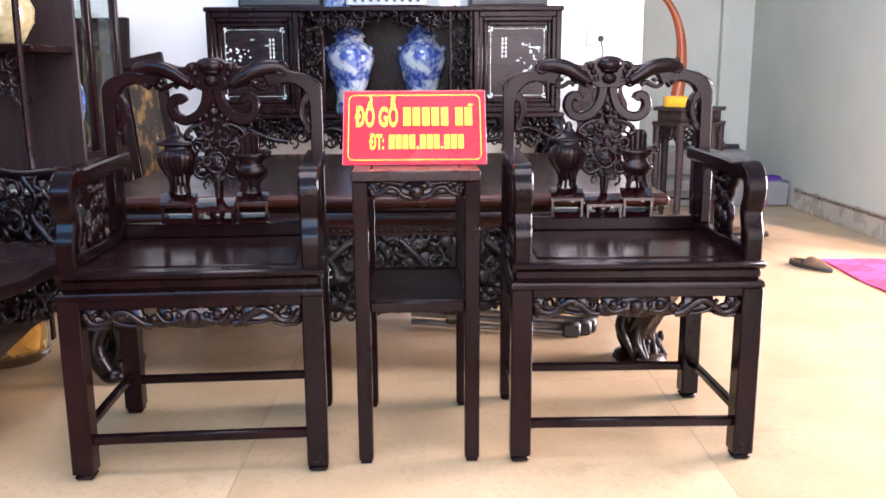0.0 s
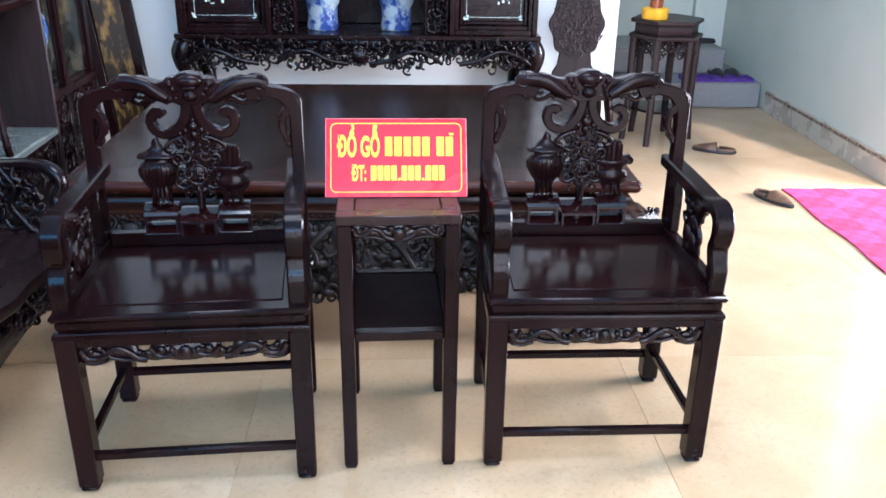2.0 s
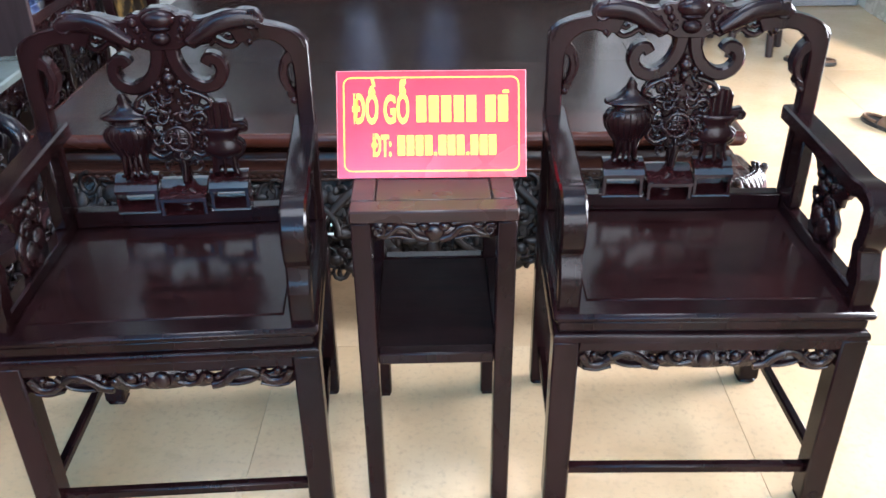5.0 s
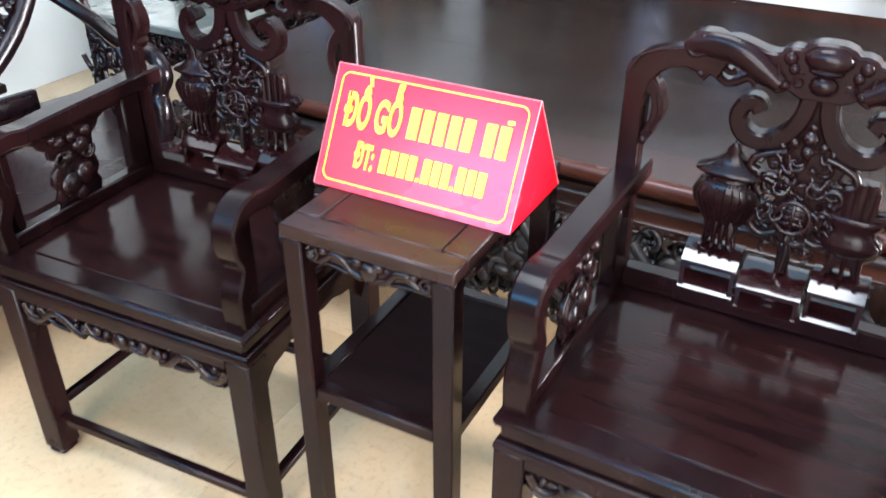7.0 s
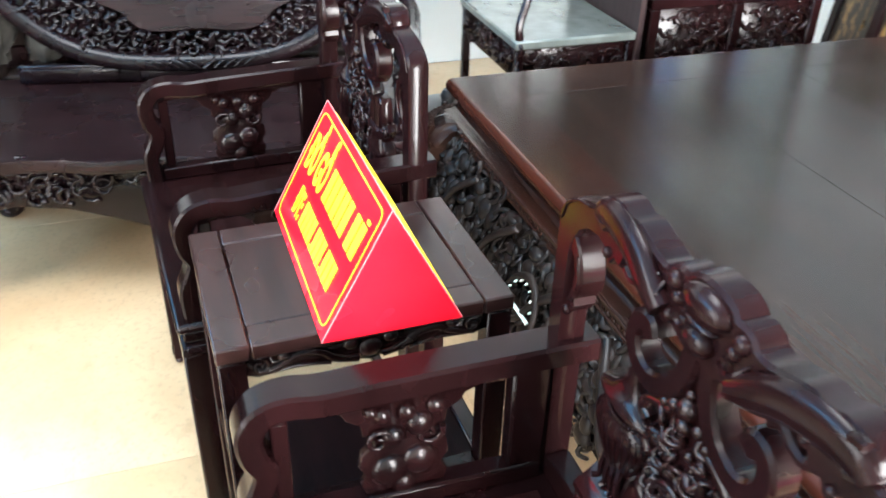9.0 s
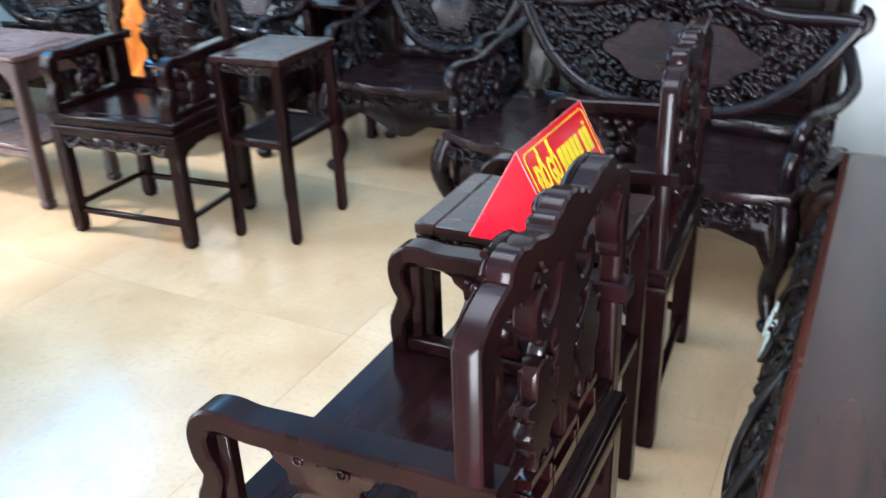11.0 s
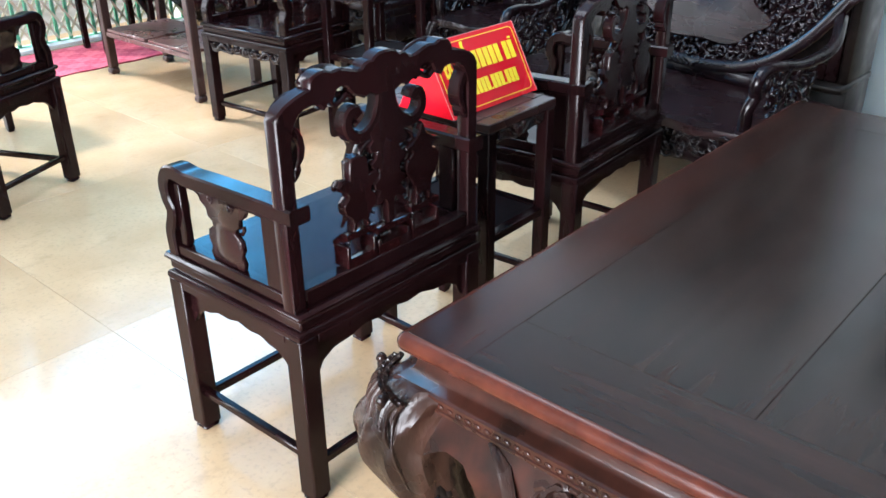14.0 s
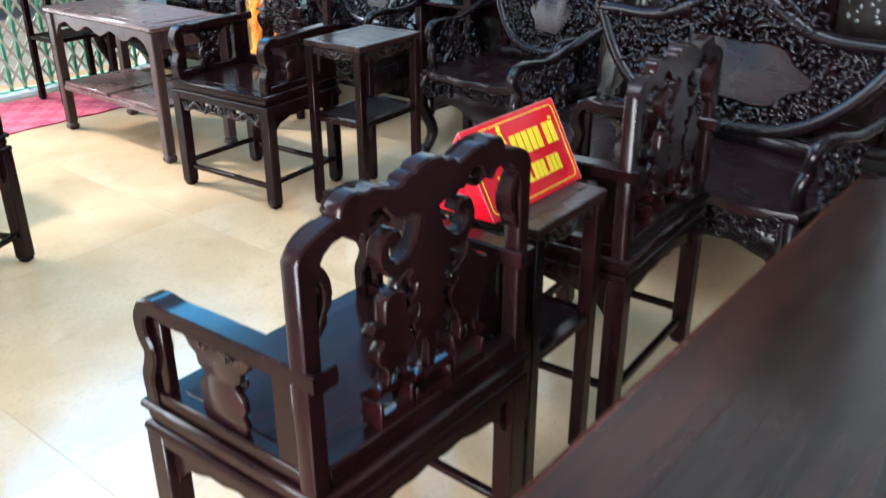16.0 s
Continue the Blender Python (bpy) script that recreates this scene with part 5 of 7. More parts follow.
def frame_door(sb, x0, x1, z0, z1, flip, seed):
    bm = bmesh.new()
    block(bm, x0 + 0.001, x1 - 0.001, 0.0305, 0.034, z0 + 0.001, z1 - 0.001, c=0.001)
    door = part("door", fix(bm), SIDE_WOOD, sb, "moulded panel door with shell inlay")
    for k, (w, y) in enumerate(((0.03, 0.0), (0.024, 0.006), (0.02, 0.012))):
        o = k * 0.027
        for box in ((x0 + o, x0 + o + w, z0 + o, z1 - o), (x1 - o - w, x1 - o, z0 + o, z1 - o), (x0 + o + w, x1 - o - w, z0 + o, z0 + o + w), (x0 + o + w, x1 - o - w, z1 - o - w, z1 - o)):
            bm = bmesh.new()
            block(bm, box[0], box[1], y - 0.012, y + 0.018, box[2], box[3], c=0.005)
            part("moulding", fix(bm), SIDE_WOOD, door)
    bm = bmesh.new()
    block(bm, x0 + 0.074, x1 - 0.074, 0.018, 0.03, z0 + 0.074, z1 - 0.074, c=0.002)
    part("panel", fix(bm), SOFA_TOP, door)
    bm = bmesh.new()
    rnd = random.Random(seed)
    a, b, c, d = x0 + 0.09, x1 - 0.09, z0 + 0.09, z1 - 0.09
    for q in ((a, b, c, c + 0.002), (a, b, d, d + 0.002), (a, a + 0.002, c, d), (b, b + 0.002, c, d)):
        block(bm, q[0], q[1], 0.0163, 0.0178, q[2], q[3], c=0.0003)
    for x, z in ((a, c), (a, d), (b, c), (b, d)):
        for i in range(5):
            ball(bm, (x + rnd.uniform(-0.012, 0.012), 0.017, z + rnd.uniform(-0.012, 0.012)), 0.006, 0.0012, 0.005, 6, 4)
    base = b - 0.05 if flip else a + 0.05
    for i in range(30):
        f = rnd.random()
        x = base + rnd.gauss(0, 0.035) + (-0.06 if flip else 0.06) * (1 - f) * rnd.random()
        z = c + 0.07 + f * 0.2
        if a < x < b:
            ball(bm, (x, 0.017, min(z, d - 0.01)), rnd.uniform(0.003, 0.009), 0.0012, rnd.uniform(0.003, 0.009), 6, 4)
    tx = (a + 0.06) if flip else (b - 0.07)
    for col in range(2):
        for i in range(5):
            block(bm, tx + col * 0.018, tx + col * 0.018 + 0.009, 0.0163, 0.0178, d - 0.06 - i * 0.022, d - 0.045 - i * 0.022, c=0.0003)
    for i in range(6):
        x, z = rnd.uniform(a + 0.03, b - 0.03), rnd.uniform(c + 0.04, d - 0.04)
        block(bm, x, x + 0.02, 0.0163, 0.0178, z, z + 0.005, c=0.0003)
    tagged(part("inlay", fix(bm), PEARL, door, "mother-of-pearl flowers, birds and verse marks"), kind="stuff")


def sideboard():
    x0, x1, n0, n1 = -0.942, 0.942, -0.452, 0.471
    sb = thing("sideboard", pose(-0.2145, 2.65, 0), "dark carved sideboard with shell-inlaid doors and open middle", "sideboard")
    Z0, Z1, D = 0.745, 1.327, 0.44
    boards = [("base_board", (x0 - 0.02, x1 + 0.02, -0.015, D, Z0, Z0 + 0.025)), ("top_board", (x0 - 0.008, x1 + 0.008, -0.01, D, Z1 - 0.025, Z1))]
    boards += [("upright", (x, x + 0.02, 0.02, D, Z0 + 0.0255, Z1 - 0.0255)) for x in (x0, n0, n1 - 0.02, x1 - 0.02)]
    boards += [("back_board", (a + 0.021, b - 0.021, D - 0.02, D, Z0 + 0.0255, Z1 - 0.0255)) for a, b in ((x0, n0), (n1, x1), (n0, n1))]
    boards += [("niche_post", (x, x + 0.02, 0.01, 0.03, Z0 + 0.0255, Z1 - 0.0255)) for x in (n0 + 0.11, n1 - 0.13)]
    for name, box in boards:
        bm = bmesh.new()
        block(bm, *box, c=0.005)
        part(name, fix(bm), SIDE_WOOD, sb)
    frame_door(sb, x0 + 0.003, n0 - 0.002, Z0 + 0.027, Z1 - 0.027, False, 3)
    frame_door(sb, n1 + 0.002, x1 - 0.003, Z0 + 0.027, Z1 - 0.027, True, 4)
    bm = bmesh.new()
    carving(bm, lambda x, z: z > 1.24 + 0.03 * math.cos(x * 14), n0 + 0.03, n1 - 0.03, 1.16, 1.295, 0.012, 0.02, 0.028, 21, 0.008)
    for s in (n0 + 0.06, n1 - 0.06):
        carving(bm, lambda x, z: True, s - 0.03, s + 0.03, 0.79, 1.2, 0.012, 0.02, 0.028, 22, 0.008)
    tagged(part("niche_fretwork", fix(bm), SOFA_WOOD, sb, "carved fretwork round the open niche"), kind="stuff")
    bm = bmesh.new()

    def low(x):
        return 0.585 + 0.035 * math.cos(x * 6.7) * math.cos(x * 6.7)

    carving(bm, lambda x, z: low(x) < z, x0 + 0.03, x1 - 0.03, 0.58, 0.735, 0.0, 0.03, 0.03, 31, 0.009)
    block(bm, x0, x1, 0.01, 0.03, 0.7, 0.7445, c=0.004)
    for s in (-1, 1):
        for c in (0.28, 0.75):
            tube(bm, curve([(s * (c - 0.22), -0.01, 0.62), (s * (c - 0.12), -0.02, 0.64), (s * c, -0.022, 0.69), (s * (c + 0.1), -0.02, 0.66), (s * (c + 0.16), -0.01, 0.62)], 5), 0.014, 0.01, 7)
    for i in range(12):
        a = i * math.pi / 6
        ball(bm, (0.05 * math.cos(a), -0.01, 0.655 + 0.04 * math.sin(a)), 0.012, 0.01, 0.01, 7, 4)
    plate(bm, [(0.05 * math.cos(a), 0.655 + 0.042 * math.sin(a)) for a in (i * 0.3927 for i in range(16))], -0.014, 0.01)
    tagged(part("carved_apron", fix(bm), SOFA_WOOD, sb, "deep apron carved with branches and bats"), kind="stuff")
    bm = bmesh.new()
    block(bm, x0, x1, 0.033, 0.045, 0.66, 0.7445, c=0.003)
    part("rail", fix(bm), SIDE_WOOD, sb)
    for s in (-1, 1):
        for y in (0.06, D - 0.06):
            bm = bmesh.new()
            x = s * 0.9
            sweep(bm, curve([(x, y, 0.742), (x + s * 0.035, y - 0.03 * (y < 0.2), 0.68), (x + s * 0.03, y - 0.02 * (y < 0.2), 0.6), (x - s * 0.01, y, 0.5), (x - s * 0.03, y, 0.2), (x - s * 0.01, y, 0.0)], 4), (1, 0, 0), (0.13, 0.07), (0.12, 0.07), 10)
            part("leg", fix(bm), SOFA_WOOD, sb, "bulging cabriole leg")
    return sb


sideboard()


def jar_vase(x, y, z, label):
    v = thing("vase", pose(x, y, z), label, "vase", "blue and white vases")
    bm = bmesh.new()
    lathe(bm, [(0.082, 0), (0.088, 0.012), (0.08, 0.06), (0.085, 0.12), (0.112, 0.2), (0.134, 0.27), (0.136, 0.31), (0.116, 0.355), (0.082, 0.38), (0.076, 0.4), (0.078, 0.405)], segs=32)
    part("body", fix(bm), PORCELAIN, v)
    bm = bmesh.new()
    lathe(bm, [(0.09, 0.4055), (0.092, 0.412), (0.075, 0.43), (0.05, 0.462), (0.02, 0.478), (0.016, 0.495), (0.02, 0.505), (0.006, 0.515)], segs=28)
    part("lid", fix(bm), PORCELAIN, v)
    for s in (-1, 1):
        bm = bmesh.new()
        ball(bm, (s * 0.118, -0.05, 0.345), 0.016, 0.016, 0.014)
        part("lug", fix(bm), PORCELAIN, v)


jar_vase(-0.42, 2.86, 0.7705, "lidded blue and white porcelain vase in the sideboard")
jar_vase(-0.02, 2.86, 0.7705, "lidded blue and white porcelain vase in the sideboard")


def speaker(x0, x1, label):
    sp = thing("loudspeaker", pose((x0 + x1) / 2, 2.86, 1.327), label, "loudspeaker", "loudspeakers")
    w = (x1 - x0) / 2
    bm = bmesh.new()
    block(bm, -w, w, -0.12, 0.14, 0, 0.26, c=0.008)
    part("cabinet", fix(bm), BLACK, sp)
    bm = bmesh.new()
    block(bm, -w + 0.01, w - 0.01, -0.13, -0.1205, 0.012, 0.25, c=0.004)
    part("grille", fix(bm), BLACK, sp)


speaker(-1.0, -0.55, "black loudspeaker lying on the sideboard")
speaker(0.24, 0.66, "black loudspeaker lying on the sideboard")
amp = thing("amplifier", pose(-0.2, 2.86, 1.327), "silver grey amplifier with knobs on the sideboard", "amplifier")
bm = bmesh.new()
block(bm, -0.21, 0.21, -0.15, 0.14, 0.012, 0.12, c=0.004)
part("case", fix(bm), BLACK, amp)
bm = bmesh.new()
block(bm, -0.212, 0.212, -0.162, -0.1505, 0.01, 0.122, c=0.003)
part("front_plate", fix(bm), SILVER_PANEL, amp)
for i in range(9):
    bm = bmesh.new()
    lathe(bm, [(0.01, 0), (0.01, 0.01), (0.008, 0.014)], (-0.17 + i * 0.042, -0.1625, 0.035), 10, turn=Matrix.Rotation(radians(90), 3, "X"))
    part("knob", fix(bm), BLACK, amp)
for x in (-0.18, 0.18):
    bm = bmesh.new()
    block(bm, x - 0.015, x + 0.015, -0.13, -0.1, 0, 0.0118, c=0.002)
    part("foot", fix(bm), BLACK, amp)
for x, mat, lab in ((-0.48, PORCELAIN, "small blue and white box on the sideboard"), (0.13, SOCKET, "small white plastic box on the sideboard")):
    bm = bmesh.new()
    block(bm, x - 0.055, x + 0.055, 2.72, 2.8, 1.327, 1.4, c=0.006)
    solid("small_box", fix(bm), mat, lab, "box")

# ---- carved sofas along the left wall ----


def carved_sofa(name, m, w, label, category, group, seed, mx=0.0):
    so = thing(name, m, label, category, group)
    h, D, S = w / 2, 0.62, 0.455
    bm = bmesh.new()
    front = [(-(h - 0.05) + 2 * (h - 0.05) * i / 14, -0.0 + 0.05 * (abs(i - 7) / 7) ** 2 + 0.012 * math.cos(i * 1.8)) for i in range(15)]
    plate(bm, front + [(h - 0.03, D), (-h + 0.03, D)], S - 0.035, S, 0.008, lay=True)
    part("seat", fix(bm), SOFA_TOP, so, "polished serpentine seat board")
    bm = bmesh.new()
    carving(bm, lambda x, z: z > 0.345 + 0.03 * math.cos(x * 9), -h + 0.08, h - 0.08, 0.32, S - 0.04, 0.05, 0.02, 0.03, seed, 0.009)
    block(bm, -h + 0.05, h - 0.05, 0.058, 0.085, 0.37, S - 0.0355, c=0.006)
    block(bm, -h + 0.05, -h + 0.08, 0.0855, D - 0.03, 0.37, S - 0.0355, c=0.006)
    block(bm, h - 0.08, h - 0.05, 0.0855, D - 0.03, 0.37, S - 0.0355, c=0.006)
    tagged(part("carved_apron", fix(bm), SOFA_WOOD, so, "carved apron under the seat"), kind="stuff")
    for sx in (-1, 1):
        for y, sy in ((0.07, -1), (D - 0.06, 1)):
            bm = bmesh.new()
            x = sx * (h - 0.07)
            sweep(bm, curve([(x, y, S - 0.036), (x + sx * 0.02, y + sy * 0.03, 0.34), (x + sx * 0.015, y + sy * 0.02, 0.26), (x - sx * 0.02, y - sy * 0.02, 0.14), (x - sx * 0.01, y - sy * 0.005, 0.06), (x + sx * 0.01, y + sy * 0.015, 0.02)], 4), (1, 0, 0), (0.085, 0.045), (0.085, 0.05), 8)
            ball(bm, (x + sx * 0.01, y + sy * 0.02, 0.026), 0.04, 0.045, 0.026, 9, 5)
            tube(bm, spiral(x, y + sy * 0.045, 0.36, 0.03, 1.2, 0.5, sx, 10), 0.008, 0.005, 5)
            part("leg", fix(bm), SOFA_WOOD, so, "cabriole leg with a claw foot")
    # Boards added to fill the dark under the seat, where shade falls.
    for name, box in (("back_skirt", (-h + 0.09, h - 0.09, D - 0.075, D - 0.055, 0.1, S - 0.0365)), ("side_skirt", (-h + 0.052, -h + 0.07, 0.11, D - 0.1, 0.22, 0.3695)), ("side_skirt", (h - 0.07, h - 0.052, 0.11, D - 0.1, 0.3 if w > 1.3 else 0.22, 0.3695))):
        bm = bmesh.new()
        block(bm, *box, c=0.004)
        part(name, fix(bm), SOFA_WOOD, so)
    # Added front board, standing in for shade below the carved apron.
    bm = bmesh.new()
    q = h - 0.1
    cutout(bm, both_sides([(0, 0.3695), (q, 0.3695), (q, 0.2), (q - 0.04, 0.27), (q * 0.72, 0.3), (q * 0.5, 0.285), (q * 0.3, 0.25), (q * 0.14, 0.215), (0, 0.205)]), 0.07, 0.084, 0.003)
    part("front_shade_board", fix(bm), SOFA_WOOD, so, "scalloped board added to darken under the seat")
    b = h - 0.06

    def lower(x):
        return 0.515 + 0.34 * min(1, abs(x) / b) ** 3.2

    def upper(x):
        u = min(1, abs(x) / b)
        return 0.865 + 0.16 * (1 - u) ** 1.3 - 0.05 * math.sin(u * math.pi) ** 2

    Y = D - 0.05
    lean = 0.22
    bm = bmesh.new()
    pts = [(b * (-1 + 2 * i / 12), Y, lower(b * (-1 + 2 * i / 12))) for i in range(13)]
    sweep(bm, curve(pts, 3), (0, 1, 0), 0.052, 0.056, 12)
    for sd in (-1, 1):
        for k in range(5):
            x = mx + sd * (0.03 + 0.03 * k)
            tube(bm, curve([(x - sd * 0.02, Y - 0.028, lower(x) - 0.012), (x, Y - 0.036, lower(x) + 0.006), (x + sd * 0.016, Y - 0.03, lower(x) + 0.012)], 3), 0.008 - 0.001 * k, 0.003, 6)
    for s in (-1, 1):
        pts = [(s * b * i / 8, Y, upper(b * i / 8)) for i in range(9)]
        sweep(bm, curve(pts, 3), (0, 1, 0), 0.056, (0.064, 0.044), 12)
        tube(bm, spiral(s * (b - 0.01), Y - 0.01, 0.865, 0.045, 1.5, 1.57, -s, 16), 0.017, 0.009, 7)
    for v in bm.verts:
        v.co.y += (v.co.z - 0.5) * lean
    part("back_frame", fix(bm), SOFA_WOOD, so, "boat-shaped scrolled back frame")
    mw, mh, cz = 0.29 if w > 1.3 else 0.235 if w > 1 else 0.12, 0.115, 0.715
    bm = bmesh.new()
    carving(bm, lambda x, z: lower(x) + 0.005 < z < upper(x) - 0.005 and ((x - mx) / (mw + 0.01)) ** 2 + ((z - cz) / (mh + 0.01)) ** 2 > 1, -b, b, 0.52, 1.03, Y, 0.026, 0.025, seed + 1, 0.0098)
    for i in range(36):
        a = i * math.pi / 18
        k = 1 + 0.08 * math.cos(a * 6)
        ball(bm, (mx + mw * 1.06 * k * math.cos(a), Y - 0.014, cz + mh * 1.08 * k * math.sin(a)), 0.011, 0.011, 0.011, 6, 4)
    for v in bm.verts:
        v.co.y += (v.co.z - 0.5) * lean
    tagged(part("pierced_back", fix(bm), SOFA_WOOD, so, "dense pierced carving of leaves and tendrils"), kind="stuff")
    bm = bmesh.new()
    plate(bm, [(mx + mw * (1 + 0.08 * math.cos(6 * a)) * math.cos(a), cz + mh * (1 + 0.08 * math.cos(6 * a)) * math.sin(a)) for a in (i * math.pi / 24 for i in range(48))], Y - 0.01, Y + 0.012, 0.006)
    for v in bm.verts:
        v.co.y += (v.co.z - 0.5) * lean
    part("back_medallion", fix(bm), SOFA_TOP, so, "plain polished cloud-shaped medallion")
    bm = bmesh.new()
    cw = 0.5 * b
    carving(bm, lambda x, z: z < 1.11 - 0.15 * (abs(x) / cw) ** 1.2, -cw, cw, upper(cw) + 0.02, 1.11, Y - 0.005, 0.04, 0.024, seed + 2, 0.0105)
    for i in range(9):
        a = math.pi * (0.12 + 0.76 * i / 8)
        tube(bm, curve([(0.1 * math.cos(a), Y - 0.016, cz + mh + 0.02 + 0.05 * math.sin(a)), (0.12 * math.cos(a), Y - 0.03, cz + mh + 0.03 + 0.07 * math.sin(a)), (0.145 * math.cos(a), Y - 0.022, cz + mh + 0.03 + 0.085 * math.sin(a))], 3), 0.012, 0.008, 8)
    cutout(bm, both_sides([(0, 1.1), (0.05, 1.09), (0.1, 1.07), (cw * 0.6, 1.03), (cw * 0.85, 0.97), (cw, upper(cw) + 0.01), (cw, upper(cw) - 0.01), (cw / 2, upper(cw / 2)), (0, upper(0))]), Y - 0.004, Y + 0.012, 0.003)
    for s in (-1, 1):
        tube(bm, curve([(s * 0.02, Y - 0.01, 1.07), (s * 0.07, Y - 0.025, 1.05), (s * 0.13, Y - 0.02, 1.015), (s * cw, Y - 0.01, upper(cw) + 0.02)], 4), 0.02, 0.01, 7)
        for k in range(7):
            x = s * cw * (0.12 + 0.13 * k)
            z = 1.1 - 0.13 * (abs(x) / cw) ** 1.5
            tube(bm, curve([(x, Y - 0.006, z - 0.03), (x + s * 0.01, Y - 0.02, z), (x + s * 0.026, Y - 0.012, z + 0.012), (x + s * 0.034, Y - 0.006, z - 0.006)], 3), 0.012, 0.005, 6)
    for v in bm.verts:
        v.co.y += (v.co.z - 0.5) * lean
    tagged(part("crest", fix(bm), SOFA_WOOD, so, "tall leafy crest"), kind="stuff")
    bm = bmesh.new()
    block(bm, -b * 0.8, b * 0.8, Y - 0.005, Y + 0.02, S + 0.0005, 0.515, c=0.005)
    for i in range(3):
        block(bm, -b * 0.78 + i * b * 0.55, -b * 0.78 + i * b * 0.55 + b * 0.45, Y - 0.012, Y - 0.0055, S + 0.012, 0.505, c=0.003)
    part("lower_panel", fix(bm), SOFA_WOOD, so)
    for s in (-1, 1):
        bm = bmesh.new()
        sweep(bm, curve([(s * (b - 0.02), Y + 0.06, 0.78), (s * (h - 0.02), Y - 0.08, 0.7), (s * (h - 0.03), 0.34, 0.665), (s * (h - 0.045), 0.2, 0.675), (s * (h - 0.055), 0.13, 0.665), (s * (h - 0.06), 0.1, 0.625), (s * (h - 0.07), 0.12, 0.58), (s * (h - 0.08), 0.1, 0.53), (s * (h - 0.085), 0.11, S + 0.001)], 4), (1, 0, 0), (0.05, 0.05), (0.036, 0.05), 8)
        part("armrest", fix(bm), SOFA_WOOD, so, "S-curved scrolled armrest")
        bm = bmesh.new()
        carving(bm, lambda y, z: True, 0.2, 0.45, S + 0.03, 0.63, 0, 0.02, 0.045, seed + 5, 0.01)
        tube(bm, curve([(0.22, 0, S + 0.004), (0.28, 0, 0.54), (0.26, 0, 0.6), (0.3, 0, 0.66)], 4), 0.016, 0.012, 7)
        for v in bm.verts:
            v.co = Vector((s * (h - 0.06) + v.co.y, v.co.x, v.co.z))
        tagged(part("arm_carving", fix(bm), SOFA_WOOD, so, "carved support under the armrest"), kind="stuff")
    return so


carved_sofa("sofa", pose(-1.06, -0.02, 0, 0, 0, 80), 1.39, "long black rosewood sofa with dense pierced carved back", "sofa", "carved sofas", 41, 0.04)
carved_sofa("sofa", pose(-1.62, -3.8, 0, 0, 0, 97), 1.12, "black rosewood sofa with pierced back near the gate", "sofa", "carved sofas", 51)
seat_one = carved_sofa("sofa_chair", pose(-1.72, -1.15, 0, 0, 0, 88), 0.9, "black rosewood single seat with shield-shaped carved back", "armchair", "carved single seats", 61)
copy_thing(seat_one, pose(-1.76, -2.38, 0, 0, 0, 90))
copy_thing(seat_one, pose(-2.08, -3.12, 0.02, 0, 0, 84))

# ---- tall cabinet with shell inlay behind the sofa ----


def inlay_cabinet():
    cb = thing("display_cabinet", pose(-1.88, 0.1, 0), "tall black cabinet with shell-inlaid doors behind the sofa", "cabinet")
    y0, y1, D = -0.68, 0.57, 0.3
    for name, b in (("base", (-D, -0.02, y0, y1, 0, 0.42)), ("ledge", (-D, 0.065, y0 - 0.02, y1 + 0.004, 0.4205, 0.45)), ("cornice", (-D, 0.01, y0 - 0.01, y1 + 0.01, 1.95, 2.0)), ("side", (-D, 0, y0, y0 + 0.04, 0.4505, 1.9495)), ("side", (-D, 0, y1 - 0.04, y1, 0.4505, 1.9495)), ("back", (-D, -D + 0.02, y0 + 0.041, y1 - 0.041, 0.4505, 1.9495))):
        bm = bmesh.new()
        block(bm, *b, c=0.005)
        part(name, fix(bm), BLACK_CARVED, cb)
    n = 4
    step = (y1 - y0 - 0.082) / n
    for i in range(n):
        a = y0 + 0.041 + i * step
        bm = bmesh.new()
        block(bm, -0.03, 0.0, a + 0.002, a + 0.052, 0.452, 1.948, c=0.004)
        block(bm, -0.03, 0.0, a + step - 0.052, a + step - 0.002, 0.452, 1.948, c=0.004)
        block(bm, -0.03, 0.0, a + 0.0525, a + step - 0.0525, 1.88, 1.948, c=0.004)
        block(bm, -0.03, 0.0, a + 0.0525, a + step - 0.0525, 0.452, 0.52, c=0.004)
        door = part("door", fix(bm), SIDE_WOOD, cb)
        bm = bmesh.new()
        block(bm, -0.024, -0.012, a + 0.053, a + step - 0.053, 0.521, 1.879, c=0.001)
        part("panel", fix(bm), BLACK_CARVED, door)
        bm = bmesh.new()
        rnd = random.Random(70 + i)
        for c in range(4):
            for r in range(3):
                y, z = a + 0.085 + c * 0.042 + rnd.uniform(-0.003, 0.003), 1.3 - r * 0.05
                for k in range(3):
                    p, q = y + rnd.uniform(-0.009, 0.009), z + rnd.uniform(-0.009, 0.009)
                    block(bm, -0.0125, -0.011, p - rnd.uniform(0.004, 0.011), p + rnd.uniform(0.004, 0.011), q - 0.003, q + rnd.uniform(0.003, 0.009), c=0.0004)
        for base in (a + 0.1, a + step - 0.1):
            tall = rnd.uniform(0.1, 0.2)
            for k in range(9):
                f = k / 8
                ball(bm, (-0.011, base + rnd.gauss(0, 0.018) * (1.2 - f), 0.9 + tall * f), 0.0014, rnd.uniform(0.004, 0.009) * (1.3 - f), rnd.uniform(0.006, 0.012), 7, 5)
        for k in range(5):
            y, z = a + step / 2 + rnd.uniform(-0.06, 0.06), rnd.uniform(1.0, 1.2)
            block(bm, -0.0125, -0.011, y, y + 0.012, z, z + 0.005, c=0.0004)
        tagged(part("inlay", fix(bm), INLAY, door, "dark shell figures of rocks, plants and verse marks"), kind="stuff")
    return cb


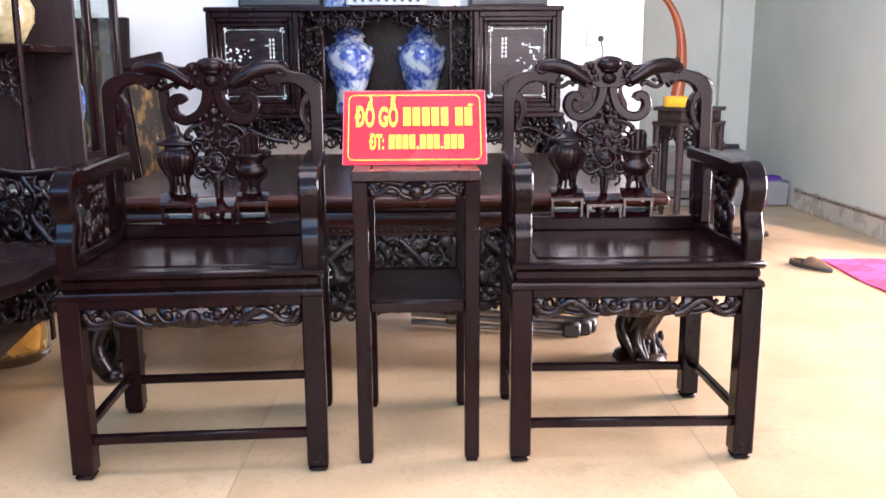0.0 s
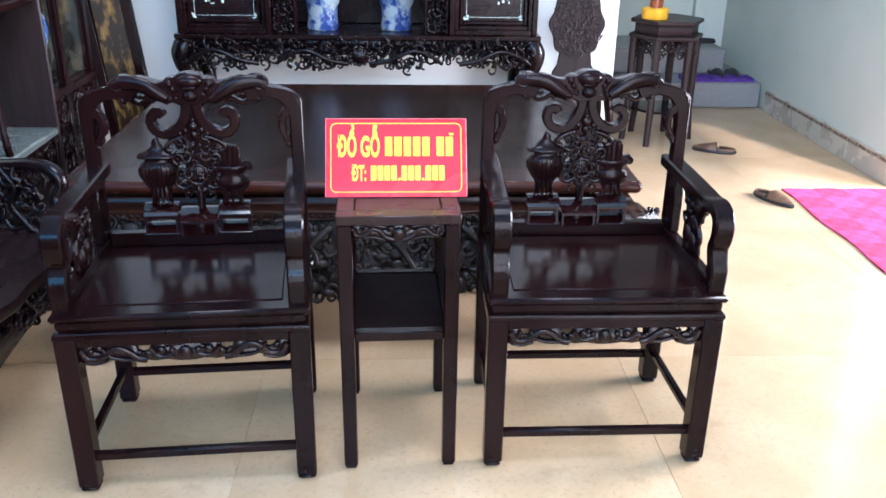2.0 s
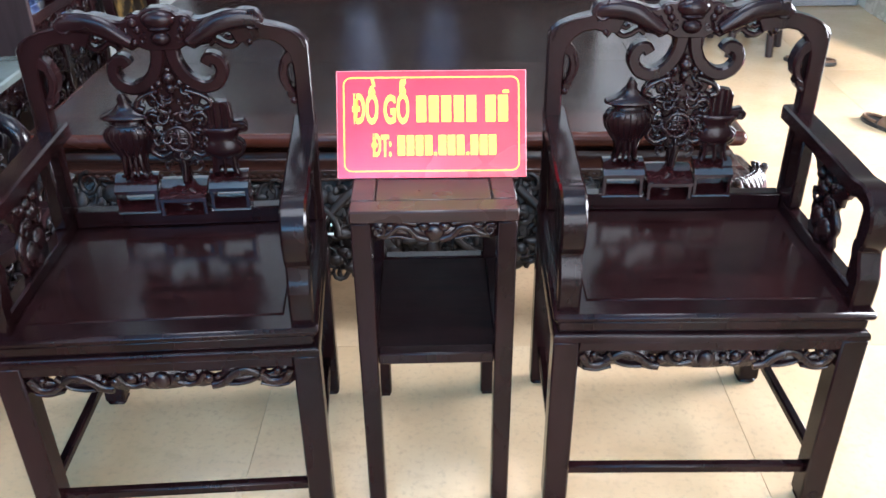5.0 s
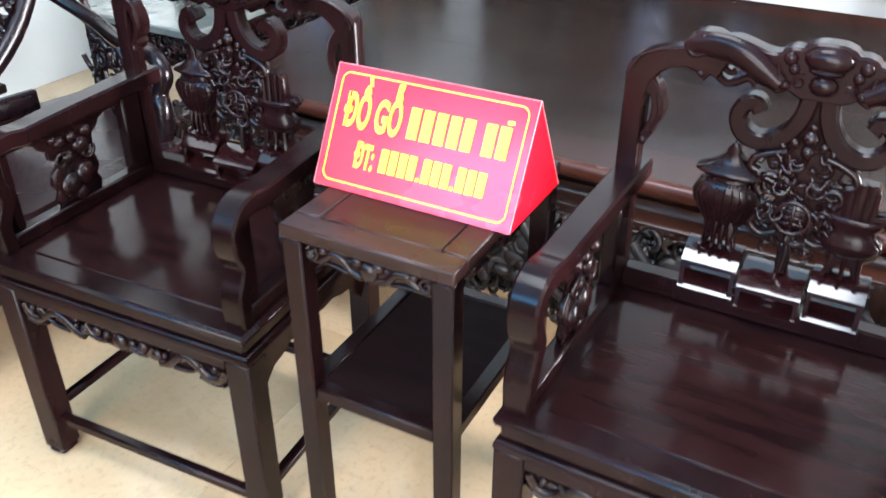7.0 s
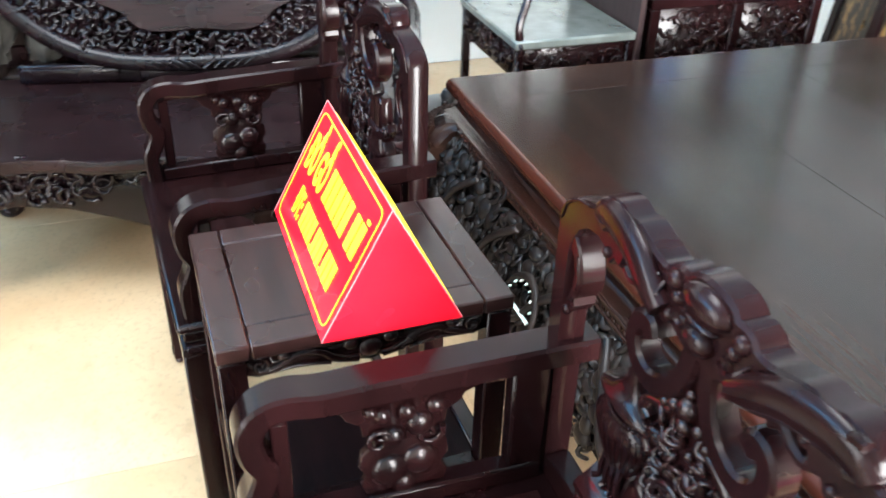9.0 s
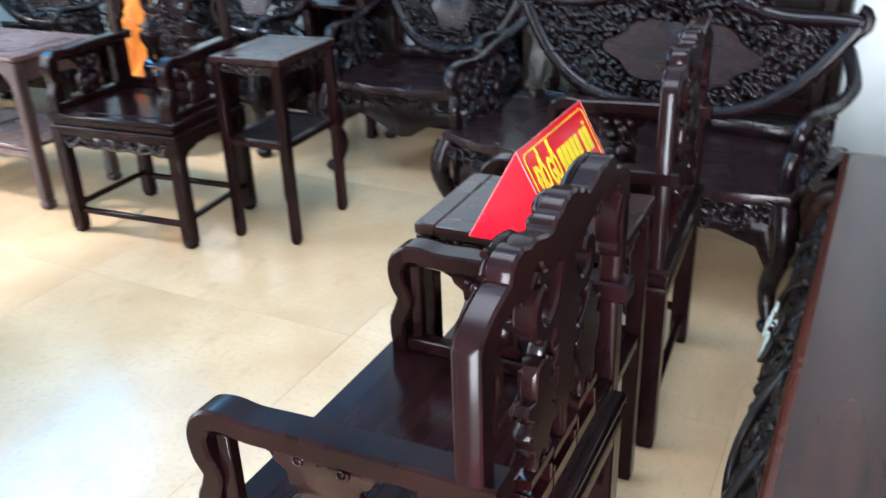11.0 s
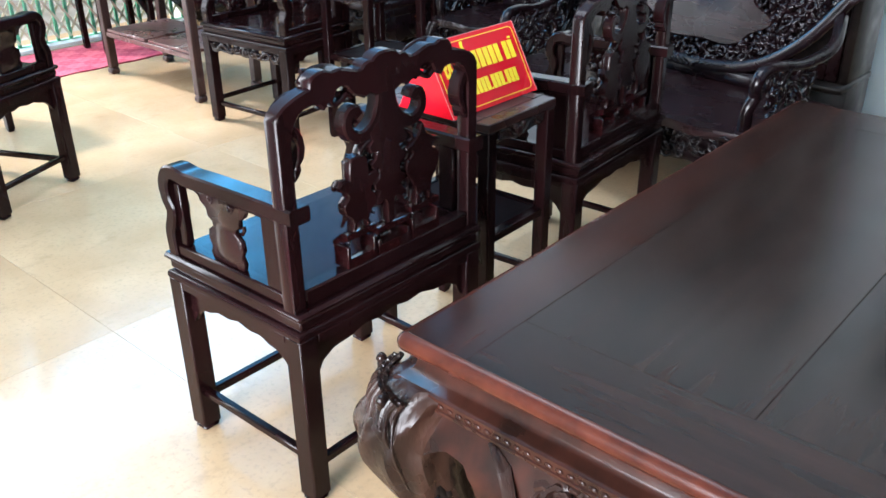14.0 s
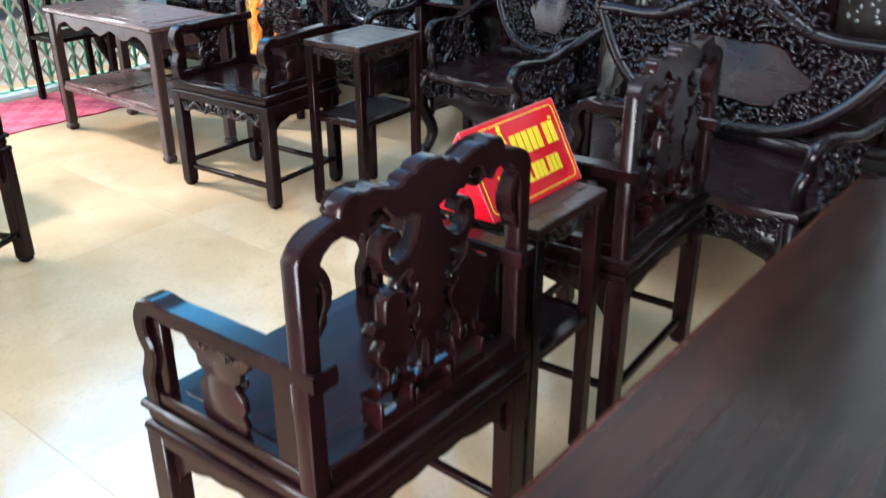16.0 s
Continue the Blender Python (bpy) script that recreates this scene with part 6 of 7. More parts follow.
inlay_cabinet()
def stone_ornament(y, hgt, material, label, seed):
    rnd = random.Random(seed)
    so = thing("stone_carving", pose(-1.845, y, 0.4505), label, "ornament", "ornaments before the cabinet")
    bm = bmesh.new()
    lathe(bm, [(0.056, 0), (0.06, 0.02), (0.05, 0.034), (0.03, 0.036)], segs=14, flat=0.55)
    part("base", fix(bm), BLACK_CARVED, so, "dark wooden base")
    bm = bmesh.new()
    w = [rnd.uniform(0, 6.28) for k in range(6)]
    rings = []
    for k in range(19):
        f = k / 18
        lean = 0.02 * math.sin(f * 5 + w[0])
        ring = []
        for j in range(18):
            a = 2 * math.pi * j / 18
            r = (0.045 * (1 - 0.75 * f**2) + 0.004) * (1 + 0.26 * math.sin(3 * a + 9 * f + w[1]) + 0.2 * math.sin(5 * a - 15 * f + w[2]) + 0.16 * math.sin(21 * f + w[3]))
            ring.append(bm.verts.new((0.6 * r * math.cos(a), lean + r * math.sin(a), 0.034 + hgt * f)))
        rings.append(ring)
    for p, q in zip(rings, rings[1:]):
        for j in range(18):
            bm.faces.new((p[j], p[(j + 1) % 18], q[(j + 1) % 18], q[j]))
    bm.faces.new(rings[0][::-1])
    bm.faces.new(rings[-1])
    part("stone", fix(bm), material, so)


stone_ornament(-0.5, 0.56, STONE, "knotted rough brown stone ornament on a dark base", 31)
stone_ornament(-0.36, 0.5, STONE, "knotted rough brown stone ornament on a dark base", 32)

# ---- root-carved piece against the wall ----
wp = thing("carved_panel", pose(-2.715, -1.05, 0), "black root-carved openwork panel leaning against the wall", "panel")
bm = bmesh.new()
cutout(bm, [(-0.52, 0.0), (0.5, 0.0), (0.5, 0.72), (0.46, 0.92), (0.36, 1.0), (0.22, 1.03), (0.05, 1.0), (-0.12, 0.98), (-0.28, 0.97), (-0.42, 0.92), (-0.52, 0.78)], -0.02, 0.02, 0.006)
for v in bm.verts:
    v.co = Vector((v.co.y, v.co.x, v.co.z))
part("board", fix(bm), SOFA_WOOD, wp)
bm = bmesh.new()
carving(bm, lambda y, z: z < 1.02 - 0.5 * y * y, -0.5, 0.48, 0.5, 1.03, 0, 0.05, 0.036, 88, 0.015)
for v in bm.verts:
    v.co = Vector((0.035 - v.co.y, v.co.x, v.co.z))
tagged(part("root_carving", fix(bm), SOFA_WOOD, wp, "twisting roots and leaves"), kind="stuff")

# ---- tall pedestal between the seats ----
ped = thing("pedestal", pose(-2.46, -1.8, 0), "tall black wooden pedestal with a pale glossy top", "pedestal")
bm = bmesh.new()
block(bm, -0.235, 0.235, -0.235, 0.235, 1.02, 1.05, c=0.008)
block(bm, -0.22, 0.22, -0.22, 0.22, 0.995, 1.0195, c=0.008)
part("top", fix(bm), WOOD_TOP, ped)
bm = bmesh.new()
block(bm, -0.2, 0.2, -0.2, 0.2, 0.92, 0.9945, c=0.006)
part("frieze", fix(bm), SIDE_WOOD, ped)
for x in (-0.175, 0.175):
    for y in (-0.175, 0.175):
        bm = bmesh.new()
        block(bm, x - 0.025, x + 0.025, y - 0.025, y + 0.025, 0, 0.9195, c=0.006)
        part("leg", fix(bm), SIDE_WOOD, ped)
bm = bmesh.new()
block(bm, -0.2, 0.2, -0.2, 0.2, 0.68, 0.7, c=0.004)
part("shelf", fix(bm), SIDE_WOOD, ped)
for box in ((-0.19, -0.176, -0.149, 0.149, 0.1, 0.679), (-0.149, 0.149, -0.19, -0.176, 0.1, 0.679), (-0.19, -0.176, -0.149, 0.149, 0.701, 0.9195)):
    bm = bmesh.new()
    block(bm, *box, c=0.003)
    part("board", fix(bm), SOFA_WOOD, ped)
bm = bmesh.new()
carving(bm, lambda y, z: True, -0.15, 0.15, 0.74, 0.9, 0, 0.03, 0.035, 81, 0.01)
for v in bm.verts:
    v.co = Vector((0.17 + v.co.y, v.co.x, v.co.z))
tagged(part("carved_panel", fix(bm), SOFA_WOOD, ped), kind="stuff")
bm = bmesh.new()
block(bm, -2.64, -2.28, -1.97, -1.63, 1.0505, 1.072, c=0.002)
solid("glass_board", fix(bm), GLASS_TOP, "pale green thick glass board lying on the tall pedestal", "board")

# ---- reddish long table ----
lt = thing("long_table", pose(-1.058, -2.965, 0), "reddish rosewood long table with a shelf and scalloped apron", "table")
TW, TL, TH = 0.232, 0.515, 0.7
bm = bmesh.new()
block(bm, -TW, TW, -TL, TL, TH - 0.03, TH, c=0.008)
part("tabletop", fix(bm), REDWOOD, lt, "dusty reddish tabletop with an inset panel")
bm = bmesh.new()
block(bm, -TW + 0.06, TW - 0.06, -TL + 0.07, TL - 0.07, TH + 0.0002, TH + 0.003, c=0.001)
part("inset_panel", fix(bm), REDWOOD, lt)
for x in (-TW + 0.035, TW - 0.035):
    for y in (-TL + 0.035, TL - 0.035):
        bm = bmesh.new()
        block(bm, x - 0.026, x + 0.026, y - 0.026, y + 0.026, 0.04, TH - 0.0305, c=0.006)
        block(bm, x - 0.03, x + 0.03, y - 0.03, y + 0.03, 0, 0.0395, c=0.01)
        part("leg", fix(bm), SHADED_FRAME, lt)
for s in (-1, 1):
    bm = bmesh.new()
    top = TH - 0.031
    low = [(-TL + 0.062 + (2 * TL - 0.124) * i / 24, top - 0.055 - 0.02 * math.cos(i * math.pi / 3) - (0.05 if i in (0, 24) else 0)) for i in range(25)]
    plate(bm, [(-TL + 0.062, top), *low, (TL - 0.062, top)], -0.008, 0.008, 0.003)
    for v in bm.verts:
        v.co = Vector((s * (TW - 0.03) + v.co.y, v.co.x, v.co.z))
    part("apron", fix(bm), SHADED_FRAME, lt, "scalloped apron")
    bm = bmesh.new()
    block(bm, -TW + 0.062, TW - 0.062, s * (TL - 0.03) - 0.008, s * (TL - 0.03) + 0.008, top - 0.09, top, c=0.003)
    part("end_apron", fix(bm), SHADED_FRAME, lt)
bm = bmesh.new()
for b in ((-TW + 0.02, TW - 0.02, -TL + 0.0625, -0.02), (-TW + 0.02, TW - 0.02, 0.02, TL - 0.0625)):
    block(bm, *b, 0.27, 0.288, c=0.003)
block(bm, -TW + 0.012, -TW + 0.06, -TL + 0.0625, TL - 0.0625, 0.24, 0.2695, c=0.003)
block(bm, TW - 0.06, TW - 0.012, -TL + 0.0625, TL - 0.0625, 0.24, 0.2695, c=0.003)
part("shelf", fix(bm), REDWOOD, lt, "two dusty lower shelf boards")

# ---- wine jars with roots ----


def root_jar(x, y, z, r, hgt, roots, label, lid):
    j = thing("root_jar", pose(x, y, z), label, "jar", "root wine jars")
    bm = bmesh.new()
    lathe(bm, [(r * 0.9, 0), (r, 0.015), (r * 1.02, hgt * 0.3), (r, hgt * 0.86), (r * 0.86, hgt * 0.93), (r * 0.84, hgt), (r * 0.8, hgt), (r * 0.8, hgt * 0.93), (r * 0.94, hgt * 0.85), (r * 0.96, hgt * 0.3), (r * 0.93, 0.03), (r * 0.2, 0.025)], segs=28)
    glass_part = part("glass_body", fix(bm), CLEAR, j, "clear glass body")
    glass_part.visible_shadow = False
    bm = bmesh.new()
    rnd = random.Random(int(x * 100) + 9)
    for i in range(16):
        a = rnd.uniform(0, 6.28)
        p = [Vector((r * 0.55 * math.cos(a + k * 0.7) * rnd.uniform(0.4, 1.1), r * 0.55 * math.sin(a + k * 0.7) * rnd.uniform(0.4, 1.1), 0.045 + hgt * 0.74 * k / 4)) for k in range(5)]
        tube(bm, curve(p, 4), r * rnd.uniform(0.16, 0.32), r * 0.1, 7)
    part("roots", fix(bm), roots, j, "pale ginseng-like roots")
    bm = bmesh.new()
    lathe(bm, [(r * 0.3, 0.032), (r * 0.9, 0.04), (r * 0.93, hgt * 0.3), (r * 0.92, hgt * 0.8), (r * 0.3, hgt * 0.802)], segs=28)
    wine = part("liquor", fix(bm), LIQUOR, j, "amber liquor")
    wine.visible_shadow = False
    bm = bmesh.new()
    lathe(bm, [(r * 0.9, hgt), (r * 0.92, hgt + 0.01), (r * 0.9, hgt + 0.05), (r * 0.5, hgt + 0.065), (r * 0.16, hgt + 0.07), (r * 0.2, hgt + 0.09), (r * 0.12, hgt + 0.11)], segs=24)
    part("lid", fix(bm), lid, j, "pale screw lid")


stool = thing("low_stool", pose(-1.72, -2.66, 0), "low black wooden stool under a root jar", "stool")
bm = bmesh.new()
block(bm, -0.14, 0.14, -0.14, 0.14, 0.32, 0.35, c=0.006)
part("seat", fix(bm), WOOD, stool)
for x in (-0.11, 0.11):
    for y in (-0.11, 0.11):
        bm = bmesh.new()
        block(bm, x - 0.02, x + 0.02, y - 0.02, y + 0.02, 0, 0.3195, c=0.004)
        part("leg", fix(bm), WOOD, stool)
root_jar(-1.72, -2.66, 0.351, 0.12, 0.54, ORANGE, "glass jar of orange roots with a frosted cap", CAP)
root_jar(-1.45, 0.87, 0.0, 0.13, 0.3, AMBER_WOOD, "squat glass jar of pale brown roots on the floor", BLACK)

# ---- open shelf stand, glazed cabinet and lacquer panels ----
et = thing("shelf_stand", pose(-1.655, 1.29, 0), "dark carved stand with open shelves and a solid back", "shelf")
for z, x0, x1, y0 in ((0.36, -0.22, 0.05, 0.0), (0.57, -0.26, 0.27, -0.22), (1.09, -0.26, 0.26, -0.15), (1.75, -0.26, 0.27, -0.22)):
    bm = bmesh.new()
    block(bm, x0, x1, y0, 0.215, z - 0.03, z, c=0.006)
    # Only the 0.57 shelf takes the paler grey-green tone.
    part("shelf", fix(bm), GREY_TOP if z == 0.57 else WOOD_TOP, et, "open shelf board")
for x, y in ((-0.24, -0.2), (0.25, -0.2), (-0.24, 0.2), (0.25, 0.2)):
    bm = bmesh.new()
    block(bm, x - 0.014, x + 0.014, y - 0.014, y + 0.014, 0, 0.5398, c=0.004)
    if y < 0:
        tube(bm, curve([(x, y, 0.5702), (x - 0.005, y, 0.62), (x - 0.03 * (x > 0), y + 0.04, 0.74), (x - 0.035 * (x > 0), y + 0.045, 1.0), (x - 0.03 * (x > 0), y + 0.045, 1.4), (x, y, 1.7198)], 5), 0.014, 0.012, 8)
    part("post", fix(bm), SIDE_WOOD, et)
bm = bmesh.new()
block(bm, -0.26, 0.27, 0.2155, 0.235, 0.0, 1.75, c=0.003)
part("back_panel", fix(bm), STAND_WOOD, et, "plain dark back board")
bm = bmesh.new()
carving(bm, lambda x, z: z > 0.97 - 0.4 * abs(x - 0.0), -0.24, 0.19, 0.86, 1.02, -0.13, 0.012, 0.035, 91, 0.008)
carving(bm, lambda x, z: True, -0.24, 0.25, 0.47, 0.53, -0.205, 0.012, 0.03, 92, 0.008)
block(bm, -0.22, 0.23, -0.202, -0.19, 0.43, 0.5398, c=0.002)
tagged(part("bracket_carving", fix(bm), CARVED, et), kind="stuff")
for sd in (-1, 1):
    bm = bmesh.new()
    carving(bm, lambda y, z: True, -0.18, 0.18, 0.44, 0.53, 0, 0.012, 0.026, 93 + sd, 0.007)
    block(bm, -0.18, 0.18, -0.002, 0.01, 0.43, 0.5398, c=0.002)
    for v in bm.verts:
        v.co = Vector((0.005 + sd * (0.245 - v.co.y), v.co.x, v.co.z))
    tagged(part("side_apron", fix(bm), CARVED, et, "carved apron under the shelf"), kind="stuff")
bm = bmesh.new()
lathe(bm, [(0.06, 0), (0.075, 0.02), (0.11, 0.08), (0.115, 0.13), (0.09, 0.19), (0.06, 0.215), (0.065, 0.23)], (-1.555, 1.27, 1.0905), 26)
solid("round_jar", fix(bm), CREAM_JAR, "round straw-coloured glazed jar on the open shelf", "jar")
tin = thing("tin", pose(-1.745, 1.37, 0.361), "black tin with a red and white label on the shelf", "tin")
bm = bmesh.new()
lathe(bm, [(0.045, 0), (0.046, 0.004), (0.046, 0.125), (0.043, 0.13), (0.043, 0.135)], segs=24)
part("can", fix(bm), BLACK, tin)
bm = bmesh.new()
for z in (0.05, 0.078):
    block(bm, -0.028, 0.028, -0.0475, -0.036, z, z + 0.018, c=0.001)
part("label_bars", fix(bm), LABEL_RED, tin, "red bars of a printed label")
bm = bmesh.new()
block(bm, -0.028, 0.028, -0.0475, -0.036, 0.01, 0.046, c=0.001)
part("label_base", fix(bm), PAPER, tin, "white lower label")

gc = thing("glazed_cabinet", pose(-1.5, 1.98, 0), "dark carved cabinet with glazed doors and porcelain inside", "cabinet")
boards = [("bottom_board", (-0.5, 0, -0.36, 0.36, 0.0, 0.03)), ("middle_board", (-0.5, 0, -0.36, 0.36, 0.6, 0.64)), ("top_board", (-0.5, 0, -0.36, 0.36, 1.8, 1.85)), ("back_board", (-0.5, -0.48, -0.34, 0.34, 0.0305, 0.5995)), ("inner_shelf", (-0.47, -0.03, -0.34, 0.34, 1.1, 1.115))]
for y in (-0.36, -0.02, 0.32):
    boards += [("stile", (-0.04, -0.001, y, y + 0.04, 0.6405, 1.7995)), ("stile", (-0.04, -0.001, y, y + 0.04, 0.0305, 0.5995))]
for y in (-0.36, 0.345):
    boards += [("side_board", (-0.475, -0.045, y, y + 0.015, 0.0305, 0.5995)), ("back_post", (-0.5, -0.46, y, y + 0.015, 0.6405, 1.7995))]
for name, box in boards:
    bm = bmesh.new()
    block(bm, *box, c=0.004)
    part(name, fix(bm), WOOD, gc)
for y in (-0.318, 0.022):
    bm = bmesh.new()
    block(bm, -0.028, -0.02, y, y + 0.296, 0.66, 1.78, c=0.001)
    pane = part("pane", fix(bm), SMOKY, gc, "clear cabinet glass")
    pane.visible_shadow = False
    bm = bmesh.new()
    carving(bm, lambda a, z: True, y + 0.02, y + 0.276, 0.06, 0.56, 0, 0.012, 0.04, 95, 0.01)
    for v in bm.verts:
        v.co = Vector((-0.014 + v.co.y, v.co.x, v.co.z))
    block(bm, -0.03, -0.02, y, y + 0.296, 0.031, 0.599, c=0.001)
    tagged(part("carved_panel", fix(bm), CARVED, gc), kind="stuff")
for y, z in ((1.82, 0.642), (2.12, 0.642), (1.86, 1.117)):
    v = new("vase", None)
    v.matrix_basis = pose(-1.7, y, z)
    tagged(v, "slender blue and white vase behind cabinet glass", "vase", "cabinet vases")
    bm = bmesh.new()
    lathe(bm, [(0.045, 0), (0.05, 0.01), (0.06, 0.1), (0.085, 0.22), (0.075, 0.28), (0.04, 0.33), (0.045, 0.36), (0.06, 0.38)], segs=24)
    part("body", fix(bm), PORCELAIN, v)

for x, y, hgt, lean, tip, w in ((-1.41, 2.62, 1.08, 9, -11, 0.28), (-1.84, 2.8, 1.3, 6, 0, 0.34)):
    lp = thing("lacquer_panel", pose(x, y, 0.03 if tip else 0.0, -lean, tip, -10), "tall black and gold lacquer panel leaning upright", "panel", "lacquer panels")
    bm = bmesh.new()
    block(bm, -w / 2, w / 2, 0, 0.02, 0.0, hgt, c=0.003)
    part("board", fix(bm), BLACK_CARVED, lp)
    bm = bmesh.new()
    block(bm, -w / 2 + 0.058, w / 2 - 0.058, -0.004, -0.0002, 0.08, hgt - 0.08, c=0.001)
    part("picture", fix(bm), GOLD, lp, "worn gold picture ground")
    bm = bmesh.new()
    for q in ((-w / 2, -w / 2 + 0.052, 0, hgt), (w / 2 - 0.052, w / 2, 0, hgt), (-w / 2 + 0.0525, w / 2 - 0.0525, 0, 0.052), (-w / 2 + 0.0525, w / 2 - 0.0525, hgt - 0.052, hgt)):
        block(bm, q[0], q[1], -0.016, -0.0045, q[2], q[3], c=0.003)
    part("moulding", fix(bm), WOOD, lp)

# ---- things by the recess ----
oc = thing("side_chair", pose(1.0, 2.78, 0), "dark chair with an oval carved back beside the sideboard", "chair")
bm = bmesh.new()
lathe(bm, [(0.2, 0.43), (0.215, 0.44), (0.215, 0.46), (0.2, 0.468)], (0, 0.02, 0), 24)
part("seat", fix(bm), WOOD, oc)
for x in (-0.14, 0.14):
    for y in (-0.12, 0.16):
        bm = bmesh.new()
        tube(bm, curve([(x, y, 0.4295), (x * 1.1, y * 1.1, 0.3), (x, y, 0.12), (x * 1.1, y * 1.1, 0.0)], 4), 0.026, 0.018, 8)
        part("leg", fix(bm), WOOD, oc)
bm = bmesh.new()
cutout(bm, [((0.152 + 0.009 * math.cos(8 * a)) * math.cos(a), 0.79 + (0.196 + 0.009 * math.cos(8 * a)) * math.sin(a)) for a in (i * math.pi / 36 for i in range(72))], 0.18, 0.2, 0.005)
cutout(bm, [(-0.13, 0.468), (0.13, 0.468), (0.125, 0.52), (0.1, 0.56), (0.09, 0.63), (-0.09, 0.63), (-0.1, 0.56), (-0.125, 0.52)], 0.182, 0.204, 0.004)
part("back", fix(bm), STAND_WOOD, oc, "dull lobed oval back board")
bm = bmesh.new()
carving(bm, lambda x, z: (x / 0.14) ** 2 + ((z - 0.79) / 0.18) ** 2 < 1, -0.14, 0.14, 0.6, 0.98, 0.18, 0.008, 0.024, 101, 0.006)
tagged(part("back_carving", fix(bm), STAND_WOOD, oc, "shallow carving of trees and flowers"), kind="stuff")

hx = thing("hexagonal_stand", pose(1.655, 3.42, 0), "six-sided dark carved stand with pierced aprons", "stand")
bm = bmesh.new()
hexa = lambda r: [(r * math.cos(i * math.pi / 3), r * math.sin(i * math.pi / 3)) for i in range(6)]
plate(bm, hexa(0.23), 0.745, 0.77, 0.006, lay=True)
plate(bm, hexa(0.2), 0.68, 0.7445, 0.004, lay=True)
plate(bm, hexa(0.235), 0.655, 0.6795, 0.008, lay=True)
part("top", fix(bm), STAND_WOOD, hx)
for i in range(6):
    a = i * math.pi / 3
    bm = bmesh.new()
    c, s = math.cos(a), math.sin(a)
    tube(bm, [Vector((0.2 * c, 0.2 * s, 0.6545)), Vector((0.2 * c, 0.2 * s, 0.2)), Vector((0.22 * c, 0.22 * s, 0.0))], 0.026, 0.02, 8)
    part("leg", fix(bm), STAND_WOOD, hx)
    bm = bmesh.new()
    carving(bm, lambda x, z: z > 0.54 + 0.35 * (0.1 - abs(x)), -0.09, 0.09, 0.53, 0.64, 0, 0.012, 0.026, 110 + i, 0.007)
    r = Matrix.Rotation(a + math.pi / 6 + math.pi / 2, 4, "Z")
    for v in bm.verts:
        v.co = r @ Vector((v.co.x, v.co.y - 0.173, v.co.z))
    tagged(part("carved_apron", fix(bm), CARVED, hx), kind="stuff")
bm = bmesh.new()
plate(bm, hexa(0.19), 0.2, 0.215, 0.004, lay=True)
part("stretcher_shelf", fix(bm), WOOD, hx)
horn = thing("horn_ornament", pose(1.56, 3.38, 0.7705), "curved red-brown polished horn in a yellow pot", "ornament")
bm = bmesh.new()
lathe(bm, [(0.075, 0), (0.08, 0.01), (0.08, 0.06), (0.074, 0.065)], segs=24)
part("pot", fix(bm), YELLOW_POT, horn, "bright yellow plastic pot")
bm = bmesh.new()
tube(bm, curve([(0, 0, 0.064), (0.015, 0, 0.2), (0.012, 0, 0.38), (-0.02, 0, 0.52), (-0.08, 0, 0.63), (-0.16, 0, 0.7)], 6), 0.04, 0.014, 14)
part("horn", fix(bm), HORN, horn, "glossy red-brown curved horn")


def shoe(m, label, material, group):
    sh = thing("shoe", m, label, "shoe", group)
    out = [(0.13 * math.cos(a) * (1 if math.cos(a) > 0 else 1.05), (0.045 - 0.008 * math.cos(a)) * math.sin(a)) for a in (i * math.pi / 10 for i in range(20))]
    bm = bmesh.new()
    plate(bm, out, 0, 0.02, 0.004, lay=True)
    part("sole", fix(bm), BLACK, sh)
    bm = bmesh.new()
    rings = []
    for i in range(9):
        u = i / 8
        x, half, top = 0.126 - 0.13 * u, 0.012 + 0.032 * math.sin(min(1, u * 1.5) * math.pi / 2), 0.026 + 0.036 * u**0.8
        outer = [(x - 0.012 * abs(math.cos(a)), half * math.cos(a), 0.02 + (top - 0.02) * math.sin(a)) for a in (math.pi * k / 10 for k in range(11))]
        inner = [(x - 0.012 * abs(math.cos(a)), (half - 0.004) * math.cos(a), 0.02 + max(0.001, top - 0.025) * math.sin(a)) for a in (math.pi * k / 10 for k in range(10, -1, -1))]
        rings.append([bm.verts.new(v) for v in outer + inner])
    for a, b in zip(rings, rings[1:]):
        for j in range(22):
            bm.faces.new((a[j], a[(j + 1) % 22], b[(j + 1) % 22], b[j]))
    bm.faces.new(rings[0])
    bm.faces.new(rings[-1])
    heel = [Vector((-0.03 - 0.095 * math.sin(a), 0.038 * math.cos(a), 0.026)) for a in (math.pi * k / 12 for k in range(13))]
    tube(bm, heel, 0.007, 0.007, 8)
    part("upper", fix(bm), material, sh)


shoe(pose(1.955, 2.2, 0, 0, 0, -65), "worn brown leather slipper on the tiled floor", LEATHER, "slippers")
shoe(pose(1.945, 3.12, 0, 0, 0, 158), "worn brown leather slipper on the tiled floor", LEATHER, "slippers")
for x, y, z, a in ((2.42, 4.52, 0.1905, -86), (2.54, 4.52, 0.1905, -94), (2.26, 4.8, 0.3805, 20), (2.38, 4.92, 0.3805, 170), (2.05, 4.85, 0.3805, 60)):
    shoe(pose(x, y, z, 0, 0, a), "black shoe resting on the granite steps", BLACK, "shoes on the steps")
cl = bmesh.new()
rnd = random.Random(5)
nx, ny = 18, 8
vs = [[cl.verts.new((2.1 + 0.53 * i / nx, 4.3 + 0.15 * j / ny, 0.196 + 0.035 * abs(math.sin(i * 1.3 + j * 0.9)) * rnd.uniform(0.3, 1))) for j in range(ny + 1)] for i in range(nx + 1)]
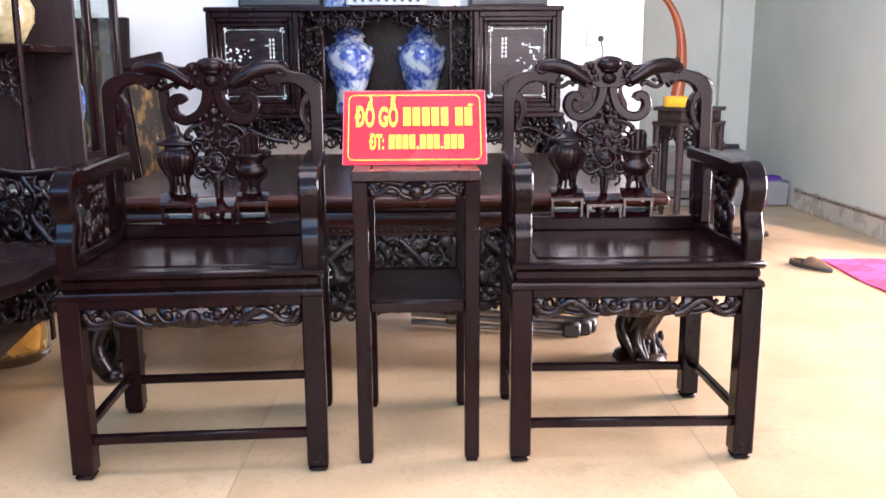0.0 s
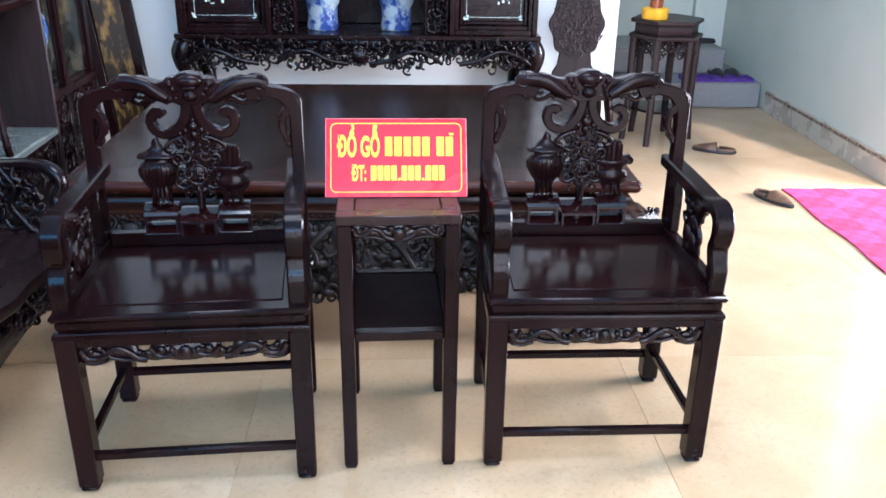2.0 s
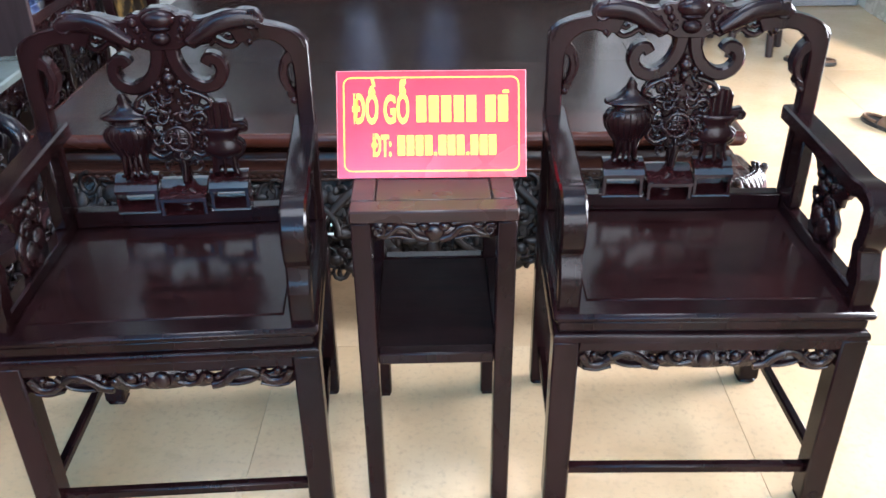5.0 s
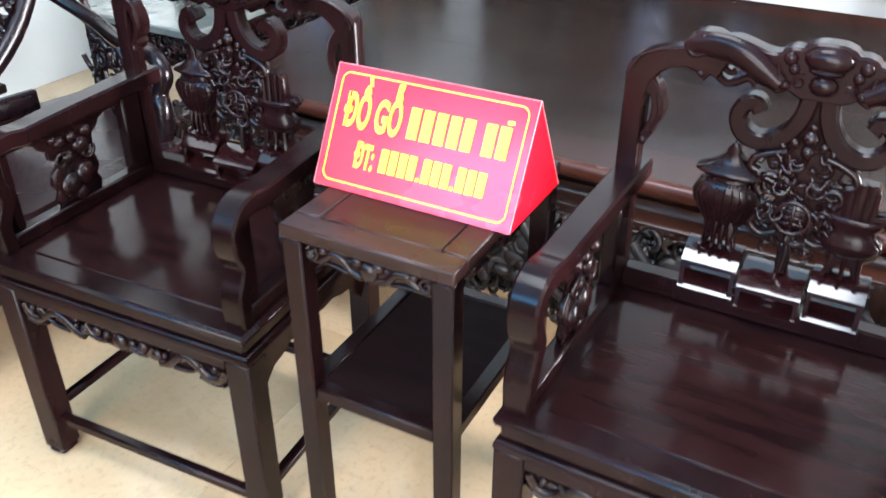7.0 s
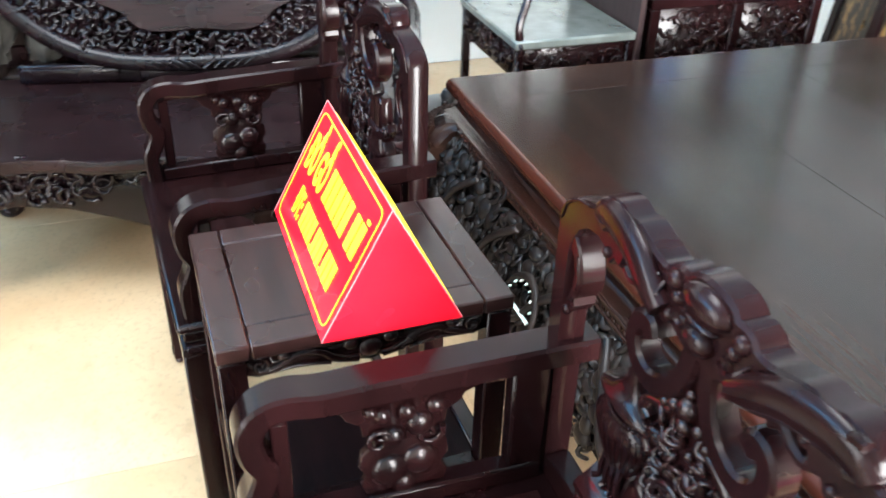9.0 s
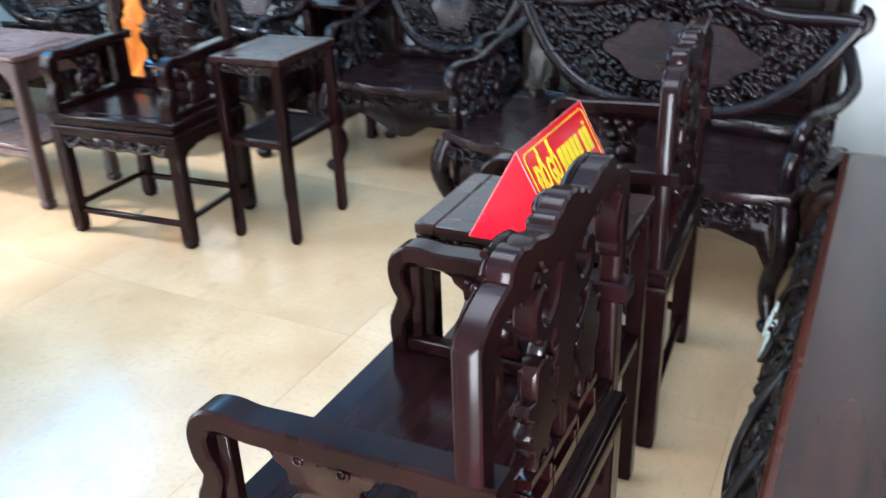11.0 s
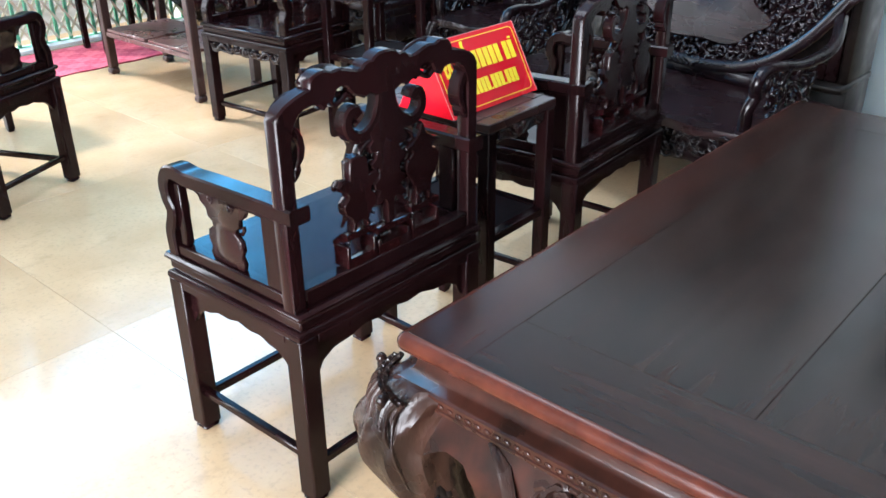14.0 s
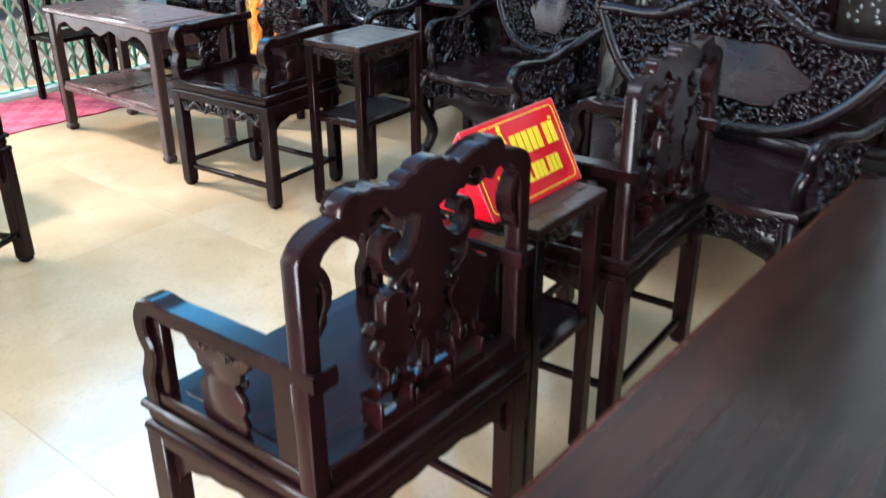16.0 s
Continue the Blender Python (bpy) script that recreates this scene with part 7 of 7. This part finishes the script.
for i in range(nx):
    for j in range(ny):
        cl.faces.new((vs[i][j], vs[i + 1][j], vs[i + 1][j + 1], vs[i][j + 1]))
g = bmesh.ops.extrude_face_region(cl, geom=list(cl.faces))
for v in g["geom"]:
    if isinstance(v, bmesh.types.BMVert):
        v.co.z = 0.1905
solid("cloth", fix(cl), PURPLE, "crumpled purple cloth lying on the step", "cloth")
so = thing("wall_socket", pose(1.0, BACK - 0.001, 1.18), "white wall socket with a black plug", "socket")
bm = bmesh.new()
block(bm, -0.06, 0.06, -0.012, 0, -0.045, 0.045, c=0.004)
part("plate", fix(bm), SOCKET, so)
bm = bmesh.new()
block(bm, 0.005, 0.035, -0.04, -0.0125, -0.02, 0.01, c=0.005)
tube(bm, curve([(0.02, -0.03, -0.02), (0.03, -0.03, -0.1), (-0.05, -0.02, -0.18), (-0.25, -0.02, -0.24)], 5), 0.004, 0.004, 6)
part("plug", fix(bm), BLACK, so, "black plug and lead")


def rug(name, x0, x1, y0, y1, material, label):
    bm = bmesh.new()
    nx, ny = 20, 20
    r = random.Random(3)
    top = [[bm.verts.new((x0 + (x1 - x0) * i / nx + 0.01 * math.sin(j * 1.1) * (i in (0, nx)), y0 + (y1 - y0) * j / ny + 0.008 * math.sin(i * 1.7) * (j in (0, ny)), 0.006 + 0.004 * r.random())) for j in range(ny + 1)] for i in range(nx + 1)]
    for i in range(nx):
        for j in range(ny):
            bm.faces.new((top[i][j], top[i + 1][j], top[i + 1][j + 1], top[i][j + 1]))
    g = bmesh.ops.extrude_face_region(bm, geom=list(bm.faces))
    for v in g["geom"]:
        if isinstance(v, bmesh.types.BMVert):
            v.co.z = 0.0005
    return solid(name, fix(bm), material, label, "rug")


rug("rug", 2.07, 3.15, 0.25, 2.38, RUG, "magenta woven rug in the side doorway")
rug("doormat", -1.5, 0.1, -4.3, -3.62, MAT, "faded red patterned mat inside the gate")
lid = thing("metal_bowl", pose(2.52, 1.86, 0.0105), "small shiny metal bowl on the magenta rug", "bowl")
bm = bmesh.new()
lathe(bm, [(0.04, 0), (0.05, 0.004), (0.062, 0.03), (0.064, 0.05), (0.06, 0.05), (0.055, 0.03), (0.03, 0.012)], segs=24)
part("bowl", fix(bm), STEEL, lid)

# ---- folding gate ----
gate = thing("folding_gate", pose(0, FRONT + 0.03, 0.03), "green and cream folding lattice shop gate, half drawn", "gate")
GX0, GX1, GH = -2.04, -0.35, 2.45
bar = bmesh.new()
block(bar, -0.011, 0.011, -0.012, 0.012, 0, GH, c=0.003)
bar_mesh = mesh_of("upright", fix(bar), GATE_GREEN)
n = 19
step = (GX1 - GX0) / (n - 1)
for i in range(n):
    ob = new("upright", bar_mesh)
    ob.parent = gate
    ob.location = (GX0 + i * step, 0, 0)
rows = ((0.02, 0.62, 4), (1.02, 1.42, 2), (1.85, 2.42, 4))
for sgn in (-1, 1):
    for z0, z1, k in rows:
        cell = (z1 - z0) / k
        bm = bmesh.new()
        ln = math.hypot(step, cell)
        block(bm, -ln / 2, ln / 2, -0.003, 0.003, -0.009, 0.009, c=0.0015)
        turn = Matrix.Rotation(-sgn * math.atan2(cell, step), 4, "Y")
        for v in bm.verts:
            v.co = turn @ v.co
        strap_mesh = mesh_of("strap", fix(bm), GATE_CREAM)
        for i in range(n - 1):
            for j in range(k):
                ob = new("strap", strap_mesh)
                ob.parent = gate
                ob.location = (GX0 + (i + 0.5) * step, sgn * 0.016, z0 + (j + 0.5) * cell)
for z in (0.0, GH):
    bm = bmesh.new()
    block(bm, GX0 - 0.02, GX1 + 0.02 if z == 0 else RIGHT - 0.01, -0.025, 0.025, z + (0.0005 if z else -0.0015), z + (0.05 if z else -0.0005) , c=0.003)
    part("track", fix(bm), GATE_GREEN, gate, "green steel track")

# ---- floor tiles ----
TS = 1.2
cache = {}
ix0, iy0 = math.floor((LEFT + 0.45) / TS), math.floor((FRONT - 0.3 - 0.6) / TS)
for i in range(ix0, ix0 + 7):
    for j in range(iy0, iy0 + 10):
        a0, a1 = max(LEFT, -0.45 + i * TS), min(RIGHT + 0.6, -0.45 + (i + 1) * TS)
        b0, b1 = max(FRONT - 0.3, 0.6 + j * TS), min(DEEP, 0.6 + (j + 1) * TS)
        if a1 - a0 < 0.05 or b1 - b0 < 0.05:
            continue
        key = (round(a1 - a0, 3), round(b1 - b0, 3))
        if key not in cache:
            bm = bmesh.new()
            block(bm, -key[0] / 2 + 0.0005, key[0] / 2 - 0.0005, -key[1] / 2 + 0.0005, key[1] / 2 - 0.0005, -0.0028, 0, c=0.0004)
            cache[key] = mesh_of("tile", fix(bm), TILE)
        ob = new("tile", cache[key])
        ob.parent = floor
        ob.location = ((a0 + a1) / 2, (b0 + b1) / 2, 0)
